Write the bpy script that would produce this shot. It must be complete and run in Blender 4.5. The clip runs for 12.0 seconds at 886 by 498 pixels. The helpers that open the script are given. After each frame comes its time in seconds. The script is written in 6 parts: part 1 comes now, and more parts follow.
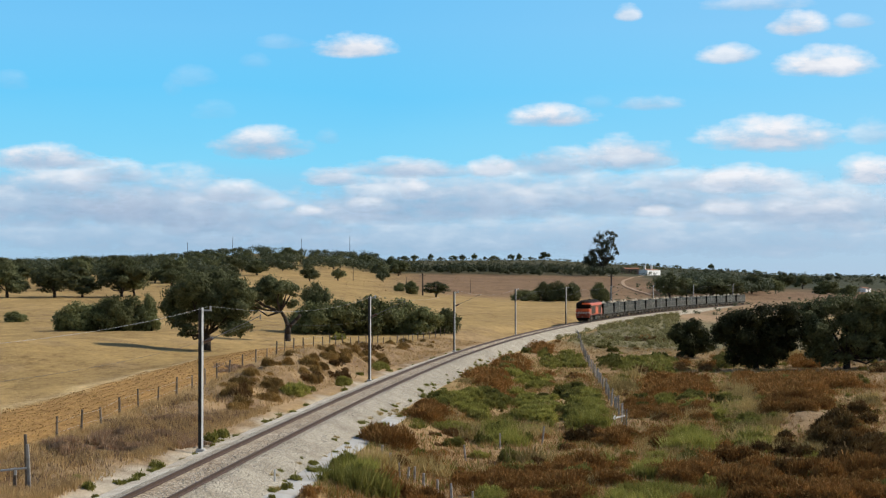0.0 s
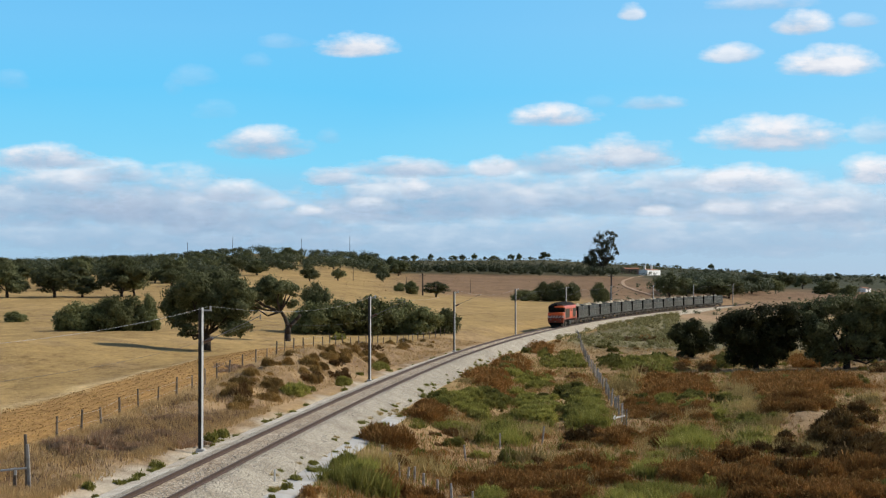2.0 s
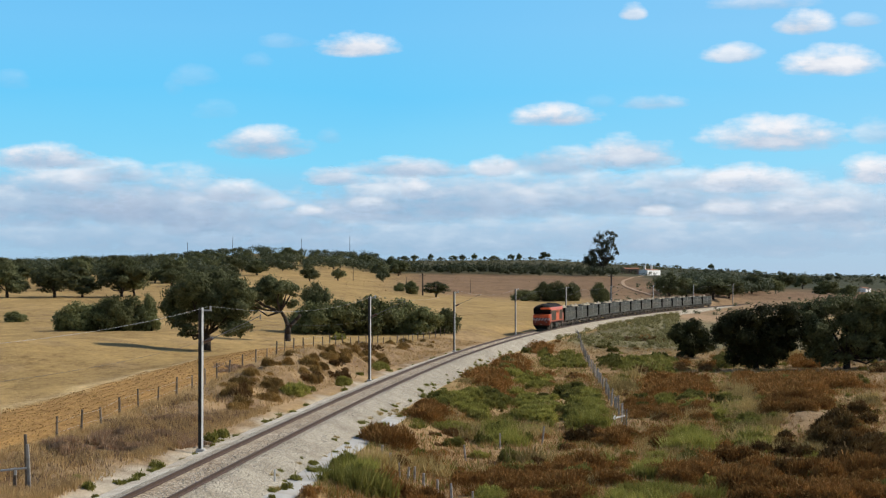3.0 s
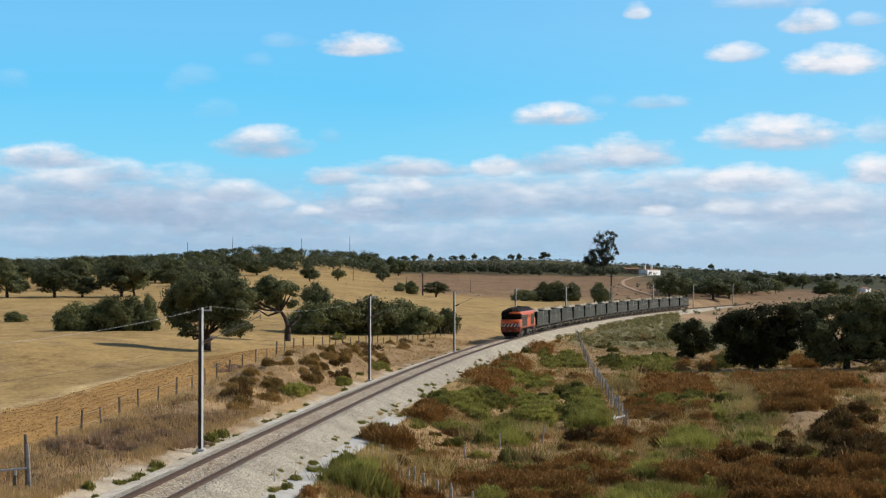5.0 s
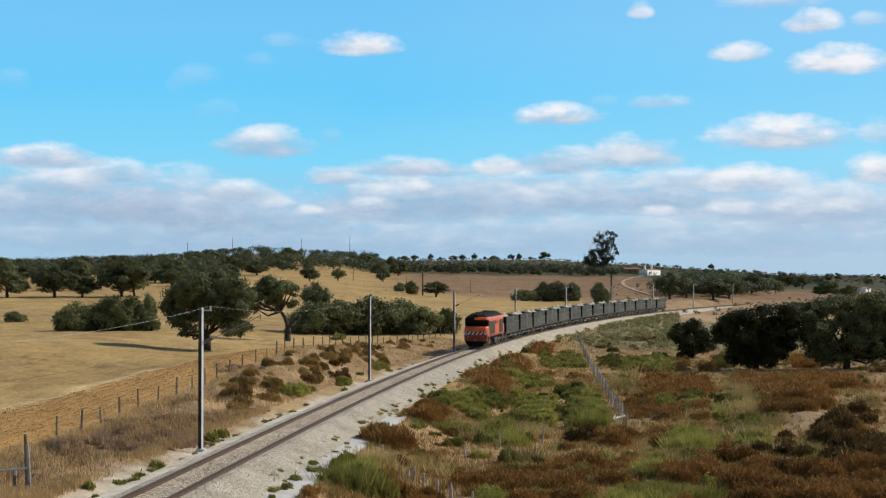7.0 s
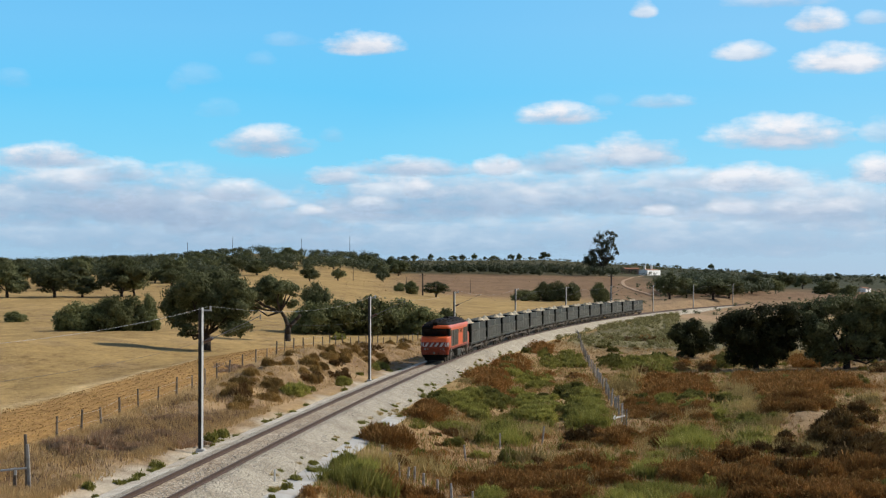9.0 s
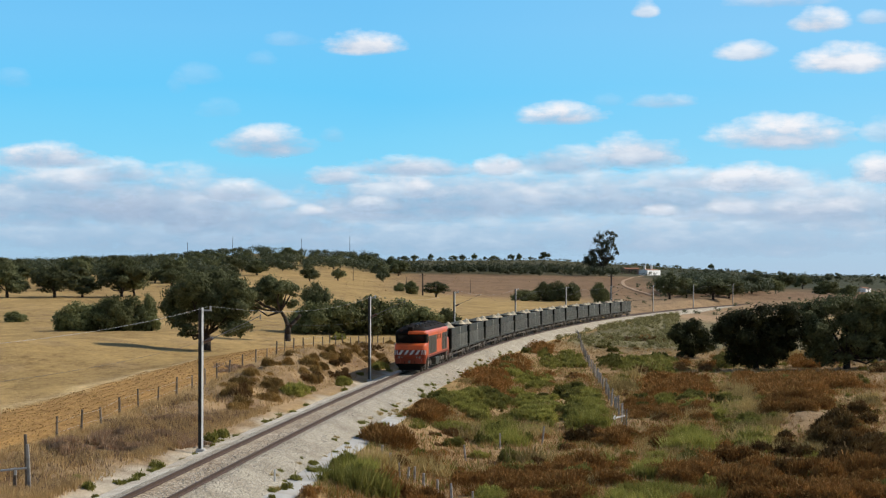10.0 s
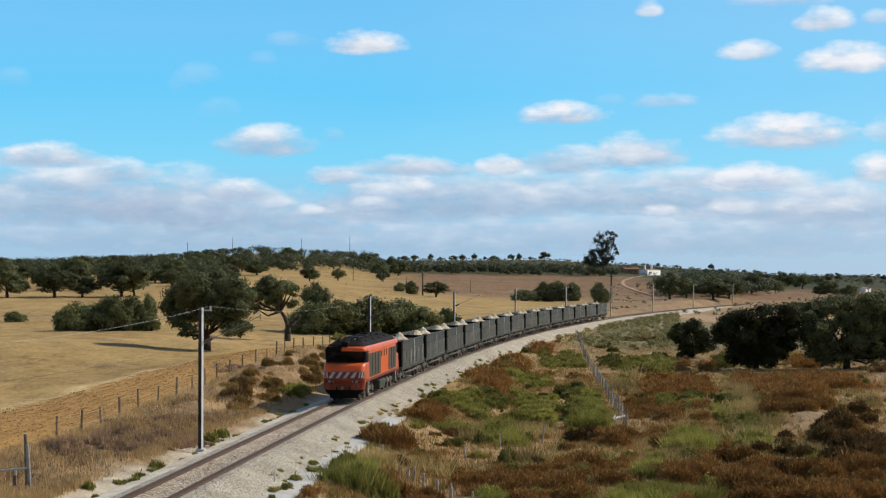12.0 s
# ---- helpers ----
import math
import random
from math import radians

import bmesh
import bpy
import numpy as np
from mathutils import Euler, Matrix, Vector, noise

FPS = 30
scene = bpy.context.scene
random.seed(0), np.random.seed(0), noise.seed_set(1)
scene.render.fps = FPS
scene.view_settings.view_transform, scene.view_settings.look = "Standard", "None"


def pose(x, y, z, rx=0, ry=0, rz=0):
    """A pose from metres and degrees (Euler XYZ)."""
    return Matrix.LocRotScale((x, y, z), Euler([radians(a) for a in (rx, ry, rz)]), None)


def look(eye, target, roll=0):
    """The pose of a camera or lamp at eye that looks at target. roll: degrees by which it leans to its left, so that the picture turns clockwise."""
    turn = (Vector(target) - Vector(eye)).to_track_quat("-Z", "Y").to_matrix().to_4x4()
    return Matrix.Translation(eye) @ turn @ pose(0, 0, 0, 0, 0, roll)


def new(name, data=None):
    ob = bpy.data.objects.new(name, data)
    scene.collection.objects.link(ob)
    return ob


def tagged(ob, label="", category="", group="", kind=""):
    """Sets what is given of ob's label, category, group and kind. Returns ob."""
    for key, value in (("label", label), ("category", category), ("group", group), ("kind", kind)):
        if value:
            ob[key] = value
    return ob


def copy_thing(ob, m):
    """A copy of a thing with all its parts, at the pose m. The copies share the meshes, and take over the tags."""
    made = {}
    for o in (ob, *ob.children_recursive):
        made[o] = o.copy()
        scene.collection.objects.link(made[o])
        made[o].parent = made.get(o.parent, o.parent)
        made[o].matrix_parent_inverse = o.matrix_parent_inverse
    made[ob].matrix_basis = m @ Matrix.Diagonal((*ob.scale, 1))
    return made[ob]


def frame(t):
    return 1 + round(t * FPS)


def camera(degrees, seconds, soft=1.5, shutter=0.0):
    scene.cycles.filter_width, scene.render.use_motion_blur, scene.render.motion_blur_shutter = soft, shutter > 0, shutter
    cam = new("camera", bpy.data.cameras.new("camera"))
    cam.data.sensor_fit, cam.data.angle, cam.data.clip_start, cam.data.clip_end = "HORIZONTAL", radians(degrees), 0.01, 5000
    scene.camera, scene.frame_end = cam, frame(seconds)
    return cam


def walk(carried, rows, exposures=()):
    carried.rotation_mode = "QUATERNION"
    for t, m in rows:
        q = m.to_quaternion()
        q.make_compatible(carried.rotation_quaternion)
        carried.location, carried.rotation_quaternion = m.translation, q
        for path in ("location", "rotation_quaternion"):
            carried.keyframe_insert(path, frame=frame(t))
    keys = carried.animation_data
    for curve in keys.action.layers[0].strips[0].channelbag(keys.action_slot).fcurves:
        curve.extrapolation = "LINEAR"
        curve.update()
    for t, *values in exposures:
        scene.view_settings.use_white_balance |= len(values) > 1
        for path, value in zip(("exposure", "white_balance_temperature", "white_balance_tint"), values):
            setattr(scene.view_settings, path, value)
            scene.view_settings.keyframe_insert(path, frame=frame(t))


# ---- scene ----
# Camera: stands still on a rise beside the line.
EYE_Z = 8.14
cam = camera(28.47, 12.0, soft=1.25)
EYE = (0.0, 0.0, EYE_Z)
AIM = (0.0, 3090.0, EYE_Z + 54.4)
walk(cam, [(0.0, look(EYE, AIM)), (12.0, look(EYE, AIM))])

# World, sun, exposure
SUN_DIR = Vector((0.72, 0.36, 0.58)).normalized()
world = bpy.data.worlds.new("sky")
scene.world = world
world.use_nodes = True
wn = world.node_tree.nodes
wl = world.node_tree.links
sky = wn.new("ShaderNodeTexSky")
sky.sky_type = "NISHITA"
sky.sun_disc = False
sky.sun_elevation = math.asin(SUN_DIR.z)
sky.sun_rotation = math.atan2(SUN_DIR.x, SUN_DIR.y)
sky.air_density = 1.0
sky.dust_density = 0.5
sky.ozone_density = 1.0
wl.new(sky.outputs[0], wn["Background"].inputs[0])
wn["Background"].inputs[1].default_value = 0.11
sun = new("sun", bpy.data.lights.new("sun", "SUN"))
sun.data.energy = 4.3
sun.data.angle = radians(0.53)
sun.data.color = (1.0, 0.93, 0.82)
sun.matrix_world = look(SUN_DIR * 100, (0, 0, 0))
scene.view_settings.exposure = 0.0

# ---- plan: the line of the track and the lie of the land ----
# -- plan start
BEND_S = [0, 60, 120, 180, 240, 300, 360, 420, 480, 560, 700]
BEND_K = [-0.00012, 0.00027, 0.00043, 0.00064, 0.00056, 0.00056, 0.00066, 0.00057, 0.00062, 0.00066, 0.00066]
T_S = np.arange(-60, 702, 2.0)
T_TH = np.interp(T_S, BEND_S, BEND_K, left=0.0)
T_TH = np.cumsum(T_TH * 2.0)
T_TH = T_TH - np.interp(0, T_S, T_TH) + 0.0832
T_X = np.cumsum(np.sin(T_TH) * 2.0)
T_Y = np.cumsum(np.cos(T_TH) * 2.0)
T_X = T_X - np.interp(0, T_S, T_X) - 13.70
T_Y = T_Y - np.interp(0, T_S, T_Y) + 35.0


def track(s, off=0.0):
    """Place and heading (from +y towards +x) on the line, off metres to its right."""
    a = float(np.interp(s, T_S, T_TH))
    return (float(np.interp(s, T_S, T_X)) + math.cos(a) * off,
            float(np.interp(s, T_S, T_Y)) - math.sin(a) * off, a)


def beside(x, y):
    """Metres to the right of the line."""
    return (x - np.interp(y, T_Y, T_X)) * np.cos(np.interp(y, T_Y, T_TH))


def smooth(a, b, v):
    t = np.clip((v - a) / (b - a), 0, 1)
    return t * t * (3 - 2 * t)


# height of the far land by bearing (x / y) and distance
FAR_Y = np.array([230, 330, 450, 600, 900, 1350, 1900, 4800])
FAR_U = np.array([-0.40, -0.254, -0.173, -0.108, -0.072, -0.03, 0.057, 0.102, 0.151, 0.199, 0.254, 0.45])
FAR_Z = {
    0: [0.9, 2.2, 4.6, 7.5, 12.0, 17.0, 10, 0],
    1: [0.9, 2.2, 4.6, 7.5, 12.5, 17.5, 10, 0],
    2: [0.8, 2.1, 4.4, 7.6, 14.0, 21.5, 12, 0],
    3: [0.7, 1.7, 4.0, 7.6, 16.0, 28.5, 16, 0],
    4: [0.6, 1.2, 3.2, 6.5, 14.5, 26.0, 15, 0],
    5: [0.4, 0.7, 1.8, 4.2, 11.0, 23.0, 14, 0],
    6: [0.0, 0.3, 0.5, 1.2, 10.0, 23.5, 14, 0],
    7: [-1.5, -0.2, 0.3, 1.8, 9.5, 20.0, 12, 0],
    8: [-2.0, -1.2, -0.2, 2.2, 7.0, 16.0, 10, 0],
    9: [-2.2, -1.6, -0.6, 1.2, 4.5, 11.5, 8, 0],
    10: [-1.8, -1.2, -0.2, 1.5, 4.0, 11.0, 8, 0],
    11: [-1.0, 0.0, 1.0, 2.0, 4.0, 11.0, 8, 0],
}
FAR_GRID = np.array([FAR_Z[i] for i in range(12)], dtype=float)


def far_z(x, y):
    x, y = np.asarray(x, float), np.asarray(y, float)
    u = np.interp(x / np.maximum(y, 60.0), FAR_U, np.arange(12.0))
    v = np.interp(y, FAR_Y, np.arange(8.0))
    i = np.clip(u.astype(int), 0, 10)
    j = np.clip(v.astype(int), 0, 6)
    a, b = smooth(0, 1, u - i) * 0.5 + (u - i) * 0.5, smooth(0, 1, v - j) * 0.3 + (v - j) * 0.7
    g = FAR_GRID
    return (g[i, j] * (1 - a) + g[i + 1, j] * a) * (1 - b) + (g[i, j + 1] * (1 - a) + g[i + 1, j + 1] * a) * b


def waves(x, y):
    return (0.16 * np.sin(x * 0.31 + 0.7) * np.sin(y * 0.17 + 1.1) + 0.10 * np.sin(x * 0.83 + y * 0.29)
            + 0.07 * np.sin(y * 0.71 - x * 0.37 + 2.0) + 0.05 * np.sin(x * 1.9 + 1.0) * np.sin(y * 1.3))


def ground_z(x, y):
    x, y = np.asarray(x, float), np.asarray(y, float)
    d = beside(x, y)
    # right of the line: a fill slope down to rough low land that climbs again further right
    right = -1.1 - 1.45 * smooth(3.8, 9.5, d) + 0.5 * waves(x, y) * smooth(5, 9, d)
    right = right + 3.2 * smooth(44, 80, d + 0.10 * (y - 190)) * smooth(90, 150, y)
    right = right + 0.9 * np.exp(-((d - 38) / 9) ** 2 - ((y - 150) / 26) ** 2) + 0.8 * np.exp(-((x - 27.0) / 2.6) ** 2 - ((y - 131.0) / 7.0) ** 2)
    # left of the line: ditch, then a cut bank whose top fades towards both ends
    bank = 2.0 * np.exp(-((y - 162) / 42.0) ** 2)
    left = -0.92 + 0.40 * smooth(-2.9, -5.2, d) + 0.25 * smooth(-6, -14, d)
    left = left + bank * smooth(-4.6, -9.5, d) * (1 - 0.6 * smooth(-13, -24, d)) + 0.35 * waves(x, y) * smooth(-5, -9, d) + 0.36 * np.sin(x * 1.15 + 0.5 + 0.8 * np.sin(y * 0.23)) * np.sin(y * 0.62 + 0.6 * np.sin(x * 0.7)) * smooth(-5, -7, d) * (1 - smooth(-10, -12, d))
    left = left + 1.5 * smooth(-20, -46, d) * smooth(120, 180, y)
    near = np.where(d > 0, right, left)
    near = np.where(y < 20, near * 0 - 2.0, near)
    far = far_z(x, y) + 0.6 * waves(x * 0.21, y * 0.16)
    z = near + (far - near) * smooth(205, 330, y)
    # level bed under the line all along its way
    bed = np.where(d > 0, -1.15, -0.92)
    on = (1 - smooth(3.9, 11, np.abs(d))) * smooth(150, 210, y) * (1 - smooth(560, 640, y))
    z = z + (bed - z) * on
    # low knoll under the camera, out of view
    return z + 7.3 * np.exp(-(x / 20.0) ** 2 - (np.minimum(y - 5, 0) / 60.0) ** 2 - (np.maximum(y - 5, 0) / 15.0) ** 2)
# -- plan end

# ---- helpers of this scene ----
MATS = {}


def ramp(nt, fac, stops):
    r = nt.nodes.new("ShaderNodeValToRGB")
    e = r.color_ramp.elements
    while len(e) < len(stops):
        e.new(0.5)
    for el, (p, c) in zip(e, stops):
        el.position, el.color = p, (*c, 1)
    nt.links.new(fac, r.inputs[0])
    return r.outputs[0]


def noise_of(nt, vec, scale, detail=4.0, rough=0.55, stretch=None):
    if stretch:
        mp = nt.nodes.new("ShaderNodeMapping")
        mp.inputs["Scale"].default_value = stretch
        nt.links.new(vec, mp.inputs[0])
        vec = mp.outputs[0]
    n = nt.nodes.new("ShaderNodeTexNoise")
    n.inputs["Scale"].default_value = scale
    n.inputs["Detail"].default_value = detail
    n.inputs["Roughness"].default_value = rough
    nt.links.new(vec, n.inputs["Vector"])
    return n.outputs["Fac"]


def maths(nt, op, a, b=0.0, clamp=False):
    m = nt.nodes.new("ShaderNodeMath")
    m.operation, m.use_clamp = op, clamp
    for i, v in enumerate((a, b)):
        if isinstance(v, (int, float)):
            m.inputs[i].default_value = v
        else:
            nt.links.new(v, m.inputs[i])
    return m.outputs[0]


def mix(nt, fac, a, b, kind="MIX"):
    m = nt.nodes.new("ShaderNodeMix")
    m.data_type, m.blend_type = "RGBA", kind
    for i, v in ((0, fac), (6, a), (7, b)):
        if isinstance(v, (int, float)):
            m.inputs[i].default_value = v
        elif isinstance(v, tuple):
            m.inputs[i].default_value = (*v, 1)
        else:
            nt.links.new(v, m.inputs[i])
    return m.outputs[2]


def base(name):
    m = bpy.data.materials.new(name)
    m.use_nodes = True
    nt = m.node_tree
    return m, nt, nt.nodes["Principled BSDF"]


def bumped(nt, bs, height, strength, dist):
    b = nt.nodes.new("ShaderNodeBump")
    b.inputs["Strength"].default_value = strength
    b.inputs["Distance"].default_value = dist
    nt.links.new(height, b.inputs["Height"])
    nt.links.new(b.outputs[0], bs.inputs["Normal"])


def surface(name, c1, c2, scale=1.0, fine=20.0, rough=0.8, metal=0.0, bump=0.3, dist=0.02, spread=0.0, island=False, dirt=None, spec=0.3):
    """A worn surface: two scales of noise between two colours, a little bump, and a shift from piece to piece."""
    if name in MATS:
        return MATS[name]
    m, nt, bs = base(name)
    co = nt.nodes.new("ShaderNodeTexCoord").outputs["Object"]
    big = noise_of(nt, co, scale)
    small = noise_of(nt, co, fine)
    f = maths(nt, "ADD", maths(nt, "MULTIPLY", big, 0.65), maths(nt, "MULTIPLY", small, 0.35))
    col = ramp(nt, f, [(0.36, c1), (0.64, c2)])
    if dirt:
        col = mix(nt, maths(nt, "MULTIPLY", ramp(nt, noise_of(nt, co, scale * 0.6, 6.0, 0.7), [(0.5, (0, 0, 0)), (0.68, (1, 1, 1))]), 0.7), col, dirt)
    if spread:
        if island:
            rnd = nt.nodes.new("ShaderNodeNewGeometry").outputs["Random Per Island"]
        else:
            rnd = nt.nodes.new("ShaderNodeObjectInfo").outputs["Random"]
        hs = nt.nodes.new("ShaderNodeHueSaturation")
        nt.links.new(maths(nt, "ADD", maths(nt, "MULTIPLY", rnd, 2 * spread), 1 - spread), hs.inputs["Value"])
        nt.links.new(col, hs.inputs["Color"])
        col = hs.outputs[0]
    nt.links.new(col, bs.inputs["Base Color"])
    bs.inputs["Roughness"].default_value = rough
    bs.inputs["Metallic"].default_value = metal
    bs.inputs["Specular IOR Level"].default_value = spec
    if bump:
        bumped(nt, bs, small, bump, dist)
    MATS[name] = m
    return m


def foliage(name, stops, spread=0.35, shine=0.55, trans=0.25):
    """Leaves: colour shifts from clump to clump, some light passes through."""
    if name in MATS:
        return MATS[name]
    m, nt, bs = base(name)
    co = nt.nodes.new("ShaderNodeTexCoord").outputs["Object"]
    geo = nt.nodes.new("ShaderNodeNewGeometry")
    f = maths(nt, "ADD", maths(nt, "MULTIPLY", geo.outputs["Random Per Island"], 0.40), maths(nt, "MULTIPLY", noise_of(nt, co, 0.55, 3.0), 0.60))
    col = ramp(nt, f, stops)
    hs = nt.nodes.new("ShaderNodeHueSaturation")
    rnd = nt.nodes.new("ShaderNodeObjectInfo").outputs["Random"]
    nt.links.new(maths(nt, "ADD", maths(nt, "MULTIPLY", rnd, 2 * spread), 1 - spread), hs.inputs["Value"])
    nt.links.new(col, hs.inputs["Color"])
    nt.links.new(hs.outputs[0], bs.inputs["Base Color"])
    bs.inputs["Roughness"].default_value = shine
    bs.inputs["Specular IOR Level"].default_value = 0.12
    tr = nt.nodes.new("ShaderNodeBsdfTranslucent")
    nt.links.new(hs.outputs[0], tr.inputs[0])
    ms = nt.nodes.new("ShaderNodeMixShader")
    ms.inputs[0].default_value = trans
    nt.links.new(bs.outputs[0], ms.inputs[1])
    nt.links.new(tr.outputs[0], ms.inputs[2])
    nt.links.new(ms.outputs[0], nt.nodes["Material Output"].inputs[0])
    MATS[name] = m
    return m


def mesh(name, verts, faces, mats, smooth_faces=False):
    me = bpy.data.meshes.new(name)
    me.from_pydata([tuple(v) for v in verts] if not isinstance(verts, np.ndarray) else verts.tolist(), [], faces)
    for m in (mats if isinstance(mats, (list, tuple)) else [mats]):
        me.materials.append(m)
    if smooth_faces:
        me.polygons.foreach_set("use_smooth", [True] * len(me.polygons))
    me.update()
    return me


def part(name, bm, material, parent, label="", smooth_faces=False):
    """Links a bmesh or a mesh as one mesh object under a thing or a part."""
    if isinstance(bm, bmesh.types.BMesh):
        me = bpy.data.meshes.new(name)
        bm.normal_update()
        bm.to_mesh(me)
        bm.free()
        me.materials.append(material)
        if smooth_faces:
            me.polygons.foreach_set("use_smooth", [True] * len(me.polygons))
    else:
        me = bm
    ob = new(name, me)
    ob.parent = parent
    if label:
        ob["label"] = label
    return ob


def thing(name, label, category, group="", kind="", at=None):
    ob = tagged(new(name), label, category, group, kind)
    if at is not None:
        ob.matrix_world = at
    return ob


def box(bm, x0, x1, y0, y1, z0, z1, bevel=0.0):
    r = bmesh.ops.create_cube(bm, size=1.0)
    vs = r["verts"]
    for v in vs:
        v.co = Vector((x0 + (v.co.x + 0.5) * (x1 - x0), y0 + (v.co.y + 0.5) * (y1 - y0), z0 + (v.co.z + 0.5) * (z1 - z0)))
    if bevel:
        es = list({e for v in vs for e in v.link_edges})
        bmesh.ops.bevel(bm, geom=es, offset=bevel, segments=1, affect="EDGES")
    return bm


def boxes(*specs, bevel=0.0):
    bm = bmesh.new()
    for sp in specs:
        box(bm, *sp, bevel=bevel)
    return bm


def tube(bm, p0, p1, r0, r1=None, n=8, caps=True):
    p0, p1 = Vector(p0), Vector(p1)
    r1 = r0 if r1 is None else r1
    q = (p1 - p0).to_track_quat("Z", "Y")
    rings = []
    for p, r in ((p0, r0), (p1, r1)):
        rings.append([bm.verts.new(p + q @ Vector((r * math.cos(2 * math.pi * i / n), r * math.sin(2 * math.pi * i / n), 0))) for i in range(n)])
    for i in range(n):
        bm.faces.new((rings[0][i], rings[0][(i + 1) % n], rings[1][(i + 1) % n], rings[1][i]))
    if caps:
        bm.faces.new(rings[0][::-1])
        bm.faces.new(rings[1])
    return bm


def prism(outline, axis, a, b):
    """Extrudes an outline of (u, v) along an axis from a to b. axis x: (u, v) = (y, z); axis y: (x, z); axis z: (x, y)."""
    bm = bmesh.new()

    def put(u, v, w):
        return {"x": (w, u, v), "y": (u, w, v), "z": (u, v, w)}[axis]
    lo = [bm.verts.new(put(u, v, a)) for u, v in outline]
    hi = [bm.verts.new(put(u, v, b)) for u, v in outline]
    n = len(outline)
    for i in range(n):
        bm.faces.new((lo[i], lo[(i + 1) % n], hi[(i + 1) % n], hi[i]))
    bm.faces.new(lo[::-1])
    bm.faces.new(hi)
    bmesh.ops.recalc_face_normals(bm, faces=bm.faces)
    return bm


# ---- materials ----
RAIL = surface("rusty_rail", (0.058, 0.034, 0.023), (0.108, 0.064, 0.043), 3.0, 40.0, 0.6, 0.3)
ARMSTEEL = surface("dull_arm_steel", (0.16, 0.15, 0.14), (0.25, 0.24, 0.22), 1.0, 30.0, 0.6, 0.0, 0.1)
STEEL = surface("galvanised_steel", (0.44, 0.44, 0.43), (0.60, 0.60, 0.58), 1.0, 30.0, 0.6, 0.0, 0.1)
# the mast's shaded faces, with the shade put into the colour
SHADESTEEL = surface("shaded_mast_steel", (0.045, 0.040, 0.036), (0.085, 0.078, 0.070), 1.0, 30.0, 0.55, 0.0, 0.1)
DARKWIRE = surface("dark_wire", (0.05, 0.045, 0.04), (0.10, 0.09, 0.08), 1.0, 30.0, 0.6, 0.0, 0.0)
WOOD = surface("grey_wood_post", (0.12, 0.09, 0.062), (0.30, 0.235, 0.17), 3.0, 40.0, 0.9, spread=0.25)
GREYWOOD = surface("bleached_wood_post", (0.20, 0.18, 0.155), (0.44, 0.41, 0.36), 3.0, 40.0, 0.9, spread=0.25)
BARK = surface("cork_bark", (0.024, 0.018, 0.013), (0.078, 0.057, 0.043), 1.5, 12.0, 0.95, bump=0.8, dist=0.06)
OAK = foliage("oak_leaves", [(0.2, (0.068, 0.075, 0.032)), (0.55, (0.124, 0.132, 0.057)), (0.85, (0.198, 0.200, 0.096))], shine=0.75)
RIDGE = foliage("ridge_scrub_leaves", [(0.2, (0.060, 0.060, 0.026)), (0.55, (0.100, 0.098, 0.044)), (0.85, (0.15, 0.142, 0.068))], spread=0.2)
# a bluer tone puts distance haze into the leaf colour
OAK_FAR = foliage("hazed_oak_leaves", [(0.2, (0.046, 0.055, 0.028)), (0.55, (0.082, 0.095, 0.048)), (0.85, (0.13, 0.138, 0.075))], spread=0.3)
GUM = foliage("gum_leaves", [(0.2, (0.070, 0.076, 0.046)), (0.6, (0.125, 0.134, 0.082)), (0.9, (0.19, 0.19, 0.12))])
HEATH = foliage("brown_heath", [(0.2, (0.155, 0.080, 0.024)), (0.55, (0.295, 0.152, 0.046)), (0.85, (0.47, 0.265, 0.092))], spread=0.2, shine=0.85, trans=0.15)
DARKHEATH = foliage("dark_heath", [(0.2, (0.11, 0.062, 0.024)), (0.55, (0.20, 0.115, 0.044)), (0.85, (0.31, 0.19, 0.080))], spread=0.2, shine=0.85, trans=0.15)
WEED = foliage("green_weeds", [(0.2, (0.155, 0.152, 0.034)), (0.55, (0.290, 0.276, 0.066)), (0.85, (0.48, 0.43, 0.140))], spread=0.25, shine=0.7, trans=0.4)
DULL = foliage("dull_scrub", [(0.2, (0.115, 0.112, 0.029)), (0.55, (0.21, 0.20, 0.053)), (0.85, (0.33, 0.30, 0.10))], shine=0.8)
BANK = foliage("bank_scrub", [(0.2, (0.19, 0.118, 0.038)), (0.55, (0.32, 0.205, 0.070)), (0.85, (0.47, 0.315, 0.122))], shine=0.85, trans=0.15)
DARKLEAF = foliage("dark_scrub", [(0.2, (0.085, 0.052, 0.018)), (0.55, (0.15, 0.092, 0.034)), (0.85, (0.22, 0.14, 0.060))], shine=0.85, trans=0.1)
RUSH = foliage("green_blades", [(0.2, (0.150, 0.152, 0.033)), (0.55, (0.275, 0.265, 0.060)), (0.85, (0.45, 0.40, 0.13))], shine=0.7, trans=0.35)
PALE_RUSH = foliage("pale_reeds", [(0.2, (0.24, 0.175, 0.065)), (0.55, (0.40, 0.30, 0.12)), (0.85, (0.58, 0.45, 0.22))], shine=0.8, trans=0.3)
MAUVE = foliage("withered_weeds", [(0.2, (0.24, 0.150, 0.090)), (0.55, (0.36, 0.24, 0.145)), (0.85, (0.48, 0.34, 0.22))], shine=0.9, trans=0.2)
POLEWOOD = surface("dark_pole_wood", (0.035, 0.028, 0.024), (0.09, 0.07, 0.06), 1.0, 20.0, 0.9)
ROADDUST = surface("road_dust", (0.33, 0.21, 0.12), (0.44, 0.30, 0.18), 0.2, 3.0, 0.95)
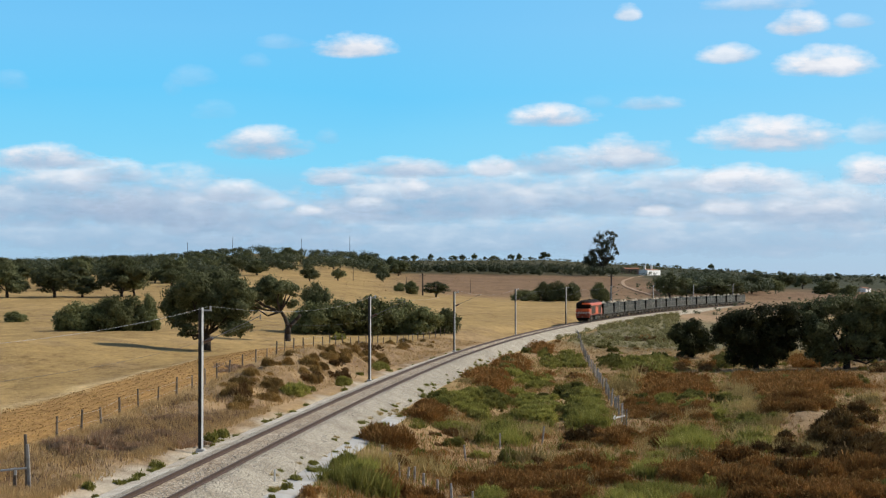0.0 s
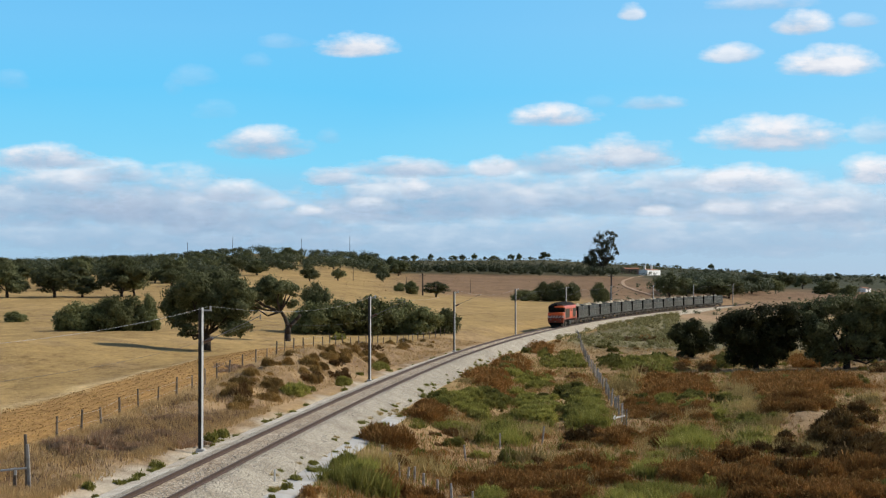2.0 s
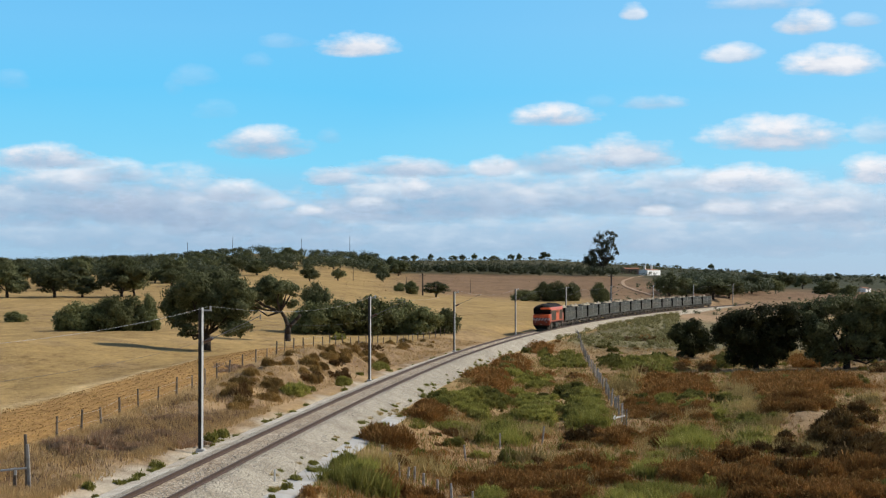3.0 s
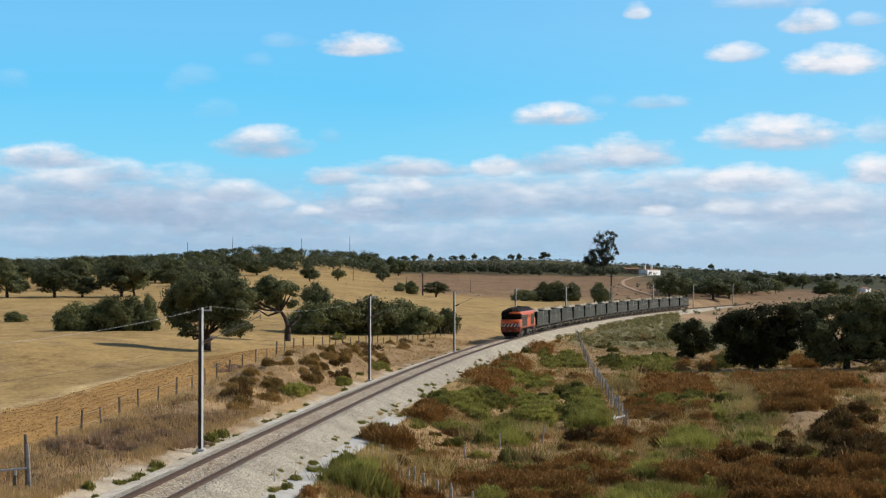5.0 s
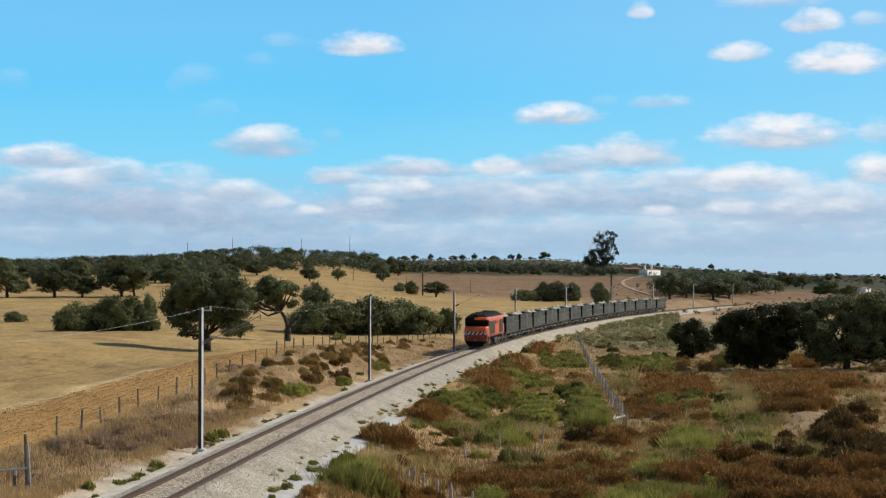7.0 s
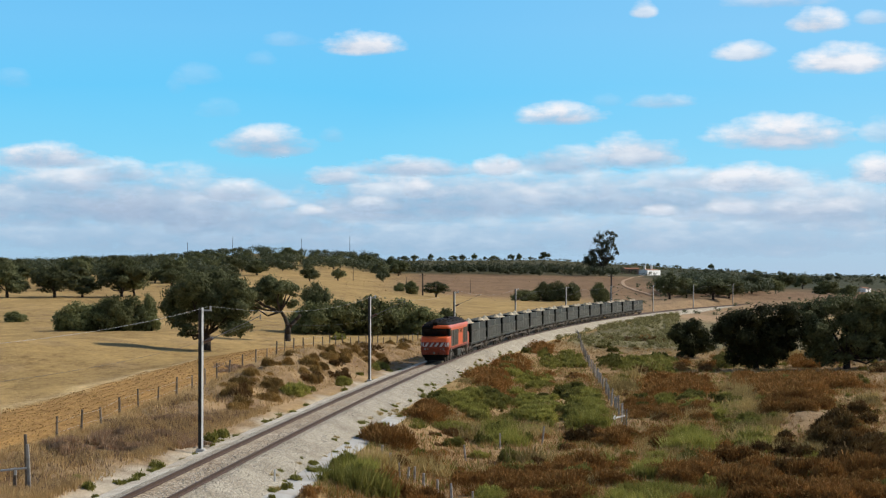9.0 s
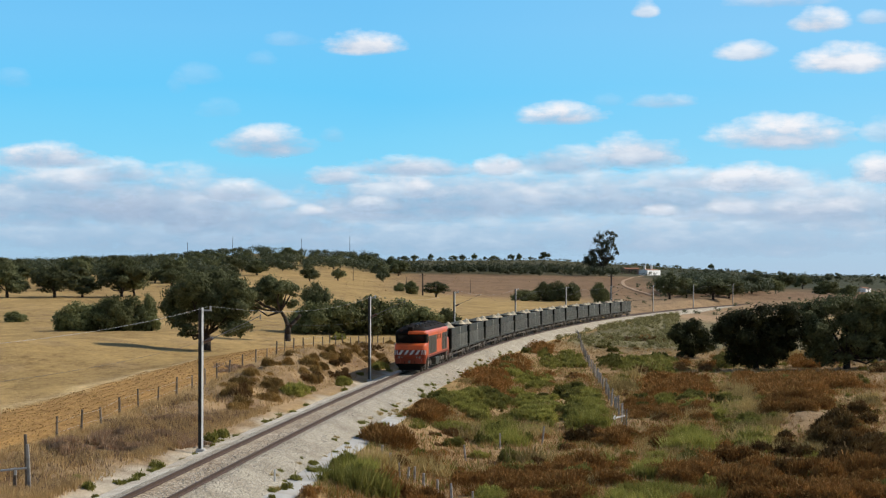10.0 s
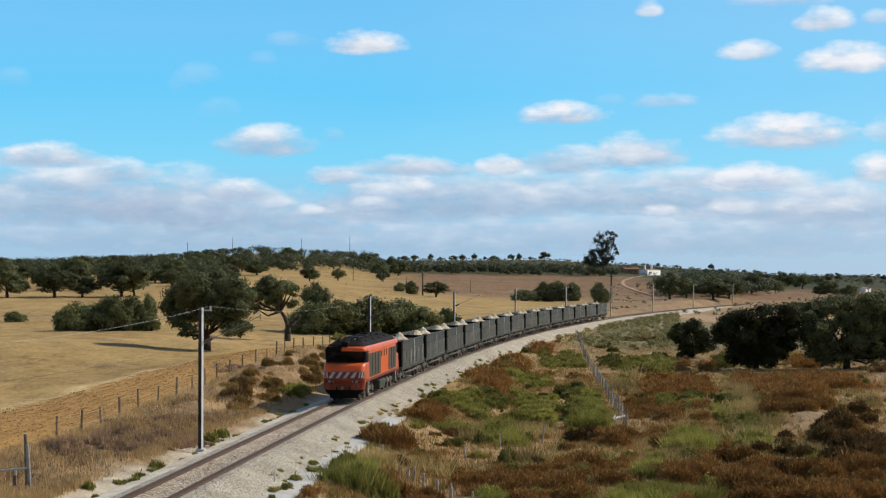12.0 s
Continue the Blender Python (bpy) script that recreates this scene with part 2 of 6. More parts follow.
THICKET = foliage("thicket_leaves", [(0.2, (0.088, 0.093, 0.035)), (0.55, (0.168, 0.175, 0.070)), (0.85, (0.255, 0.255, 0.112))], shine=0.75)
OAK_DARK = foliage("holm_oak_leaves", [(0.2, (0.032, 0.034, 0.013)), (0.55, (0.058, 0.061, 0.023)), (0.85, (0.098, 0.099, 0.041))], shine=0.8)
VERGE = foliage("verge_straw", [(0.2, (0.30, 0.195, 0.085)), (0.55, (0.44, 0.30, 0.140)), (0.85, (0.57, 0.42, 0.21))], shine=0.85, trans=0.3)
SAGE = foliage("sage_scrub", [(0.2, (0.185, 0.165, 0.068)), (0.55, (0.29, 0.26, 0.108)), (0.85, (0.41, 0.36, 0.165))], shine=0.8)

# ---- ground ----
def earth():
    m, nt, bs = base("earth")
    geo = nt.nodes.new("ShaderNodeNewGeometry")
    pos = geo.outputs["Position"]
    at = nt.nodes.new("ShaderNodeAttribute")
    at.attribute_name = "soil"
    grain = noise_of(nt, pos, 2.2, 6.0, 0.75, (1.0, 0.35, 1.0))
    tuft = noise_of(nt, pos, 0.55, 6.0, 0.65, (1.0, 0.40, 1.0))
    patch = noise_of(nt, pos, 0.03, 4.0, 0.6)
    clump = noise_of(nt, pos, 0.16, 5.0, 0.7, (1.0, 0.6, 1.0))
    f = maths(nt, "ADD", maths(nt, "MULTIPLY", grain, 0.32), maths(nt, "ADD", maths(nt, "MULTIPLY", tuft, 0.28), maths(nt, "ADD", maths(nt, "MULTIPLY", patch, 0.18), maths(nt, "MULTIPLY", clump, 0.22))))
    tone = ramp(nt, f, [(0.39, (0.48, 0.43, 0.38)), (0.5, (0.95, 0.94, 0.93)), (0.61, (1.36, 1.35, 1.30))])
    col = mix(nt, 1.0, at.outputs["Color"], tone, "MULTIPLY")
    nt.links.new(col, bs.inputs["Base Color"])
    bs.inputs["Roughness"].default_value = 0.95
    bs.inputs["Specular IOR Level"].default_value = 0.1
    bumped(nt, bs, maths(nt, "ADD", grain, tuft), 0.6, 0.25)
    return m


def build_ground():
    xs = np.concatenate([-np.geomspace(3200, 60, 50), np.arange(-58, 62, 0.55), np.geomspace(63, 3200, 50)])
    ys = np.concatenate([np.linspace(-600, 55, 24), np.arange(58, 150, 0.6), np.arange(150, 300, 1.2), np.geomspace(302, 4800, 200)])
    gx, gy = np.meshgrid(xs, ys)
    # beyond the near strip the columns fan out with distance
    fan = np.where(gy > 160, gy / 160.0, 1.0)
    gx = np.where(np.abs(gx) < 62, gx * fan, np.sign(gx) * (62 * fan + (np.abs(gx) - 62) * np.maximum(1.0, fan * 0.2)))
    gz = ground_z(gx, gy)
    ny, nx = gx.shape
    verts = np.stack([gx, gy, gz], -1).reshape(-1, 3)
    idx = np.arange(ny * nx).reshape(ny, nx)
    quads = np.stack([idx[:-1, :-1], idx[:-1, 1:], idx[1:, 1:], idx[1:, :-1]], -1).reshape(-1, 4)
    me = mesh("ground", verts, quads.tolist(), earth(), True)
    # kinds of soil
    x, y = verts[:, 0], verts[:, 1]
    d = beside(x, y)
    u = x / np.maximum(y, 1)
    w1 = np.sin(x * 0.11 + 1.3) * np.sin(y * 0.05) + 0.6 * np.sin(x * 0.27 - y * 0.13)
    col = np.tile(np.array([0.385, 0.258, 0.100]), (len(x), 1))

    def lay(mask, c):
        k = np.clip(mask, 0, 1)[:, None]
        col[:] = col * (1 - k) + np.array(c) * k
    lay(smooth(0.2, 1.2, w1) * 0.5, (0.46, 0.31, 0.13))
    w2 = np.sin(x * 0.43 + 2 * np.sin(y * 0.07)) * np.sin(y * 0.19 + np.sin(x * 0.2))
    lay(smooth(0.35, 0.95, w2) * 0.45 * (1 - smooth(300, 500, y)), (0.33, 0.225, 0.115))
    strip = smooth(-11.0, -12.5, d) * (1 - smooth(-19, -20.5, d - 0.03 * (y - 120))) * (1 - smooth(190, 240, y))
    lay(strip, (0.41, 0.235, 0.078))
    lay(smooth(-3.4, -4.4, d) * (1 - smooth(-10.5, -12, d)) * (1 - smooth(230, 300, y)), (0.345, 0.235, 0.125))
    lay(np.exp(-((d - 0.03 * (y - 120) + 20.4 + 0.5 * np.sin(y * 0.4)) / 0.9) ** 2) * (1 - smooth(170, 210, y)), (0.54, 0.39, 0.19))
    lay(smooth(0.1, 0.9, np.sin(x * 0.9 + 1.2 * np.sin(y * 0.17)) * np.sin(y * 0.33 + 0.5)) * smooth(-5, -6.5, d) * (1 - smooth(-10.5, -12, d)) * (1 - smooth(200, 240, y)) * 0.85, (0.21, 0.135, 0.080))
    lay(smooth(-2.8, -3.1, d) * (1 - smooth(-4.0, -5.3, d + 0.5 * np.sin(y * 0.35) + 0.3 * np.sin(y * 1.1) - 0.9 * smooth(95, 115, y))) * (1 - smooth(330, 420, y)), (0.50, 0.43, 0.325))
    lay(smooth(4.0, 5.5, d) * (1 - smooth(250, 420, y)), (0.36, 0.235, 0.115))
    lay(smooth(40, 46, d) * (1 - smooth(200, 240, y)) + np.exp(-((x - 27.0) / 3.2) ** 2 - ((y - 131.0) / 8.0) ** 2), (0.37, 0.255, 0.145))
    lay(smooth(0.3, 1.1, w1) * smooth(6, 9, d) * (1 - smooth(250, 420, y)) * 0.8, (0.46, 0.32, 0.165))
    lay(smooth(4.6, 7, d) * (1 - smooth(38, 50, d)) * smooth(235, 270, y) * (1 - smooth(420, 480, y)), (0.20, 0.175, 0.09))
    lay(smooth(0.075, 0.092, u) * smooth(400, 450, y) * (1 - smooth(680, 740, y)), (0.305, 0.205, 0.112))
    lay(np.exp(-((x - 60) / 9.0) ** 2 - ((y - 397) / 34.0) ** 2) * 1.3, (0.42, 0.28, 0.16))
    lay(np.exp(-((u - 0.222) / 0.016) ** 2 - ((y - 740) / 60.0) ** 2) * 1.2, (0.45, 0.27, 0.13))
    brown = smooth(560, 640, y) * (1 - smooth(930, 1000, y)) * smooth(-0.05, 0.0, u)
    lay(brown, (0.235, 0.145, 0.078))
    lay(smooth(880, 960, y) * smooth(-0.07, -0.03, u) * (1 - smooth(0.13, 0.16, u)), (0.088, 0.078, 0.036))
    lay(smooth(700, 900, y) * smooth(0.10, 0.13, u), (0.06, 0.062, 0.030))
    lay(smooth(900, 1200, y) * (1 - smooth(-0.12, -0.05, u)), (0.17, 0.135, 0.058))
    lay(smooth(1700, 2400, y), (0.09, 0.09, 0.05))
    at = me.color_attributes.new("soil", "FLOAT_COLOR", "POINT")
    at.data.foreach_set("color", np.concatenate([col, np.ones((len(x), 1))], 1).ravel().astype(np.float32))
    tagged(new("ground", me), "dry golden grassland rolling to low wooded hills", "ground", kind="structure")


build_ground()


# ---- railway ----
def sweep(name, outline, s0, s1, step, material, off=0.0):
    """A band of cross-section (d, z) along the line."""
    ss = np.arange(s0, s1 + 0.01, step)
    n = len(outline)
    verts, faces = [], []
    for s in ss:
        for dd, z in outline:
            x, y, a = track(s, dd + off)
            verts.append((x, y, z))
    for i in range(len(ss) - 1):
        for j in range(n - 1):
            a = i * n + j
            faces.append((a, a + 1, a + n + 1, a + n))
    return mesh(name, verts, faces, material)


def ballast_material(name, dark, middle, pale, low, high, scale=17.0):
    m, nt, bs = base(name)
    pos = nt.nodes.new("ShaderNodeNewGeometry").outputs["Position"]
    vo = nt.nodes.new("ShaderNodeTexVoronoi")
    vo.inputs["Scale"].default_value = scale
    nt.links.new(pos, vo.inputs["Vector"])
    stone = ramp(nt, vo.outputs["Color"], [(0.1, dark), (0.5, middle), (0.9, pale)])
    big = noise_of(nt, pos, 0.45, 6.0, 0.7)
    col = mix(nt, 1.0, stone, ramp(nt, big, [(0.35, low), (0.62, high)]), "MULTIPLY")
    nt.links.new(col, bs.inputs["Base Color"])
    bs.inputs["Roughness"].default_value = 0.95
    bs.inputs["Specular IOR Level"].default_value = 0.2
    bumped(nt, bs, vo.outputs["Distance"], 0.45, 0.03)
    return m


BALLAST = ballast_material("ballast", (0.24, 0.212, 0.164), (0.43, 0.388, 0.318), (0.61, 0.562, 0.468), (0.70, 0.66, 0.60), (1.04, 1.02, 0.97))
STAINED = ballast_material("stained_ballast", (0.13, 0.100, 0.070), (0.42, 0.360, 0.275), (0.76, 0.685, 0.565), (0.72, 0.63, 0.53), (1.06, 1.01, 0.94), 10.0)
line = thing("railway_track", "single ballasted railway line with rusty rails curving away", "railway track", kind="structure")
part("ballast_shoulder", sweep("ballast_shoulder", [(-2.4, -0.60), (-2.35, -0.54), (-1.75, -0.24), (-1.35, -0.21), (-0.97, -0.20)], -40, 640, 2.0, BALLAST), None, line, "pale broken stone shoulder")
part("ballast_shoulder", sweep("ballast_shoulder", [(0.97, -0.20), (1.25, -0.24), (2.1, -0.61), (2.9, -0.98), (3.2, -1.16)], -40, 640, 2.0, BALLAST), None, line, "pale broken stone shoulder")
part("ballast_bed", sweep("ballast_bed", [(-0.97, -0.20), (-0.5, -0.21), (0.5, -0.21), (0.97, -0.20)], -40, 640, 2.0, STAINED), None, line, "rust-stained stone between the rails")
RAIL_CUT = [(-0.075, -0.20), (-0.075, -0.17), (-0.012, -0.14), (-0.012, -0.045), (-0.036, -0.03), (-0.036, 0.0), (0.036, 0.0), (0.036, -0.03), (0.012, -0.045), (0.012, -0.14), (0.075, -0.17), (0.075, -0.20)]
for off in (-0.87, 0.87):
    part("rail", sweep("rail", RAIL_CUT, -40, 640, 2.0, RAIL, off), None, line, "rusty brown steel rail")

DITCH = ballast_material("ditch_gravel", (0.46, 0.42, 0.35), (0.64, 0.595, 0.51), (0.78, 0.74, 0.66), (0.76, 0.66, 0.53), (1.08, 1.06, 1.02))
PATH = surface("pale_ditch_concrete", (0.40, 0.385, 0.35), (0.54, 0.525, 0.48), 0.5, 9.0, 0.9, bump=0.2, dirt=(0.38, 0.31, 0.22))
tagged(new("ditch_lining", sweep("ditch_lining", [(-3.75, -1.0), (-3.45, -0.72), (-2.6, -0.60), (-2.4, -0.60)], -40, 330, 2.0, DITCH)), "pale gravelly ditch strip beside the ballast", "ditch", kind="structure")
tagged(new("ditch_lining", sweep("ditch_lining", [(2.85, -1.20), (2.9, -0.99), (3.6, -1.03), (4.15, -1.12), (4.4, -1.5)], -40, 84, 2.0, PATH)), "pale smooth concrete drain strip along the fill", "ditch", kind="structure")


def ballast_stones(count, seed):
    """Loose stones over the bed and shoulders where the line passes nearest."""
    rng = np.random.default_rng(seed)
    s = 24 + 150 * rng.random(count) ** 1.5
    d = np.where(rng.random(count) < 0.60, 0.95 + 2.1 * rng.random(count), -2.5 + 3.8 * rng.random(count))
    z = np.interp(d, [-3.5, -2.6, -2.35, -1.75, 0.0, 0.97, 1.25, 2.1, 2.9, 3.2], [-0.68, -0.60, -0.54, -0.24, -0.20, -0.20, -0.24, -0.61, -0.98, -1.1])
    a = np.interp(s, T_S, T_TH)
    c = np.stack([np.interp(s, T_S, T_X) + np.cos(a) * d, np.interp(s, T_S, T_Y) - np.sin(a) * d, z], 1)
    octa = np.array([(1, 0, 0), (-1, 0, 0), (0, 1, 0), (0, -1, 0), (0, 0, 1), (0, 0, -1)], float)
    v = octa[None] * (0.6 + 0.8 * rng.random((count, 6, 1))) + 0.35 * rng.normal(size=(count, 6, 3))
    v = v * (0.012 + 0.016 * rng.random((count, 1, 1))) + c[:, None]
    tri = np.array([(0, 2, 4), (2, 1, 4), (1, 3, 4), (3, 0, 4), (2, 0, 5), (1, 2, 5), (3, 1, 5), (0, 3, 5)])
    f = (tri[None] + 6 * np.arange(count)[:, None, None]).reshape(-1, 3)
    stone = surface("loose_stone", (0.38, 0.345, 0.285), (0.62, 0.575, 0.49), 0.8, 6.0, 0.95, bump=0.0, spread=0.22, island=True)
    ob = part("loose_stones", mesh("loose_stones", v.reshape(-1, 3), f.tolist(), stone), None, line)
    tagged(ob, "pale broken ballast stones", kind="stuff")


ballast_stones(45000, 12)


def soil_clods(count, seed):
    """Clods turned up by the plough along the field edge."""
    rng = np.random.default_rng(seed)
    y = 78 + 150 * rng.random(count) ** 1.3
    d = -12.2 - (7.6 - 0.03 * (y - 120)) * rng.random(count)
    # clods gather in furrows that run with the line
    d = d + 0.22 * np.sin(d * 7.0)
    x = np.interp(y, T_Y, T_X) + d / np.cos(np.interp(y, T_Y, T_TH))
    c = np.stack([x, y, ground_z(x, y)], 1)
    octa = np.array([(1, 0, 0), (-1, 0, 0), (0, 1, 0), (0, -1, 0), (0, 0, 0.7), (0, 0, -0.6)], float)
    v = octa[None] * (0.6 + 0.8 * rng.random((count, 6, 1))) + 0.25 * rng.normal(size=(count, 6, 3))
    v = v * (0.02 + 0.075 * rng.random((count, 1, 1)) ** 2.5) + c[:, None]
    tri = np.array([(0, 2, 4), (2, 1, 4), (1, 3, 4), (3, 0, 4), (2, 0, 5), (1, 2, 5), (3, 1, 5), (0, 3, 5)])
    f = (tri[None] + 6 * np.arange(count)[:, None, None]).reshape(-1, 3)
    clod = surface("turned_soil", (0.36, 0.205, 0.068), (0.52, 0.315, 0.115), 0.5, 6.0, 0.95, bump=0.0, spread=0.18, island=True)
    tagged(new("soil_clods", mesh("soil_clods", v.reshape(-1, 3), f.tolist(), clod)), "orange-brown clods of freshly turned soil", "soil", kind="stuff")


soil_clods(26000, 21)

# ---- plants ----
def leaves(rng, blobs, count, size, flat=0.75, shell=0.30, up=0.25, spiky=False, tufts=20):
    """Small leaf clumps spread over and in a set of blobs (centre, radius): uneven outline with gaps."""
    c = np.array([b[0] for b in blobs], float)
    r = np.array([b[1] for b in blobs], float)
    w = r ** 2
    k = rng.choice(len(blobs), count, p=w / w.sum())
    v = rng.normal(size=(count, 3))
    v[:, 2] += up
    v /= np.linalg.norm(v, axis=1)[:, None]
    rad = r[k] * (1 - shell * rng.random(count) ** 1.5 + 0.10 * rng.normal(size=count))
    p = c[k] + v * rad[:, None] * np.array([1, 1, flat])
    if not spiky and tufts:
        # tufts: clumps gather round a few twigs of each blob and leave gaps
        m = tufts
        twig = rng.normal(size=(len(blobs), m, 3))
        twig[:, :, 2] += up
        twig /= np.linalg.norm(twig, axis=2)[:, :, None]
        v = twig[k, rng.integers(0, m, count)]
        p = c[k] + (v * (0.62 + 0.42 * rng.random((count, 1))) + rng.normal(size=(count, 3)) * 0.19) * r[k][:, None] * np.array([1, 1, flat])
    # two random axes per clump
    a = rng.normal(size=(count, 3))
    a /= np.linalg.norm(a, axis=1)[:, None]
    if spiky:
        a = v + 0.45 * a + np.array([0, 0, 0.5])
        a /= np.linalg.norm(a, axis=1)[:, None]
        b = np.cross(a, rng.normal(size=(count, 3)))
    else:
        # clumps lie roughly along the crown's surface
        nrm = v + 0.55 * a
        a = np.cross(nrm, rng.normal(size=(count, 3)))
        a /= np.linalg.norm(a, axis=1)[:, None]
        b = np.cross(nrm, a)
    b /= np.linalg.norm(b, axis=1)[:, None]
    s = size * (0.5 + rng.random(count))[:, None]
    a, b = a * s, b * s * (0.32 if spiky else 0.7)
    verts = np.stack([p - a, p + b * 0.9, p + a * 1.1, p - b], 1).reshape(-1, 3)
    faces = np.arange(count * 4).reshape(-1, 4).tolist()
    return verts, faces


def limb(bm, pts, r0, r1, n=7):
    for i in range(len(pts) - 1):
        f0, f1 = i / (len(pts) - 1), (i + 1) / (len(pts) - 1)
        tube(bm, pts[i], pts[i + 1], r0 + (r1 - r0) * f0, r0 + (r1 - r0) * f1, n)


def oak(seed, height, width, trunk_h, leaf_n, leaf_s, lean=0.0, trunk_r=0.35, bare=False, leaf_mat=None, bark_mat=None, label="dark green cork oak in dry grass", group="", blobs_n=14, name="oak_tree", shape=None, crotch=None, low=0.22, flat=0.75, tufts=20):
    rng = np.random.default_rng(seed)
    tree = thing(name, label, "tree", group)
    bm = bmesh.new()
    fork = Vector((lean * trunk_h, 0, trunk_h))
    limb(bm, [(0, 0, -0.5), (lean * trunk_h * 0.3 + rng.normal() * 0.05, 0, trunk_h * 0.5), fork], trunk_r, trunk_r * 0.75, 9)
    blobs = []
    ch = height - trunk_h
    for i in range(blobs_n):
        a = 2 * math.pi * (i + rng.random() * 0.6) / blobs_n * 2.0
        rr = width * 0.5 * (0.25 + 0.55 * rng.random() ** 0.7)
        zz = trunk_h + ch * (low + (0.77 - low) * rng.random()) * (1.0 - 0.25 * (rr / (width * 0.5)))
        br = width * (0.13 + 0.09 * rng.random())
        blobs.append(((fork.x + rr * math.cos(a), rr * math.sin(a), min(zz, height - br * 0.75)), br))
    blobs.append(((fork.x, 0, height - width * 0.16), width * 0.2))
    if shape:
        blobs = [((bx, rng.normal() * 0.35 * width * 0.25, bz), br) for bx, bz, br in shape]
        blobs += [((bx + rng.normal() * br * 0.6, (1 if i % 2 else -1) * br * 1.1, bz + rng.normal() * 0.3), br * 0.75) for i, (bx, bz, br) in enumerate(shape)]
    if crotch:
        for c in crotch:
            limb(bm, [fork - Vector((0, 0, 0.25)), fork.lerp(Vector(c), 0.5) + Vector((0.12, 0, 0.05)), c], trunk_r * 0.62, trunk_r * 0.40, 7)
        fork = Vector(crotch[0])
    for i, (c, br) in enumerate(blobs):
        if i % 2 == 0 or bare:
            e = Vector(c)
            midp = fork.lerp(e, 0.5) + Vector((rng.normal() * 0.2, rng.normal() * 0.2, -0.15 * ch * rng.random()))
            limb(bm, [fork - Vector((0, 0, 0.2)), midp, e], trunk_r * 0.38, trunk_r * 0.10, 5)
    part("trunk", bm, bark_mat or BARK, tree, smooth_faces=True)
    v, f = leaves(rng, blobs, leaf_n, leaf_s, flat, tufts=tufts)
    part("crown", mesh("crown", v, f, leaf_mat or OAK), None, tree)
    return tree


def stand(ob, x, y, turn=0.0, size=1.0, sink=0.05):
    """Sets a thing on the ground."""
    ob.matrix_world = pose(x, y, float(ground_z(x, y)) - sink, 0, 0, turn) @ Matrix.Scale(size, 4)
    return ob


def blades(rng, pts, per, h, w, lean=0.35):
    """Thin grass blades in tufts, as triangles."""
    n = len(pts)
    p = np.repeat(pts, per, axis=0) + np.concatenate([rng.normal(size=(n * per, 2)) * h * 0.35, np.zeros((n * per, 1))], 1)
    a = rng.random(n * per) * 6.283
    side = np.stack([np.cos(a), np.sin(a), np.zeros_like(a)], 1) * w
    hh = h * (0.5 + 0.8 * rng.random(n * per))
    tip = np.stack([rng.normal(size=n * per) * lean * hh, rng.normal(size=n * per) * lean * hh, hh], 1)
    low = np.array([0, 0, -0.05])
    verts = np.stack([p - side + low, p + side + low, p + tip], 1).reshape(-1, 3)
    return verts, np.arange(n * per * 3).reshape(-1, 3).tolist()


def rush_corners(seed, width, h, n, blade=0.034):
    """Corners of the blades of a ragged clump, three to a blade, in distinct tussocks."""
    rng = np.random.default_rng(seed)
    vs = []
    for k in range(9):
        r, a = width / 2 * math.sqrt(rng.random()), rng.random() * 6.283
        m = n // 9
        pts = np.stack([r * math.cos(a) + rng.normal(size=m) * width * 0.055, r * math.sin(a) + rng.normal(size=m) * width * 0.055, np.zeros(m)], 1)
        v, _ = blades(rng, pts, 3, h * (0.40 + 0.75 * rng.random()), blade, 0.38)
        vs.append(v)
    return np.concatenate(vs)


def rush(seed, width, h, n, material, name, label, category="grass clump", group=""):
    """A clump of tall blades."""
    v = rush_corners(seed, width, h, n)
    return tagged(new(name, mesh(name, v, np.arange(len(v)).reshape(-1, 3).tolist(), material)), label, category, group)

# ---- train ----
ORANGE = surface("orange_paint", (0.62, 0.098, 0.024), (0.75, 0.140, 0.036), 0.8, 14.0, 0.32, bump=0.05, dirt=(0.30, 0.08, 0.035))
RED = surface("red_apron_paint", (0.15, 0.023, 0.011), (0.23, 0.037, 0.016), 0.9, 14.0, 0.4, bump=0.05, dirt=(0.12, 0.04, 0.025))
WHITE = surface("white_paint", (0.62, 0.60, 0.56), (0.78, 0.77, 0.74), 2.0, 20.0, 0.5, bump=0.05)
GRILLE = surface("brown_grey_grille", (0.060, 0.047, 0.030), (0.110, 0.088, 0.058), 1.5, 20.0, 0.6, 0.2, 0.1)
BLACK = surface("matt_black", (0.006, 0.006, 0.006), (0.012, 0.011, 0.010), 1.0, 10.0, 0.7, bump=0.05, spec=0.04)
ROOF = surface("sooty_roof", (0.006, 0.005, 0.004), (0.026, 0.018, 0.014), 0.9, 9.0, 0.75, bump=0.1, spec=0.06)
UNDER = surface("oily_underframe", (0.035, 0.030, 0.026), (0.24, 0.21, 0.175), 2.0, 18.0, 0.75, 0.0, 0.2, spec=0.1)
GLASS = surface("dark_cab_glass", (0.008, 0.009, 0.010), (0.016, 0.017, 0.018), 1.0, 10.0, 0.08, bump=0.0)
WAGON = surface("grey_wagon_paint", (0.036, 0.037, 0.030), (0.076, 0.076, 0.062), 0.7, 12.0, 0.6, 0.1, 0.1, spread=0.12, dirt=(0.085, 0.060, 0.042), spec=0.15)
RIB = surface("worn_wagon_rib", (0.30, 0.295, 0.26), (0.50, 0.49, 0.43), 1.2, 14.0, 0.6, 0.1, 0.1)
ORE = surface("pale_ore", (0.36, 0.27, 0.165), (0.80, 0.69, 0.50), 0.9, 18.0, 0.95, bump=0.6, dist=0.06)
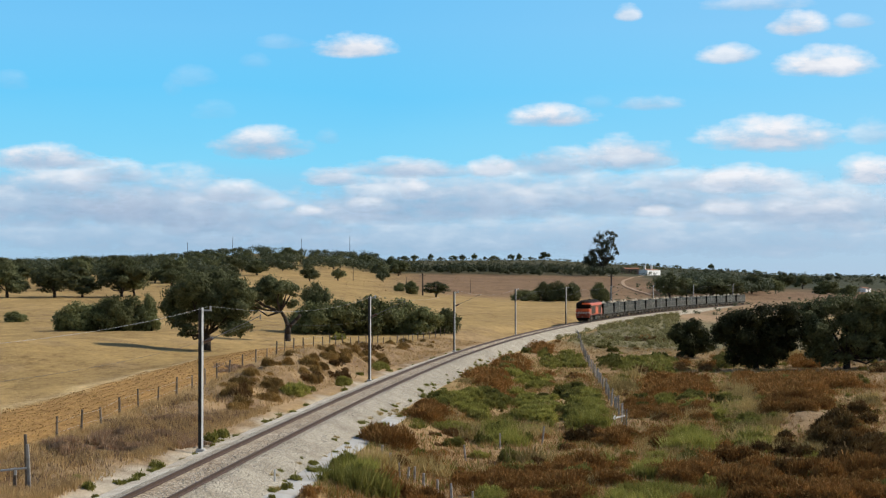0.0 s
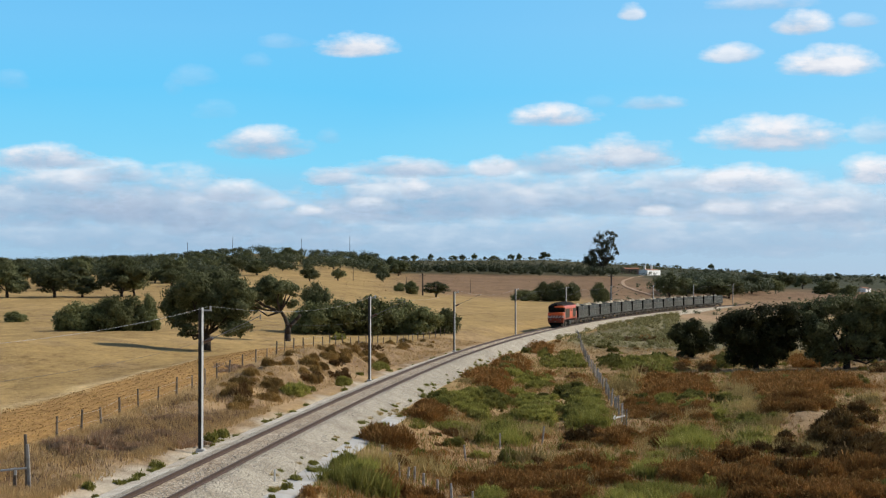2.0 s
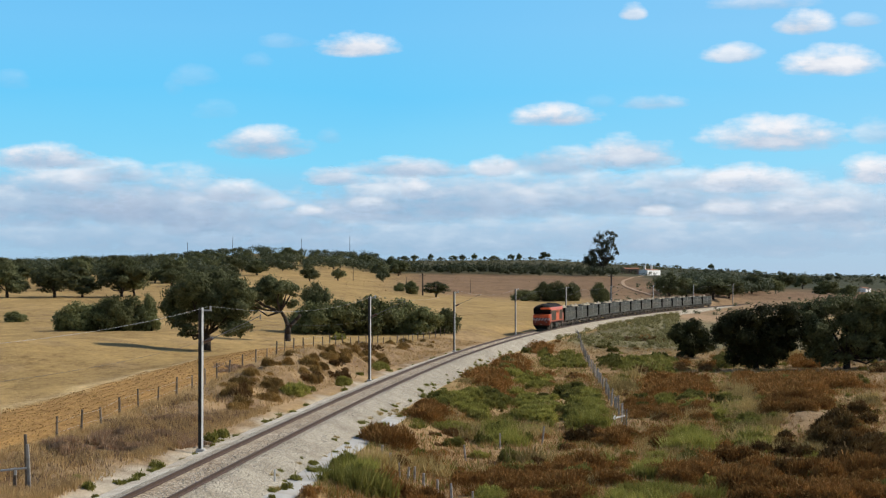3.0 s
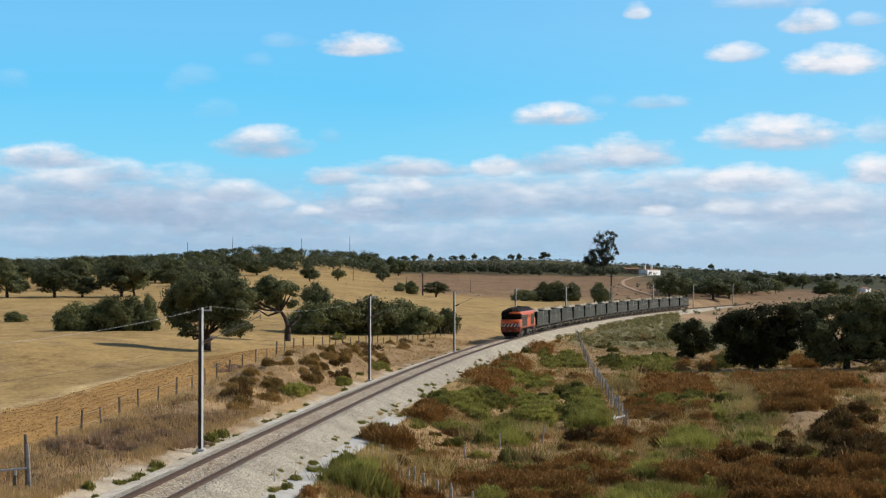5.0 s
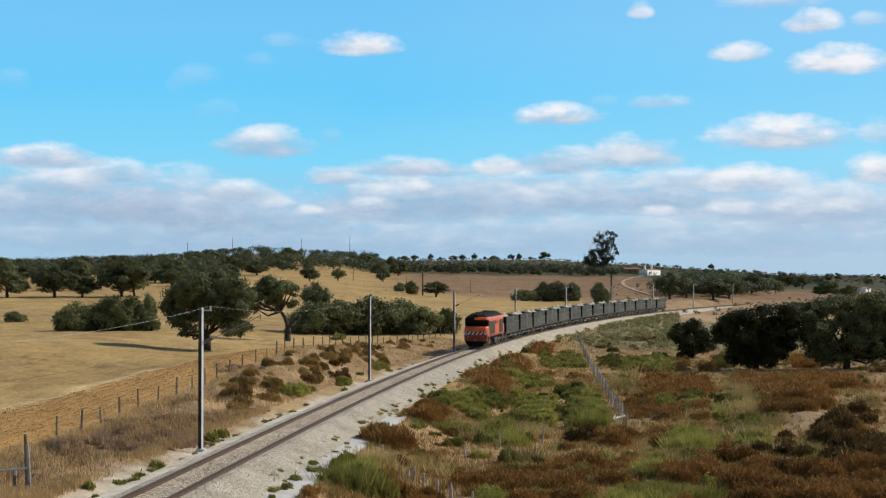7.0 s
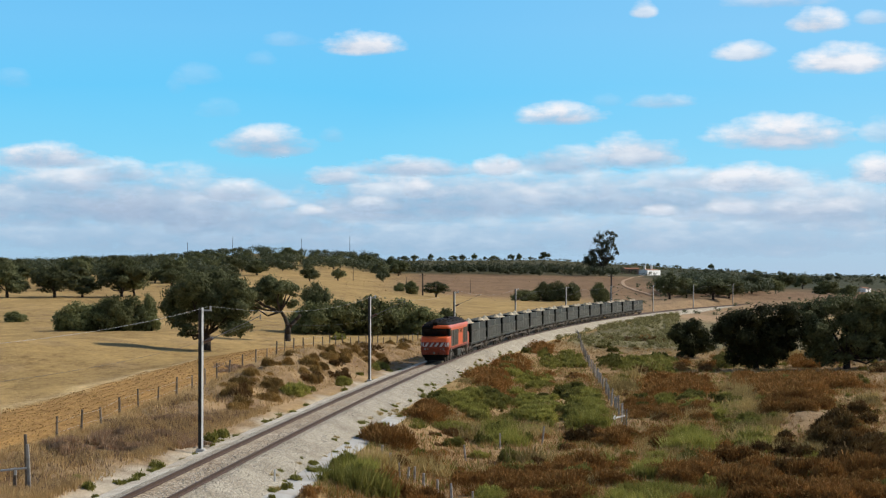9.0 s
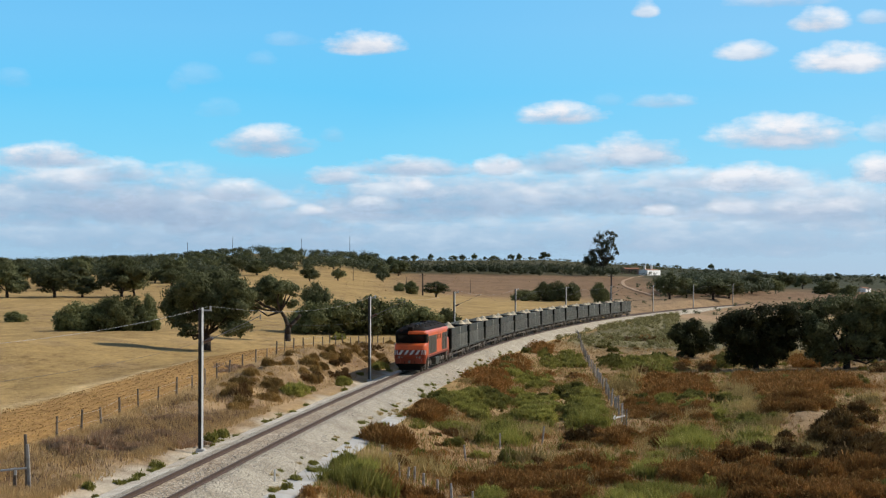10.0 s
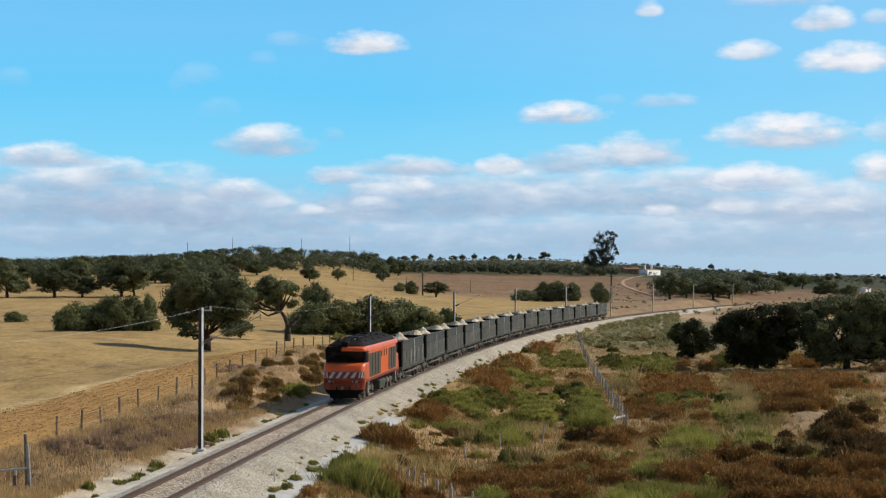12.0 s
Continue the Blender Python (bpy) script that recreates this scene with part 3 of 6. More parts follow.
# brown fines, darkened in colour for the shade inside the wagon
SHADEORE = surface("shaded_brown_ore", (0.045, 0.030, 0.020), (0.11, 0.075, 0.050), 1.6, 18.0, 0.95, bump=0.6, dist=0.06)
LAMP = surface("headlamp_lens", (0.18, 0.18, 0.17), (0.30, 0.29, 0.27), 3.0, 20.0, 0.15, bump=0.0)


def wheelset(parent, y, r=0.50):
    bm = bmesh.new()
    for sx in (-1, 1):
        tube(bm, (sx * 0.80, y, r), (sx * 0.94, y, r), r, r, 16)
        tube(bm, (sx * 0.76, y, r), (sx * 0.80, y, r), r * 1.06, r * 1.06, 16)
    tube(bm, (-0.8, y, r), (0.8, y, r), 0.09, 0.09, 8)
    part("wheelset", bm, UNDER, parent)


def bogie(parent, y0, axles, gap, r=0.50):
    half = gap * (axles - 1) / 2
    b = part("bogie", boxes((-1.15, -1.0, y0 - half - 0.75, y0 + half + 0.75, 0.50, 0.82), (1.0, 1.15, y0 - half - 0.75, y0 + half + 0.75, 0.50, 0.82),
                            (-1.1, 1.1, y0 - 0.3, y0 + 0.3, 0.45, 0.80), (-1.2, 1.2, y0 - half - 0.8, y0 - half - 0.68, 0.5, 0.72), (-1.2, 1.2, y0 + half + 0.68, y0 + half + 0.8, 0.5, 0.72), bevel=0.03), UNDER, parent)
    for i in range(axles):
        yy = y0 - half + i * gap
        wheelset(b, yy, r)
        for sx in (-1, 1):
            part("coil_spring", tube(bmesh.new(), (sx * 1.12, yy + 0.34, r), (sx * 1.12, yy + 0.34, r + 0.42), 0.09, 0.09, 8), UNDER, b)
            part("axle_box", boxes((sx * 1.1 - 0.14, sx * 1.1 + 0.14, yy - 0.2, yy + 0.2, r - 0.2, r + 0.24), bevel=0.04), UNDER, b)


def buffers(parent, y, sgn, z=1.05, material=None):
    for sx in (-0.95, 0.95):
        bm = bmesh.new()
        tube(bm, (sx, y - sgn * 0.62, z), (sx, y - sgn * 0.05, z), 0.11, 0.11, 10)
        tube(bm, (sx, y - sgn * 0.06, z), (sx, y, z), 0.23, 0.22, 14)
        part("buffer", bm, material or BLACK, parent)


def build_locomotive():
    """Six-axle diesel with a cab at each end; length 19.2 over buffers, forward along +y."""
    eng = thing("diesel_locomotive", "orange diesel locomotive with white nose chevrons and sooty roof", "locomotive")
    # levels of the shell: height, half length, half width, corner radius, bow of the front
    shell = [(1.25, 9.12, 1.43, 0.45, 0.12), (1.55, 9.13, 1.43, 0.45, 0.12), (1.99, 9.04, 1.43, 0.45, 0.12), (2.36, 8.88, 1.43, 0.42, 0.12), (2.50, 8.72, 1.43, 0.38, 0.11),
             (2.56, 8.10, 1.43, 0.26, 0.10), (2.62, 8.05, 1.43, 0.26, 0.10), (3.32, 8.34, 1.43, 0.30, 0.12), (3.38, 8.48, 1.42, 0.36, 0.14), (3.52, 8.47, 1.40, 0.42, 0.16), (3.64, 8.34, 1.35, 0.46, 0.18)]

    def at_level(z):
        zs = [q[0] for q in shell]
        return [float(np.interp(z, zs, [q[i] for q in shell])) for i in (1, 2, 3, 4)]

    def on_front(q, z, out=0.0):
        """A point on the front, q metres round from its middle, at height z."""
        L, w, r, bow = at_level(z)
        e = w - r
        if abs(q) <= e:
            return (q, L - bow * (q / e) ** 2 + out, z)
        th = min(math.pi / 2, (abs(q) - e) / r)
        return (math.copysign(e + (r + out) * math.sin(th), q), L - bow - r + (r + out) * math.cos(th), z)

    def ring(L, w, r, bow, z):
        e = w - r
        half = [(w, 7.0)] + [(e + r * math.sin(t), L - bow - r + r * math.cos(t)) for t in (math.pi / 2 * (1 - k / 4) for k in range(5))]
        half += [(x * e, L - bow * x * x) for x in (0.6, 0.2, 0.0, -0.2, -0.6)]
        half += [(-x, y) for x, y in half[5::-1]]
        return [(x, y, z) for x, y in half] + [(-x, -y, z) for x, y in half]

    def loft(levels, cap=True):
        bm = bmesh.new()
        rings = [[bm.verts.new(c) for c in ring(L, w, r, bow, z)] for z, L, w, r, bow in levels]
        n = len(rings[0])
        for lo, hi in zip(rings, rings[1:]):
            for i in range(n):
                bm.faces.new((lo[i], lo[(i + 1) % n], hi[(i + 1) % n], hi[i]))
        if cap:
            bm.faces.new(rings[0][::-1])
            bm.faces.new(rings[-1])
        bmesh.ops.recalc_face_normals(bm, faces=bm.faces)
        return bm

    def skin(corners, sg, thick=0.02, out=0.014, cols=5):
        """A thin plate lying on the front: corners (q, z) from the lower left round."""
        bm = bmesh.new()
        (a, b, c, d), rows = corners, []
        for j in range(4):
            v = j / 3
            row = []
            for i in range(cols):
                u = i / (cols - 1)
                q = (a[0] * (1 - u) + b[0] * u) * (1 - v) + (d[0] * (1 - u) + c[0] * u) * v
                z = (a[1] * (1 - u) + b[1] * u) * (1 - v) + (d[1] * (1 - u) + c[1] * u) * v
                x, y, z = on_front(q, z, out)
                row.append(bm.verts.new((sg * x, sg * y, z)))
            rows.append(row)
        for lo, hi in zip(rows, rows[1:]):
            for i in range(cols - 1):
                bm.faces.new((lo[i], lo[i + 1], hi[i + 1], hi[i]))
        bmesh.ops.solidify(bm, geom=bm.faces[:], thickness=thick)
        bmesh.ops.recalc_face_normals(bm, faces=bm.faces)
        return bm

    bm = loft(shell)
    for f in bm.faces:
        c = f.calc_center_median()
        end = abs(c.y) > 7.02
        f.material_index = 1 if abs(c.y) > 8.3 and c.z < 1.98 else (2 if end and 2.54 < c.z < 3.33 else 0)
        # one half of the brow is black
        if c.y > 8.0 and c.z > 3.33 and c.x > 0.12:
            f.material_index = 2
    body = part("body", bm, ORANGE, eng)
    body.data.materials.append(RED)
    body.data.materials.append(BLACK)
    for poly in body.data.polygons:
        poly.use_smooth = abs(poly.normal.z) < 0.9 and abs(poly.center.y) > 7.02
    roof = part("roof", loft([(3.60, 8.36, 1.36, 0.46, 0.18), (3.74, 8.22, 1.24, 0.56, 0.24), (3.90, 7.90, 1.02, 0.60, 0.30), (4.04, 7.40, 0.76, 0.50, 0.28), (4.13, 6.9, 0.46, 0.34, 0.20), (4.16, 6.5, 0.22, 0.18, 0.1)]), ROOF, eng, "soot-black arched roof", True)
    for y0, y1 in ((-6.0, -3.6), (-2.6, -0.6), (0.2, 2.2), (3.0, 5.6)):
        part("roof_hatch", boxes((-0.50, 0.50, y0, y1, 4.05, 4.20), bevel=0.06), ROOF, roof)
        for sx in (-1, 1):
            part("roof_vent", boxes((sx * 0.92 - 0.12, sx * 0.92 + 0.12, y0 + 0.2, y1 - 0.2, 3.84, 4.0), bevel=0.05), ROOF, roof)
    part("exhaust", boxes((-0.3, 0.3, -0.45, 0.05, 4.08, 4.32), bevel=0.05), ROOF, roof)
    part("lamp_housing", boxes((-0.24, 0.24, 7.35, 8.42, 3.60, 3.98), bevel=0.08), ROOF, roof)
    for sx in (-0.45, 0.45):
        bm = bmesh.new()
        tube(bm, (sx, 6.7, 4.10), (sx, 7.35, 4.06), 0.05, 0.10, 8)
        part("horn", bm, UNDER, roof)
    for sg in (1, -1):
        for q in (-0.75, -0.25, 0.25, 0.75):
            part("nose_stripe", skin([(q + 0.02, 1.57), (q + 0.25, 1.57), (q, 1.96), (q - 0.23, 1.96)], sg), WHITE, eng, "white slanted stripe")
        for sx in (-1, 1):
            for q in (1.04, 1.22, 1.40):
                part("corner_stripe", skin([(sx * q, 1.57), (sx * (q + 0.09), 1.57), (sx * (q + 0.15), 1.96), (sx * (q + 0.06), 1.96)], sg), WHITE, eng, "white slanted stripe")
            part("windscreen", skin([(sx * 0.07, 2.68), (sx * 1.12, 2.68), (sx * 1.16, 3.27), (sx * 0.07, 3.27)], sg), GLASS, eng, "dark cab window")
            for q, rad, nm in ((0.92, 0.10, "headlamp"), (0.66, 0.06, "marker_lamp")):
                x, y, z = on_front(sx * q, 1.34)
                part(nm, tube(bmesh.new(), (sg * x, sg * (y - 0.05), z), (sg * x, sg * (y + 0.06), z), rad, rad * 0.95, 12), LAMP, eng, "round lamp in the nose")
            x, y, z = on_front(sx * 1.1, 2.2)
            bm = bmesh.new()
            tube(bm, (sg * sx * 0.35, sg * 9.05, 2.30), (sg * sx * 1.0, sg * 8.98, 2.30), 0.018, 0.018, 6)
            tube(bm, (sg * sx * 0.35, sg * 8.82, 2.30), (sg * sx * 0.35, sg * 9.06, 2.30), 0.015, 0.015, 6)
            tube(bm, (sg * sx * 1.0, sg * 8.72, 2.30), (sg * sx * 1.0, sg * 8.99, 2.30), 0.015, 0.015, 6)
            part("nose_handrail", bm, ORANGE, eng)
            part("cab_side_window", boxes((sx * 1.425 - 0.012, sx * 1.425 + 0.012, sg * 7.30 - 0.34, sg * 7.30 + 0.34, 2.66, 3.24), bevel=0.008), GLASS, eng)
            bm = bmesh.new()
            tube(bm, (sx * 1.46, sg * 6.95, 1.1), (sx * 1.46, sg * 6.95, 2.5), 0.02, 0.02, 6)
            part("handrail", bm, STEEL, eng)
            part("cab_step", boxes((sx * 1.3 - 0.12, sx * 1.3 + 0.12, sg * 7.0 - 0.3, sg * 7.0 + 0.3, 0.45, 1.25), bevel=0.02), UNDER, eng)
        # lower nose and buffer beam
        bm = bmesh.new()
        rings = [[bm.verts.new((sg * x, sg * y, z)) for x, y in [(w, 8.1)] + [(w - r + r * math.sin(t), L - r + r * math.cos(t)) for t in (math.pi / 2 * (1 - k / 4) for k in range(5))]
                  + [(-(w - r) - r * math.sin(t), L - r + r * math.cos(t)) for t in (math.pi / 2 * k / 4 for k in range(5))] + [(-w, 8.1)]] for z, L, w, r in ((0.50, 8.80, 1.15, 0.35), (0.78, 8.96, 1.36, 0.40), (1.255, 9.02, 1.43, 0.45))]
        n = len(rings[0])
        for lo, hi in zip(rings, rings[1:]):
            for i in range(n):
                bm.faces.new((lo[i], lo[(i + 1) % n], hi[(i + 1) % n], hi[i]))
        bm.faces.new(rings[0])
        bm.faces.new(rings[-1])
        bmesh.ops.recalc_face_normals(bm, faces=bm.faces)
        for f in bm.faces:
            f.material_index = int(f.calc_center_median().z < 0.80)
        part("apron", bm, RED, eng, "dark red rounded lower nose").data.materials.append(BLACK)
        part("plough", prism([(-0.95, 0.2), (0.95, 0.2), (1.0, 0.5), (-1.0, 0.5)], "y", sg * 8.7 - 0.04, sg * 8.7 + 0.04), BLACK, eng)
        buffers(eng, sg * 9.62, sg, 1.05, RED)
        part("coupling", boxes((-0.08, 0.08, sg * 9.25 - 0.25, sg * 9.25 + 0.25, 0.85, 1.05), bevel=0.02), UNDER, eng)
        for xx in (-0.45, 0.45):
            part("brake_hose", tube(bmesh.new(), (xx, sg * 9.02, 1.0), (xx * 0.9, sg * 9.12, 0.5), 0.03, 0.025, 6), BLACK, eng)
    for sx in (-1, 1):
        # grille panels either side of a plain middle with two windows
        for y0, y1 in ((1.2, 6.8), (-6.9, -2.9)):
            g = part("side_grille", boxes((sx * 1.43 - 0.015, sx * 1.43 + 0.015, y0, y1, 1.50, 3.12), bevel=0.006), GRILLE, eng, "brown-grey louvred side panel")
            bm = bmesh.new()
            for k in range(9):
                z = 1.74 + k * 0.15
                box(bm, sx * 1.455 - 0.02, sx * 1.455 + 0.02, y0 + 0.08, y1 - 0.08, z, z + 0.05)
            part("louvres", bm, GRILLE, g)
            n = 4 if y1 - y0 > 4 else 3
            for k in range(1, n):
                yy = y0 + (y1 - y0) * k / n
                part("grille_bar", boxes((sx * 1.47 - 0.02, sx * 1.47 + 0.02, yy - 0.05, yy + 0.05, 1.62, 3.08)), GRILLE, g)
        for yy in (0.6, -0.6, -1.8):
            part("side_window", boxes((sx * 1.425 - 0.012, sx * 1.425 + 0.012, yy - 0.26, yy + 0.26, 2.66, 3.10), bevel=0.008), GLASS, eng)
        part("sill_band", boxes((sx * 1.43 - 0.02, sx * 1.43 + 0.02, -7.9, 7.9, 1.24, 1.42), bevel=0.01), RED, eng, "dark red sill band")
        part("battery_box", boxes((sx * 1.15 - 0.25, sx * 1.15 + 0.25, -1.3, 1.3, 0.35, 1.0), bevel=0.05), WAGON, eng, "grey equipment box")
    part("underframe", boxes((-1.25, 1.25, -8.2, 8.2, 1.02, 1.30), bevel=0.02), BLACK, eng)
    part("fuel_tank", boxes((-0.9, 0.9, -1.7, 1.7, 0.28, 1.0), bevel=0.08), UNDER, eng)
    for y0 in (5.6, -5.6):
        bogie(eng, y0, 3, 1.85, 0.55)
    return eng


def heap(seed, y0, y1):
    """A steep pile of broken ore with an uneven ridge."""
    rng = np.random.default_rng(seed)
    nx, ny = 11, 13
    verts, faces = [], []
    lean = rng.normal() * 0.12
    for j in range(ny):
        for i in range(nx):
            u, v = i / (nx - 1) * 2 - 1, j / (ny - 1) * 2 - 1
            h = max(0.0, 1 - math.hypot(u - lean * (1 - abs(u)), v))
            z = 2.62 + 1.16 * h + rng.normal() * 0.05
            verts.append((u * 1.12, (y0 + y1) / 2 + v * (y1 - y0) / 2, z))
    for j in range(ny - 1):
        for i in range(nx - 1):
            a = j * nx + i
            faces.append((a, a + 1, a + nx + 1, a + nx))
    return mesh("ore_load", verts, faces, ORE)


def brown_bed(seed, half):
    """The brown fines that fill the wagon round the piles, coloured dark for shade."""
    rng = np.random.default_rng(seed)
    nx, ny = 7, 41
    verts = [((i / (nx - 1) * 2 - 1) * 1.34, (j / (ny - 1) * 2 - 1) * half, 2.98 + 0.10 * math.sin(j * 0.8) + rng.normal() * 0.05) for j in range(ny) for i in range(nx)]
    faces = [(j * nx + i, j * nx + i + 1, (j + 1) * nx + i + 1, (j + 1) * nx + i) for j in range(ny - 1) for i in range(nx - 1)]
    return mesh("ore_fines", verts, faces, SHADEORE)


def build_wagon():
    """Bogie hopper wagon, 16.6 over buffers."""
    wg = thing("hopper_wagon", "grey ribbed hopper wagon heaped with pale ore", "wagon", "ore train wagons")
    B = 6.95
    bm = bmesh.new()
    # shell: side walls, end walls and a floor under the load
    for sx in (-1, 1):
        box(bm, sx * 1.40 - 0.05, sx * 1.40 + 0.05, -B, B, 1.25, 3.28, 0.01)
    part("side_wall", bm, WAGON, wg)
    for sg in (-1, 1):
        o = [(sg * B, 3.28), (sg * (B - 0.1), 3.28), (sg * (B - 0.75), 1.25), (sg * (B - 0.65), 1.25)]
        part("end_wall", prism(o, "x", -1.35, 1.35), BLACK, wg)
        part("end_ladder", boxes(*[(0.75, 1.2, sg * (B + 0.05) - 0.02, sg * (B + 0.05) + 0.02, 1.3 + 0.3 * k, 1.34 + 0.3 * k) for k in range(7)]), RIB, wg)
        buffers(wg, sg * 8.28, sg)
        part("headstock", boxes((-1.35, 1.35, sg * 7.62 - 0.09, sg * 7.62 + 0.09, 0.85, 1.25), bevel=0.02), UNDER, wg)
        part("coupling", boxes((-0.07, 0.07, sg * 8.0 - 0.3, sg * 8.0 + 0.3, 0.9, 1.05)), UNDER, wg)
        part("brake_platform", boxes((-1.3, 1.3, sg * 7.35 - 0.3, sg * 7.35 + 0.3, 1.2, 1.26)), BLACK, wg)
    part("ore_fines", brown_bed(9, B - 0.12), None, wg, "brown ore fines coloured dark for the wagon's inner shade")
    for sx in (-1, 1):
        part("top_rim", boxes((sx * 1.42 - 0.08, sx * 1.42 + 0.08, -B, B, 3.20, 3.32), bevel=0.02), WAGON, wg, "worn top rim")
        part("sole_bar", boxes((sx * 1.40 - 0.07, sx * 1.40 + 0.07, -7.6, 7.6, 1.02, 1.27), bevel=0.02), WAGON, wg)
        part("waist_rail", boxes((sx * 1.47 - 0.03, sx * 1.47 + 0.03, -B, B, 2.56, 2.64)), WAGON, wg)
        for k in range(15):
            yy = -6.65 + k * 0.95
            if k == 7:
                part("middle_post", boxes((sx * 1.49 - 0.05, sx * 1.49 + 0.05, -0.12, 0.12, 1.25, 3.28), bevel=0.01), RIB, wg)
            else:
                part("rib", boxes((sx * 1.48 - 0.045, sx * 1.48 + 0.045, yy - 0.055, yy + 0.055, 1.25, 2.58)), RIB, wg, "worn pale rib")
    for y0, y1, sd in ((-5.4, -2.4, 3), (2.2, 5.2, 4)):
        part("ore_load", heap(sd, y0, y1), None, wg, "pale broken ore piled high")
    for yy in (-2.6, 2.6):
        part("discharge_chute", prism([(-1.2, 1.25), (1.2, 1.25), (0.7, 0.5), (-0.7, 0.5)], "y", yy - 1.1, yy + 1.1), UNDER, wg)
    part("brake_gear", boxes((-0.5, 0.5, -0.8, 0.8, 0.55, 1.05), (-1.25, -1.1, -3.8, 3.8, 0.62, 0.72), (1.1, 1.25, -3.8, 3.8, 0.62, 0.72)), UNDER, wg)
    for y0 in (5.6, -5.6):
        bogie(wg, y0, 2, 1.8, 0.46)
    return wg


engine = build_locomotive()
# width over the body 2.8 m, length over the buffers 20.4 m
for ob in engine.children_recursive:
    ob.data.transform(Matrix.Diagonal((0.985, 1.06, 1.0, 1.0)))
wagons = [build_wagon()]
for k in range(13):
    wagons.append(copy_thing(wagons[0], pose(0, 0, 0)))

# ---- masts and wires ----
def build_mast():
    """H-section steel mast with a hinged bracket reaching over the line (+x)."""
    mast = thing("trackside_mast", "galvanised steel H-section mast with slanted bracket arm beside the line", "mast", "masts along the line")
    # shade put into the colour: left flange and web dark, right flange bright
    for x0, x1, y0, y1, material, name in ((-0.10, -0.082, -0.10, 0.10, SHADESTEEL, "flange"), (0.082, 0.10, -0.10, 0.10, STEEL, "flange"), (-0.082, 0.082, -0.01, 0.01, SHADESTEEL, "web")):
        bm = boxes((x0, x1, y0, y1, -0.5, 7.15))
        bmesh.ops.rotate(bm, verts=bm.verts, cent=(0, 0, 0), matrix=Matrix.Rotation(radians(-15), 3, "Z"))
        part(name, bm, material, mast)
    part("footing", boxes((-0.22, 0.22, -0.22, 0.22, -0.6, -0.12), bevel=0.04), surface("footing_concrete", (0.36, 0.35, 0.33), (0.52, 0.51, 0.48), 2.0, 30.0, 0.9), mast, "pale concrete footing")
    bm = bmesh.new()
    tube(bm, (0.14, 0, 5.35), (3.15, 0, 6.75), 0.022, 0.019, 7)
    arm = part("bracket_arm", bm, ARMSTEEL, mast)
    part("insulator", tube(bmesh.new(), (0.16, 0, 5.36), (0.62, 0, 5.575), 0.085, 0.085, 8), surface("brown_insulator", (0.10, 0.05, 0.03), (0.16, 0.08, 0.05), 3.0, 20.0, 0.3), arm)
    part("arm_clamp", boxes((3.07, 3.13, -0.03, 0.03, 6.55, 6.80)), ARMSTEEL, arm)
    bm = boxes((0.14, 0.55, -0.03, 0.03, 6.98, 7.05))
    tube(bm, (0.5, 0, 7.05), (0.5, 0, 7.22), 0.045, 0.045, 8)
    part("top_bracket", bm, STEEL, mast)
    return mast


MAST_S = [-7.6 + 62.7 * k for k in range(10)]
first = build_mast()
masts = [first]
for k in range(1, len(MAST_S)):
    masts.append(copy_thing(first, pose(0, 0, 0)))
for s, ob in zip(MAST_S, masts):
    x, y, a = track(s, -3.4)
    ob.matrix_world = pose(x, y, -0.45, 0, 0, -math.degrees(a))


def wire(name, off, z, sag, r, label, material):
    verts, faces = [], []
    n = 14
    for k in range(len(MAST_S) - 1):
        p0, p1 = track(MAST_S[k], off), track(MAST_S[k + 1], off)
        for i in range(n + (k == len(MAST_S) - 2)):
            t = i / n
            c = (p0[0] + (p1[0] - p0[0]) * t, p0[1] + (p1[1] - p0[1]) * t, z - 4 * sag * t * (1 - t))
            for q in range(4):
                verts.append((c[0] + r * math.cos(q * 1.5708), c[1], c[2] + r * math.sin(q * 1.5708)))
    for i in range(len(verts) // 4 - 1):
        for q in range(4):
            faces.append((i * 4 + q, i * 4 + (q + 1) % 4, i * 4 + 4 + (q + 1) % 4, i * 4 + 4 + q))
    tagged(new(name, mesh(name, verts, faces, material)), label, "wire")


wire("feeder_wire", -2.9, 6.78, 0.75, 0.0045, "thin sagging aluminium wire strung between masts", STEEL)
wire("messenger_wire", -0.3, 6.05, 0.9, 0.0045, "thin dark overhead wire hung from bracket arms", DARKWIRE)


# ---- trees ----
OAKS = [oak(11 + i, 8.0, 9.0, 1.5 + 0.25 * (i % 3), 9000, 0.19, lean=0.1 * (i - 2), label="dark green cork oak standing in dry grass", group="cork oaks", low=0.10) for i in range(5)]
OAK_USED = []
BUSHY = [oak(31 + i, 5.0, 7.5, 0.5, 10000, 0.16, trunk_r=0.2, leaf_mat=THICKET, label="dense dark green holm oak thicket growing to the ground", group="oak thickets", blobs_n=20, name="oak_thicket", low=-0.05, tufts=30) for i in range(3)]
BUSHY_USED = []
COUNT = [0]


def use(protos, used, x, y, w, h, w0, h0):
    COUNT[0] += 1
    i = COUNT[0] % len(protos)
    ob = protos[i]
    if ob in used:
        ob = copy_thing(ob, pose(0, 0, 0))
    else:
        used.append(ob)
    ob.matrix_world = pose(x, y, float(ground_z(x, y)) - 0.05, 0, 0, (COUNT[0] * 137.5) % 360)
    ob.scale = (w / w0, w / w0, h / h0)
    return ob


def oak_at(x, y, w, h):
    use(OAKS, OAK_USED, x, y, w, h, 9.0, 8.0)


def thicket_at(x, y, w, h):
    use(BUSHY, BUSHY_USED, x, y, w, h, 7.5, 5.0)


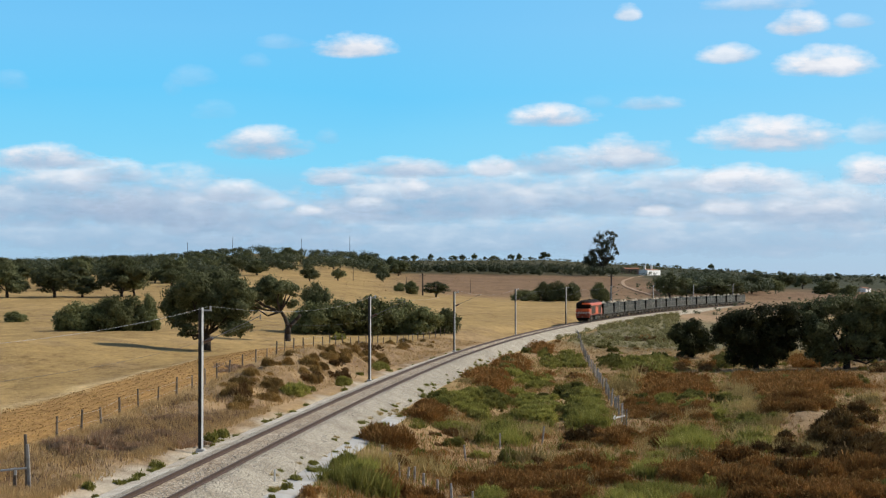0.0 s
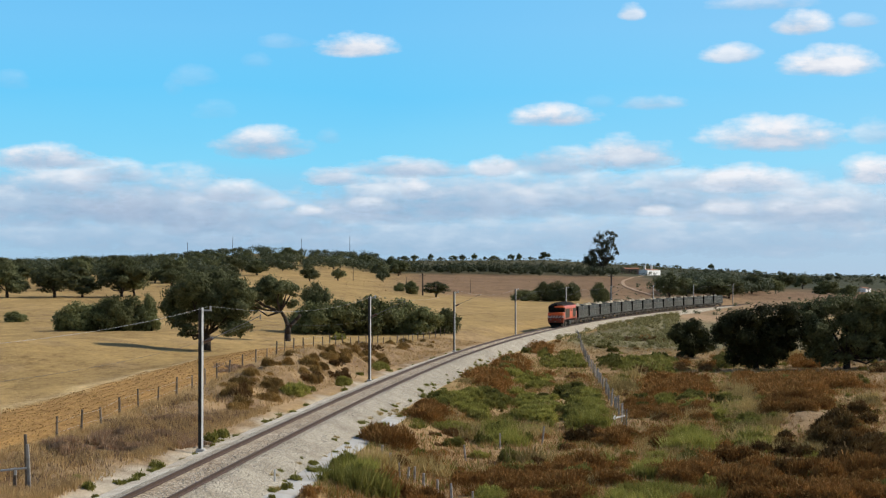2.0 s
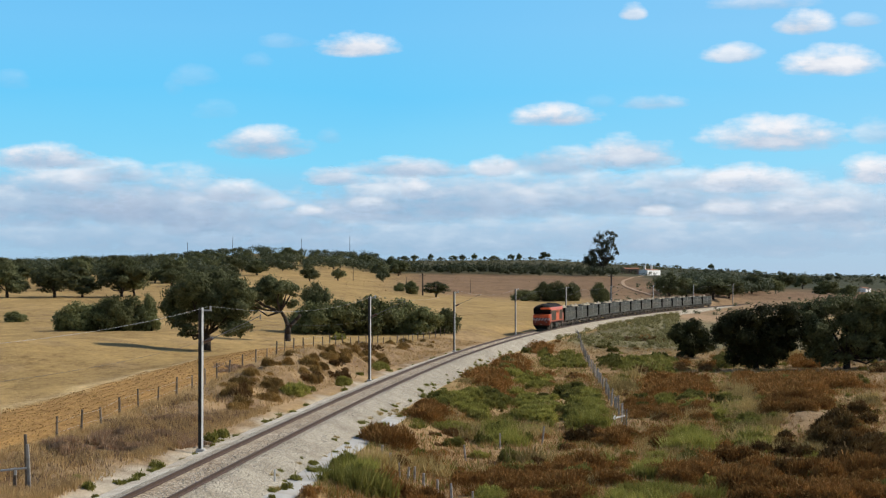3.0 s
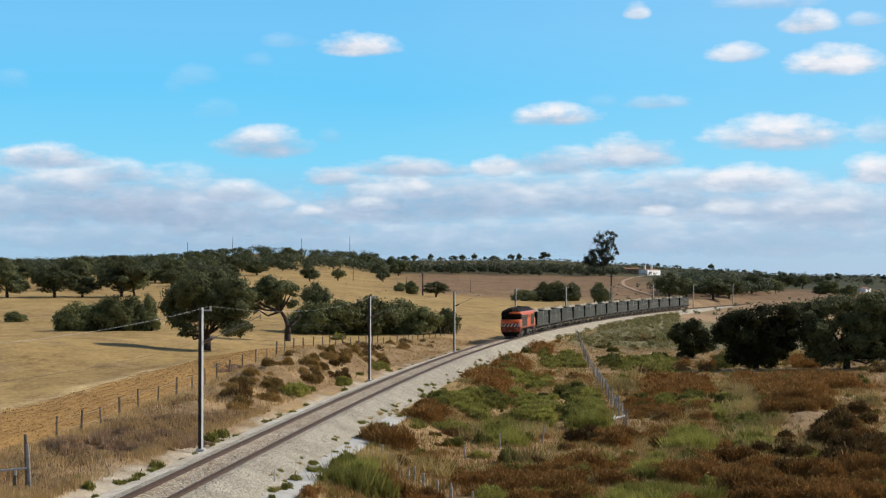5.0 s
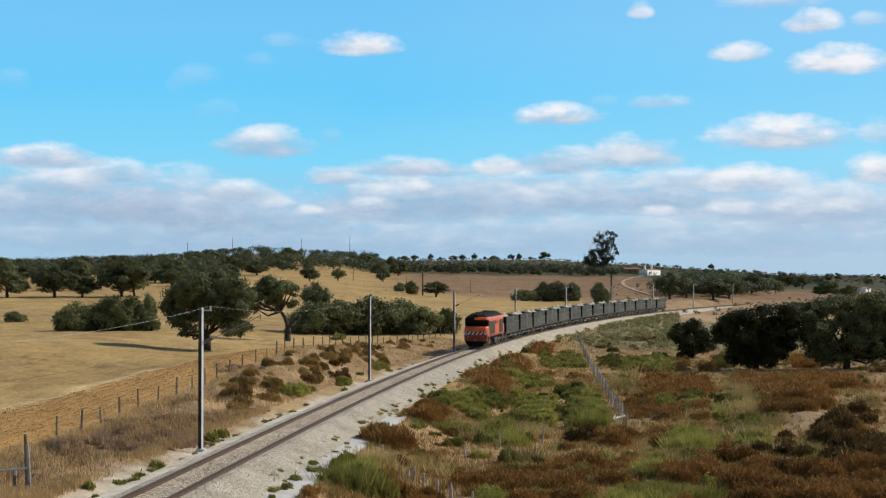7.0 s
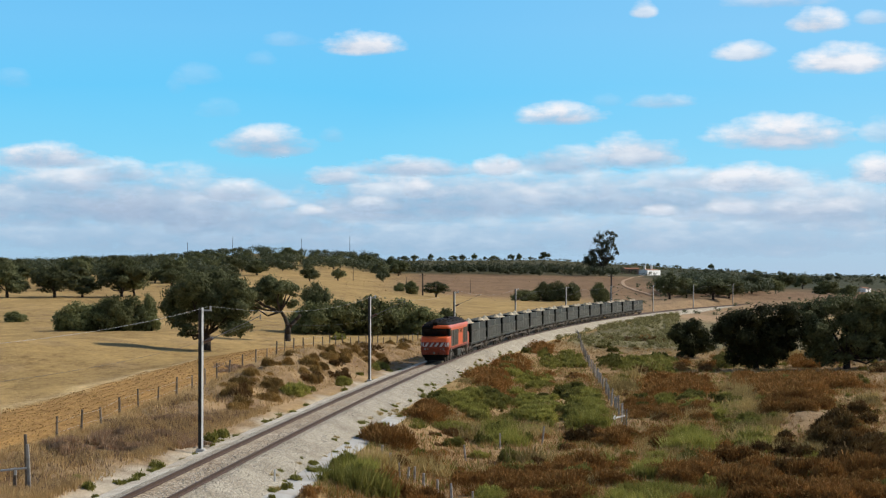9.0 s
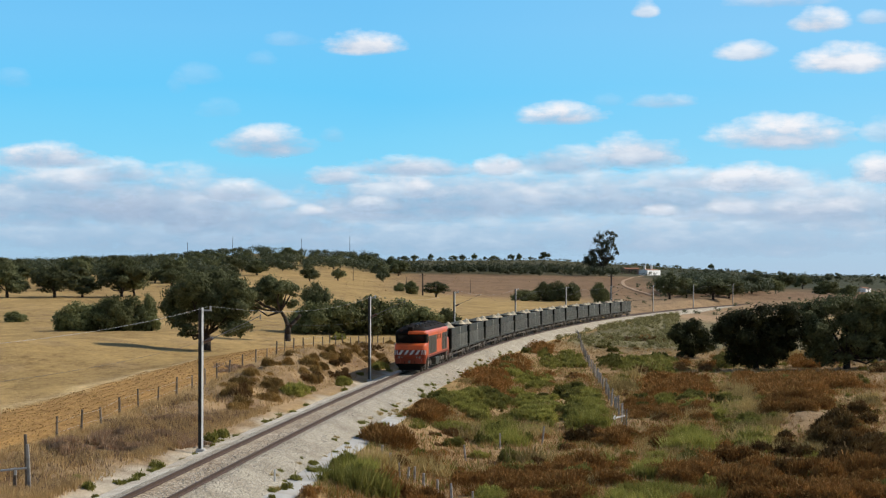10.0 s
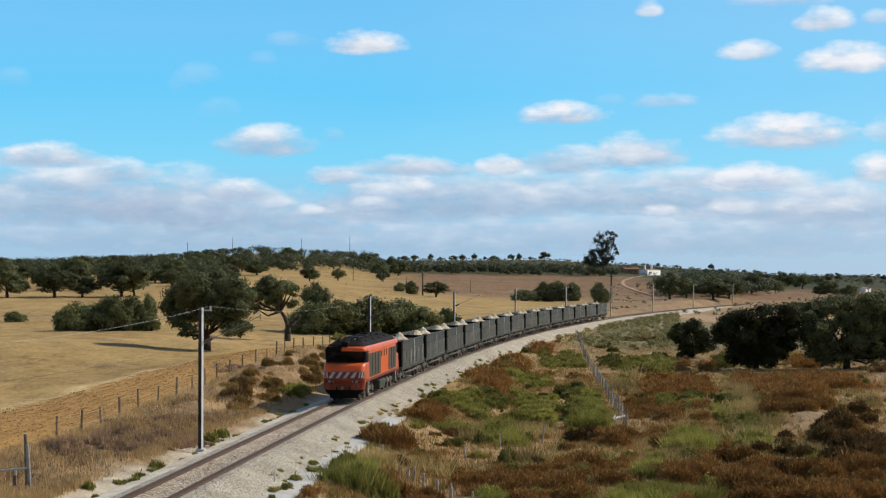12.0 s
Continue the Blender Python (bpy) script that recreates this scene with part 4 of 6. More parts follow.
thicket_at(-49.6, 237.2, 5.5, 4.0)
thicket_at(-45.9, 239.0, 6.6, 4.5)
thicket_at(-42.6, 240.8, 5.5, 4.8)
thicket_at(-41.0, 242.5, 3.5, 5.2)
thicket_at(-47.9, 239.0, 4.6, 3.5)
thicket_at(-44.4, 237.6, 4.2, 4.9)
thicket_at(-51.2, 238.0, 3.4, 2.9)
thicket_at(-40.0, 239.4, 2.4, 2.6)
oak_at(-18.6, 256.8, 5.2, 7.3)
oak_at(-102.8, 412.0, 11.3, 8.3)
oak_at(-92.7, 417.0, 11.5, 7.4)
oak_at(-87.3, 423.0, 8.5, 5.2)
oak_at(-78.1, 424.0, 11.7, 9.3)
oak_at(-75.5, 427.0, 8.3, 7.2)
oak_at(-49.3, 645.0, 7.9, 6.3)
oak_at(-41.0, 682.0, 6.0, 4.9)
oak_at(-25.0, 729.0, 5.7, 6.4)
oak_at(-29.3, 808.0, 7.8, 6.8)
oak_at(-2.1, 545.0, 8.3, 4.8)
oak_at(-71.2, 775.0, 7.5, 5.0)
oak_at(74.0, 570.0, 11.1, 8.9)
oak_at(81.9, 587.0, 8.7, 6.8)
oak_at(90.0, 582.0, 11.3, 7.2)
oak_at(98.6, 602.0, 9.7, 7.0)
oak_at(120.2, 680.0, 11.0, 7.9)
oak_at(157.2, 808.0, 11.5, 7.8)
oak_at(169.2, 822.0, 9.0, 6.9)
thicket_at(-19.3, 252.8, 6.5, 4.6)
thicket_at(-15.2, 254.8, 7.8, 5.1)
thicket_at(-10.8, 258.5, 8.4, 5.7)
thicket_at(-6.7, 263.5, 7.7, 5.3)
thicket_at(-2.9, 260.8, 6.3, 4.2)
thicket_at(0.3, 264.0, 4.7, 3.8)
thicket_at(-68.0, 277.0, 3.9, 1.8)
thicket_at(155.6, 709.0, 10.6, 5.5)
thicket_at(162.9, 701.0, 7.7, 4.1)
thicket_at(146.1, 777.0, 11.1, 5.5)
thicket_at(26.4, 566.0, 8.4, 3.7)
thicket_at(33.1, 574.0, 7.4, 6.3)
thicket_at(37.5, 568.0, 8.1, 6.6)
thicket_at(41.6, 564.0, 6.9, 6.0)
thicket_at(48.0, 533.0, 5.9, 6.2)
thicket_at(-14.8, 601.0, 3.9, 3.1)
thicket_at(-10.3, 569.0, 5.2, 4.4)
# open oak woodland climbing the slope behind the field
grove_rng = np.random.default_rng(41)
for u0, u1, y0, y1, n in ((-0.275, -0.205, 470, 800, 26), (-0.205, -0.145, 500, 820, 22), (-0.145, -0.09, 620, 900, 16), (-0.09, -0.02, 800, 1100, 20)):
    for _ in range(n):
        gu, gy = u0 + (u1 - u0) * grove_rng.random(), y0 + (y1 - y0) * grove_rng.random()
        gw = 7.0 + 4.5 * grove_rng.random()
        oak_at(gu * gy, gy, gw, gw * (0.62 + 0.2 * grove_rng.random()))
T1 = [(-3.2, 3.4, 1.2), (2.5, 2.3, 0.9), (0.2, 5.6, 2.0), (-2.7, 5.7, 2.0), (-1.2, 7.0, 1.9), (0.9, 7.2, 1.8), (2.7, 6.3, 1.7), (-3.9, 4.8, 1.3), (3.5, 4.5, 1.4), (3.1, 2.9, 1.1), (1.2, 3.8, 1.6), (-0.9, 3.8, 1.5), (-1.6, 2.4, 0.8), (4.2, 5.8, 0.9)]
T2 = [(-0.6, 6.8, 1.4), (-2.8, 7.2, 1.6), (-4.6, 6.0, 1.3), (-2.1, 5.5, 1.3), (0.6, 6.6, 1.0), (0.8, 5.0, 0.6), (-4.2, 4.4, 0.9), (-1.0, 4.8, 0.8)]
stand(oak(3, 9.0, 9.6, 1.9, 42000, 0.125, trunk_r=0.45, label="broad dark cork oak casting a long shadow", shape=T1, tufts=24), -25.6, 189.2)
stand(oak(5, 8.5, 8.4, 2.0, 17000, 0.135, lean=0.06, trunk_r=0.48, label="leaning cork oak with a bare forked trunk", shape=T2, tufts=20, crotch=[(-1.0, 0, 4.1), (1.7, 0.2, 3.5)]), -20.3, 228.2)
T3 = [(-1.2, 3.6, 1.3), (0.3, 4.2, 1.25), (1.4, 3.2, 1.25), (-0.6, 2.0, 1.35), (0.9, 1.7, 1.2), (2.1, 2.5, 0.8), (-1.9, 2.6, 0.8), (0.1, 0.9, 1.0), (-1.1, 1.1, 0.8), (1.3, 0.9, 0.7)]
T4 = [(-3.7, 4.9, 1.4), (-2.2, 5.6, 1.7), (-0.6, 6.0, 1.7), (1.2, 6.4, 1.6), (3.0, 6.8, 1.5), (4.3, 5.7, 1.4), (0.0, 4.0, 2.0), (-1.6, 2.7, 1.6), (0.3, 1.9, 1.5), (2.2, 4.2, 1.7), (3.8, 4.3, 1.2), (-0.7, 1.1, 1.1), (-3.0, 3.7, 1.1), (-2.5, 1.7, 1.2), (1.4, 1.1, 1.1), (2.6, 2.4, 1.4), (-4.5, 3.9, 0.9), (4.6, 4.4, 1.1), (3.7, 3.0, 1.0)]
T5 = [(-5.8, 5.9, 1.4), (-4.3, 6.9, 1.5), (-2.5, 7.2, 1.7), (-0.5, 7.7, 1.7), (1.8, 7.9, 1.7), (4.0, 8.0, 1.7), (6.2, 7.6, 1.8), (-4.6, 4.7, 1.5), (-2.5, 4.9, 1.8), (0.0, 5.2, 1.9), (2.5, 5.3, 1.9), (5.0, 5.3, 1.9), (-3.1, 2.9, 1.5), (-1.6, 2.4, 1.4), (-2.6, 1.5, 0.9), (0.7, 3.2, 1.4), (3.2, 3.6, 1.2), (5.6, 3.5, 1.1), (-4.9, 3.3, 1.2), (-2.0, 1.0, 0.8), (-4.0, 2.0, 1.0), (1.3, 2.3, 1.1), (3.0, 2.6, 1.1), (5.0, 2.8, 1.1), (-0.4, 1.5, 0.9), (-6.6, 5.0, 1.0), (2.3, 1.7, 1.1), (4.1, 1.9, 1.2), (6.1, 2.1, 1.2), (7.4, 4.0, 1.4), (-3.2, 0.9, 0.7)]
stand(oak(51, 5.6, 5.4, 1.0, 16000, 0.12, trunk_r=0.28, leaf_mat=OAK_DARK, label="small rounded dark holm oak on rough ground", shape=T3, tufts=30), 33.6, 237.2)
stand(oak(52, 8.4, 10.6, 1.2, 44000, 0.12, trunk_r=0.42, leaf_mat=OAK_DARK, label="large dense dark holm oak with branches to the ground", shape=T4, tufts=30), 36.9, 206.0)
stand(oak(53, 9.6, 14.0, 1.6, 52000, 0.13, trunk_r=0.48, label="large spreading green oak drooping over the heath", shape=T5, tufts=26), 48.3, 209.0)
stand(oak(55, 7.5, 6.4, 1.0, 20000, 0.13, trunk_r=0.3, leaf_mat=OAK_DARK, label="dark holm oak in the gap behind larger oaks", shape=T3, tufts=24), 44.6, 236.0, 40, 1.05)
stand(oak(54, 9.6, 10.6, 1.4, 26000, 0.13, trunk_r=0.42, label="broad green oak behind a spreading oak", shape=T4, tufts=24), 57.5, 228.0)
GUM_SHAPE = [(-1.5, 21.5, 2.2), (2.5, 22.5, 1.6), (5.0, 21.0, 1.8), (-3.5, 18.0, 2.4), (1.0, 17.0, 2.4), (5.0, 16.0, 1.8), (-6.0, 12.0, 2.2), (-2.0, 12.0, 2.8), (2.0, 12.5, 2.2), (-8.5, 9.0, 2.2), (-4.0, 8.0, 2.6), (0.5, 8.0, 2.2), (6.5, 14.0, 1.2), (7.5, 12.0, 1.3), (-3.5, 4.0, 2.4), (-7.0, 6.4, 2.2), (-9.6, 7.2, 1.6), (-5.6, 10.4, 2.0), (3.6, 19.0, 1.8), (4.6, 9.0, 1.8), (-0.5, 14.5, 2.2)]
gum = oak(8, 24.0, 17.0, 6.0, 14000, 0.25, trunk_r=0.6, bare=True, leaf_mat=GUM, label="tall ragged eucalyptus on a rise", name="eucalyptus_tree", shape=GUM_SHAPE, flat=1.1, tufts=10)
stand(gum, 86.2, 938.0)


def woods(name, label, count, seed, u0, u1, y0, y1, h0, h1, material, keep=None):
    """Far trees that nobody could count, as one stuff."""
    rng = np.random.default_rng(seed)
    vs, fs, n = [], [], 0
    for _ in range(count):
        y = y0 + (y1 - y0) * rng.random()
        u = u0 + (u1 - u0) * rng.random()
        x = u * y
        if keep and not keep(u, y):
            continue
        h = h0 + (h1 - h0) * rng.random()
        w = h * (0.9 + 0.7 * rng.random())
        z = float(ground_z(x, y))
        bl = [((x, y, z + h * 0.58), w * 0.36)]
        bl += [((x + rng.normal() * w * 0.24, y + rng.normal() * w * 0.2, z + h * (0.42 + 0.25 * rng.random())), w * (0.2 + 0.1 * rng.random())) for _ in range(3)]
        v, f = leaves(rng, bl, 330 if h > 3 else (70 if h > 0.8 else 26), min(0.32, 0.085 * h), shell=0.35, tufts=0)
        vs.append(v)
        fs.append(np.arange(n, n + len(v)).reshape(-1, 4))
        n += len(v)
    me = mesh(name, np.concatenate(vs), np.concatenate(fs).tolist(), material)
    tagged(new(name, me), label, "trees", kind="stuff")


woods("far_woodland", "scattered dark oaks covering the far hill", 520, 1, -0.29, -0.035, 560, 1360, 5.0, 7.6, OAK_FAR,
      lambda u, y: y > 720 or u < -0.12)
woods("hillside_wood", "dark oak wood on the far hillside", 520, 2, 0.118, 0.185, 600, 930, 3.6, 6.4, OAK_FAR,
      lambda u, y: u > 0.1235 and (u > 0.140 or y < 700) and y > 560 + 900 * max(0.0, u - 0.140) and beside(u * y, y) < -9)
woods("slope_trees", "scattered dark trees on the far slope", 70, 12, 0.150, 0.29, 880, 1130, 2.5, 5.0, OAK_FAR)
woods("far_ridge_scrub", "olive scrub over the far right ridge", 700, 15, 0.10, 0.29, 950, 1340, 0.8, 2.4, RIDGE)
woods("ridge_scrub", "low olive scrub on the far ridge", 1100, 3, -0.04, 0.12, 960, 1340, 0.8, 2.6, RIDGE)

# ---- farmhouse ----
def farmhouse(x, y, w, dpt, h, turn, barn=False, chimneys=True):
    wall = surface("whitewash", (0.82, 0.81, 0.78), (0.92, 0.91, 0.89), 0.8, 8.0, 0.9, bump=0.1)
    if barn:
        wall = surface("earthen_wall", (0.16, 0.10, 0.07), (0.26, 0.17, 0.12), 0.8, 8.0, 0.9, bump=0.2)
    tile = surface("clay_roof", (0.30, 0.13, 0.07), (0.44, 0.22, 0.12), 1.0, 8.0, 0.9)
    dark = surface("dark_opening", (0.02, 0.02, 0.02), (0.05, 0.045, 0.04), 1.0, 8.0, 0.7)
    hs = thing("farmhouse", "low earthen barn with clay tile roof" if barn else "low whitewashed farmhouse with clay tile roof", "house", at=pose(x, y, float(ground_z(x, y)) - 0.2, 0, 0, turn))
    part("wall", prism([(-dpt / 2, -0.5), (dpt / 2, -0.5), (dpt / 2, h), (0, h + 0.5), (-dpt / 2, h)], "x", -w / 2, w / 2), wall, hs)
    for sg in (-1, 1):
        bm = prism([(sg * (dpt / 2 + 0.1), h - 0.02), (sg * (dpt / 2 + 0.1), h + 0.08), (0, h + 0.64), (0, h + 0.52)], "x", -w / 2 - 0.3, w / 2 + 0.3)
        part("roof", bm, tile, hs, "clay tile roof slope")
    for xx in (-w * 0.22, w * 0.22):
        part("window", boxes((xx - 0.5, xx + 0.5, -dpt / 2 - 0.03, -dpt / 2 + 0.05, 1.1, 2.1)), dark, hs)
    part("door", boxes((-0.5, 0.5, -dpt / 2 - 0.03, -dpt / 2 + 0.05, 0.1, 2.1)), dark, hs)
    for xx in () if barn or not chimneys else (-w * 0.38, w * 0.12):
        part("chimney", boxes((xx - 0.6, xx + 0.6, -0.5, 0.5, h + 0.4, h + 2.8), bevel=0.05), wall, hs, "whitewashed chimney")
    return hs


farmhouse(119.6, 1010.0, 27.0, 5.0, 3.0, 67)
farmhouse(183.8, 765.0, 8.0, 5.0, 1.7, 60, chimneys=False)
farmhouse(109.0, 1016.0, 9.0, 5.0, 3.0, 20, True)


# ---- scrub ----
def sprig_corners(seed, width, height, n, blade, length, out=0.6, lobes=7):
    """Corners of the sprigs of a low ragged mound, four to a sprig, in uneven lobes."""
    rng = np.random.default_rng(seed)
    la, lr = rng.random(lobes) * 6.283, width * 0.30 * np.sqrt(rng.random(lobes))
    cx, cy = lr * np.cos(la), lr * np.sin(la)
    cr, ch = width * (0.16 + 0.14 * rng.random(lobes)), height * (0.55 + 0.45 * rng.random(lobes))
    k = rng.integers(0, lobes, n)
    a, r = rng.random(n) * 6.283, np.sqrt(rng.random(n)) * (1 + 0.12 * rng.normal(size=n))
    p = np.stack([cx[k] + cr[k] * r * np.cos(a), cy[k] + cr[k] * r * np.sin(a), np.zeros(n)], 1)
    top = ch[k] * np.sqrt(np.clip(1 - r * r, 0.03, 1)) * (0.85 + 0.25 * rng.random(n))
    p[:, 2] = top * (1 - 0.55 * rng.random(n) ** 1.6) - length * 0.5
    way = np.stack([out * r * np.cos(a), out * r * np.sin(a), np.ones(n) * 0.8], 1) + 0.42 * rng.normal(size=(n, 3))
    way /= np.linalg.norm(way, axis=1)[:, None]
    side = np.cross(way, rng.normal(size=(n, 3)))
    side /= np.linalg.norm(side, axis=1)[:, None]
    ln = length * (0.55 + 0.9 * rng.random((n, 1)))
    w = blade * (0.6 + 0.8 * rng.random((n, 1)))
    v = np.stack([p, p + way * ln * 0.55 + side * w, p + way * ln, p + way * ln * 0.55 - side * w], 1).reshape(-1, 3)
    v[:, 2] = np.maximum(v[:, 2], -0.1)
    return v


def sprigs(seed, width, height, n, blade, length, material, name, label, category="shrub", group="", out=0.6, lobes=7):
    """A shrub of many fine upright sprigs."""
    v = sprig_corners(seed, width, height, n, blade, length, out, lobes)
    return tagged(new(name, mesh(name, v, np.arange(4 * n).reshape(-1, 4).tolist(), material)), label, category, group)


SCRUB = {
    "heath": [sprigs(200 + i, 2.5, 0.82, 4800, 0.021, 0.22, HEATH, "heath_shrub", "rust-brown dried heath shrub on rough ground", group="heath shrubs", lobes=9) for i in range(5)],
    "smallheath": [sprigs(206 + i, 1.3, 0.55, 1500, 0.026, 0.20, DARKHEATH, "low_heath_shrub", "low dark brown heath shrub on sandy ground", group="low heath shrubs", lobes=5) for i in range(3)],
    "bush": [sprigs(210 + i, 2.0, 0.95, 3000, 0.040, 0.20, DULL, "olive_bush", "dull olive-green leafy bush on rough ground", "bush", group="olive bushes", out=0.9) for i in range(4)],
    "dull": [sprigs(220 + i, 2.0, 0.80, 3000, 0.024, 0.17, BANK, "bank_shrub", "olive-brown rounded shrub on the cut bank", group="bank shrubs", out=0.9, lobes=8) for i in range(4)],
    "dark": [sprigs(230 + i, 2.0, 1.0, 1900, 0.040, 0.30, DARKLEAF, "dark_shrub", "dark brown leafless-looking shrub on sandy ground", group="dark shrubs", out=1.2, lobes=8) for i in range(3)],
    "green": [sprigs(240 + i, 2.0, 0.70, 2800, 0.034, 0.26, WEED, "green_clump", "fresh green leafy weed clump on rough ground", "weed clump", group="green clumps", out=0.7, lobes=10) for i in range(4)],
    "rushes": [rush(250 + i, 1.9, 0.75, 110, PALE_RUSH, "dry_reed_clump", "tall pale dry reed clump", group="dry reeds") for i in range(3)],
    "tallgreen": [rush(270 + i, 1.7, 0.75, 380, RUSH, "tall_grass_clump", "tall fresh green grass clump among heath", group="tall grass clumps") for i in range(3)],
    "drybrush": [rush(260 + i, 2.4, 0.27, 420, MAUVE, "withered_weed_clump", "grey-brown withered weeds on the verge", group="withered weeds") for i in range(2)],
}
# young and far plants, past counting: corners, corners to a leaf, material, name, label
YOUNG = {
    "heath": ([sprig_corners(300 + i, 2.5, 0.90, 760, 0.036, 0.24, lobes=9) for i in range(4)], 4, HEATH, "young_heath", "small and far rust-brown heath plants"),
    "smallheath": ([sprig_corners(306 + i, 1.3, 0.60, 220, 0.046, 0.24, lobes=4) for i in range(3)], 4, DARKHEATH, "young_brown_shrubs", "small dark brown heath plants"),
    "bush": ([sprig_corners(310 + i, 2.0, 1.0, 400, 0.085, 0.30, 0.9) for i in range(3)], 4, DULL, "young_bushes", "small olive-green bushes"),
    "dark": ([sprig_corners(314 + i, 2.0, 1.05, 500, 0.060, 0.36, 1.2, 6) for i in range(3)], 4, DARKLEAF, "young_dark_shrubs", "small dark brown shrubs"),
    "green": ([sprig_corners(318 + i, 2.0, 0.75, 320, 0.078, 0.32, 0.7, 8) for i in range(4)], 4, WEED, "young_weeds", "small and far fresh green weeds"),
    "rushes": ([rush_corners(322 + i, 1.9, 0.80, 54, 0.05) for i in range(3)], 3, PALE_RUSH, "small_reeds", "small pale dry reed clumps"),
    "tallgreen": ([rush_corners(326 + i, 1.7, 0.80, 110, 0.055) for i in range(3)], 3, RUSH, "small_grass_clumps", "small fresh green grass clumps"),
}
YOUNG_AT = {kind: [] for kind in YOUNG}


def plant_young(kind, x, y, z, k, tall, turn):
    """Adds one small plant to the stuff of its kind."""
    v = YOUNG[kind][0][len(YOUNG_AT[kind]) % len(YOUNG[kind][0])]
    c, q = math.cos(turn), math.sin(turn)
    YOUNG_AT[kind].append(np.stack([x + k * (c * v[:, 0] - q * v[:, 1]), y + k * (q * v[:, 0] + c * v[:, 1]), z + k * tall * v[:, 2]], 1))


def grow_young():
    for kind, (_, per, material, name, label) in YOUNG.items():
        v = np.concatenate(YOUNG_AT[kind])
        tagged(new(name, mesh(name, v, np.arange(len(v)).reshape(-1, per).tolist(), material)), label, "scrub", kind="stuff")


WIDE = {"heath": 2.5, "smallheath": 1.3, "bush": 2.0, "dark": 2.0, "green": 2.0, "rushes": 1.9, "tallgreen": 2.0}
MIXED = {"heath": ("smallheath", "green", "bush", "rushes"), "smallheath": ("heath", "rushes"), "bush": ("green", "smallheath"), "dark": ("smallheath", "rushes"),
         "green": ("bush", "smallheath", "rushes", "tallgreen"), "rushes": ("green", "smallheath"), "tallgreen": ("green", "heath", "green", "smallheath")}
SCRUB_USED = set()
scrub_rng = np.random.default_rng(5)


# small clearings round posts and the marker (x, y, half width, reach towards the track)
CLEAR = [(13.0, 127.0, 1.5, 7.0), (-1.0, 87.0, 2.6, 3.5), (1.37, 103.5, 0.7, 4.0), (3.62, 110.7, 0.7, 4.0), (6.38, 113.2, 0.7, 4.0), (-7.5, 78.0, 0.35, 2.5)]


def clear_of(x, y):
    """True away from the clearings and the fence that crosses the scrub."""
    if 127 < y < 282 and -1.0 < x - (13.3 + 0.0537 * (y - 127.7)) < 1.1:
        return False
    return not any(abs(x - cx) < hw and -hd < y - cy < 1.0 for cx, cy, hw, hd in CLEAR)


def plant(kind, x, y, k, tall=1.0):
    if kind in YOUNG and (k < (0.72 if kind == "heath" else 0.6) or y > (146 if kind == "heath" else 185)):
        plant_young(kind, x, y, float(ground_z(x, y)) - 0.04, k, tall, scrub_rng.random() * 6.283)
        return
    protos = SCRUB[kind]
    ob = protos[int(scrub_rng.integers(0, len(protos)))]
    if ob.name in SCRUB_USED:
        ob = copy_thing(ob, pose(0, 0, 0))
    else:
        SCRUB_USED.add(ob.name)
    stand(ob, x, y, scrub_rng.random() * 360)
    ob.scale = (k, k, k * tall)


def patch(kind, x, y, rx, ry, n, size=1.0):
    """A loose scatter of one kind of scrub."""
    for _ in range(n):
        a, r = scrub_rng.random() * 6.283, math.sqrt(scrub_rng.random())
        px, py = x + rx * r * math.cos(a), y + ry * r * math.sin(a)
        if -3.5 < beside(px, py) < 4.3 and n > 1:
            continue
        k = (0.55 + 0.75 * scrub_rng.random()) * {"dull": 0.64}.get(kind, 0.95) * size
        plant(kind, px, py, k, 0.95 + 0.6 * scrub_rng.random())


def drift(kind, x, y, rx, ry, size=1.0):
    """A close drift of one kind of scrub, in staggered rows across rx and ry about (x, y)."""
    w = WIDE[kind] * size * 0.9
    if 2 * rx < w:
        size *= max(0.45, 2 * rx / w)
        w = 2 * rx
    nx = max(1, round(2 * rx / (w * 0.66)))
    ny = max(1, round(2 * ry / 2.3 + 0.6))
    for j in range(ny):
        for i in range(nx):
            u = ((i + 0.5 + 0.25 * (-1) ** j * (nx > 1)) / nx * 2 - 1) * max(0.0, rx - w * 0.42) / max(rx, 0.01)
            v = (j + 0.5) / ny * 2 - 1
            if u * u + v * v * 0.6 > 1.25:
                continue
            px = x * (1 + v * ry / y) + u * rx + 0.25 * scrub_rng.normal() * w * 0.6
            py = y + v * ry + 0.6 * scrub_rng.normal()
            if beside(px, py) < (5.0 if py < 100 else 4.4) or not clear_of(px, py):
                continue
            # a drift is never pure: other plants stand among it, and some spots stay thin
            kind_here, odd = kind, scrub_rng.random()
            k_here = 0.84 if kind in ("green", "bush") else 1.0
            if odd < (0.42 if kind == "tallgreen" else 0.20):
                kind_here = MIXED[kind][int(odd * 1000) % len(MIXED[kind])]
            k = size * k_here * (0.70 + 0.58 * scrub_rng.random())
            plant(kind_here, px, py, k * (0.8 if kind_here != kind else 1.0), 0.75 + 0.55 * scrub_rng.random())
            if scrub_rng.random() < 0.7:
                qx, qy = px + scrub_rng.normal() * w * 0.5, py + scrub_rng.normal() * 1.2
                if beside(qx, qy) > 4.8 and clear_of(qx, qy):
                    plant(kind, qx, qy, k * (0.30 + 0.25 * scrub_rng.random()), 1.0 + 0.5 * scrub_rng.random())


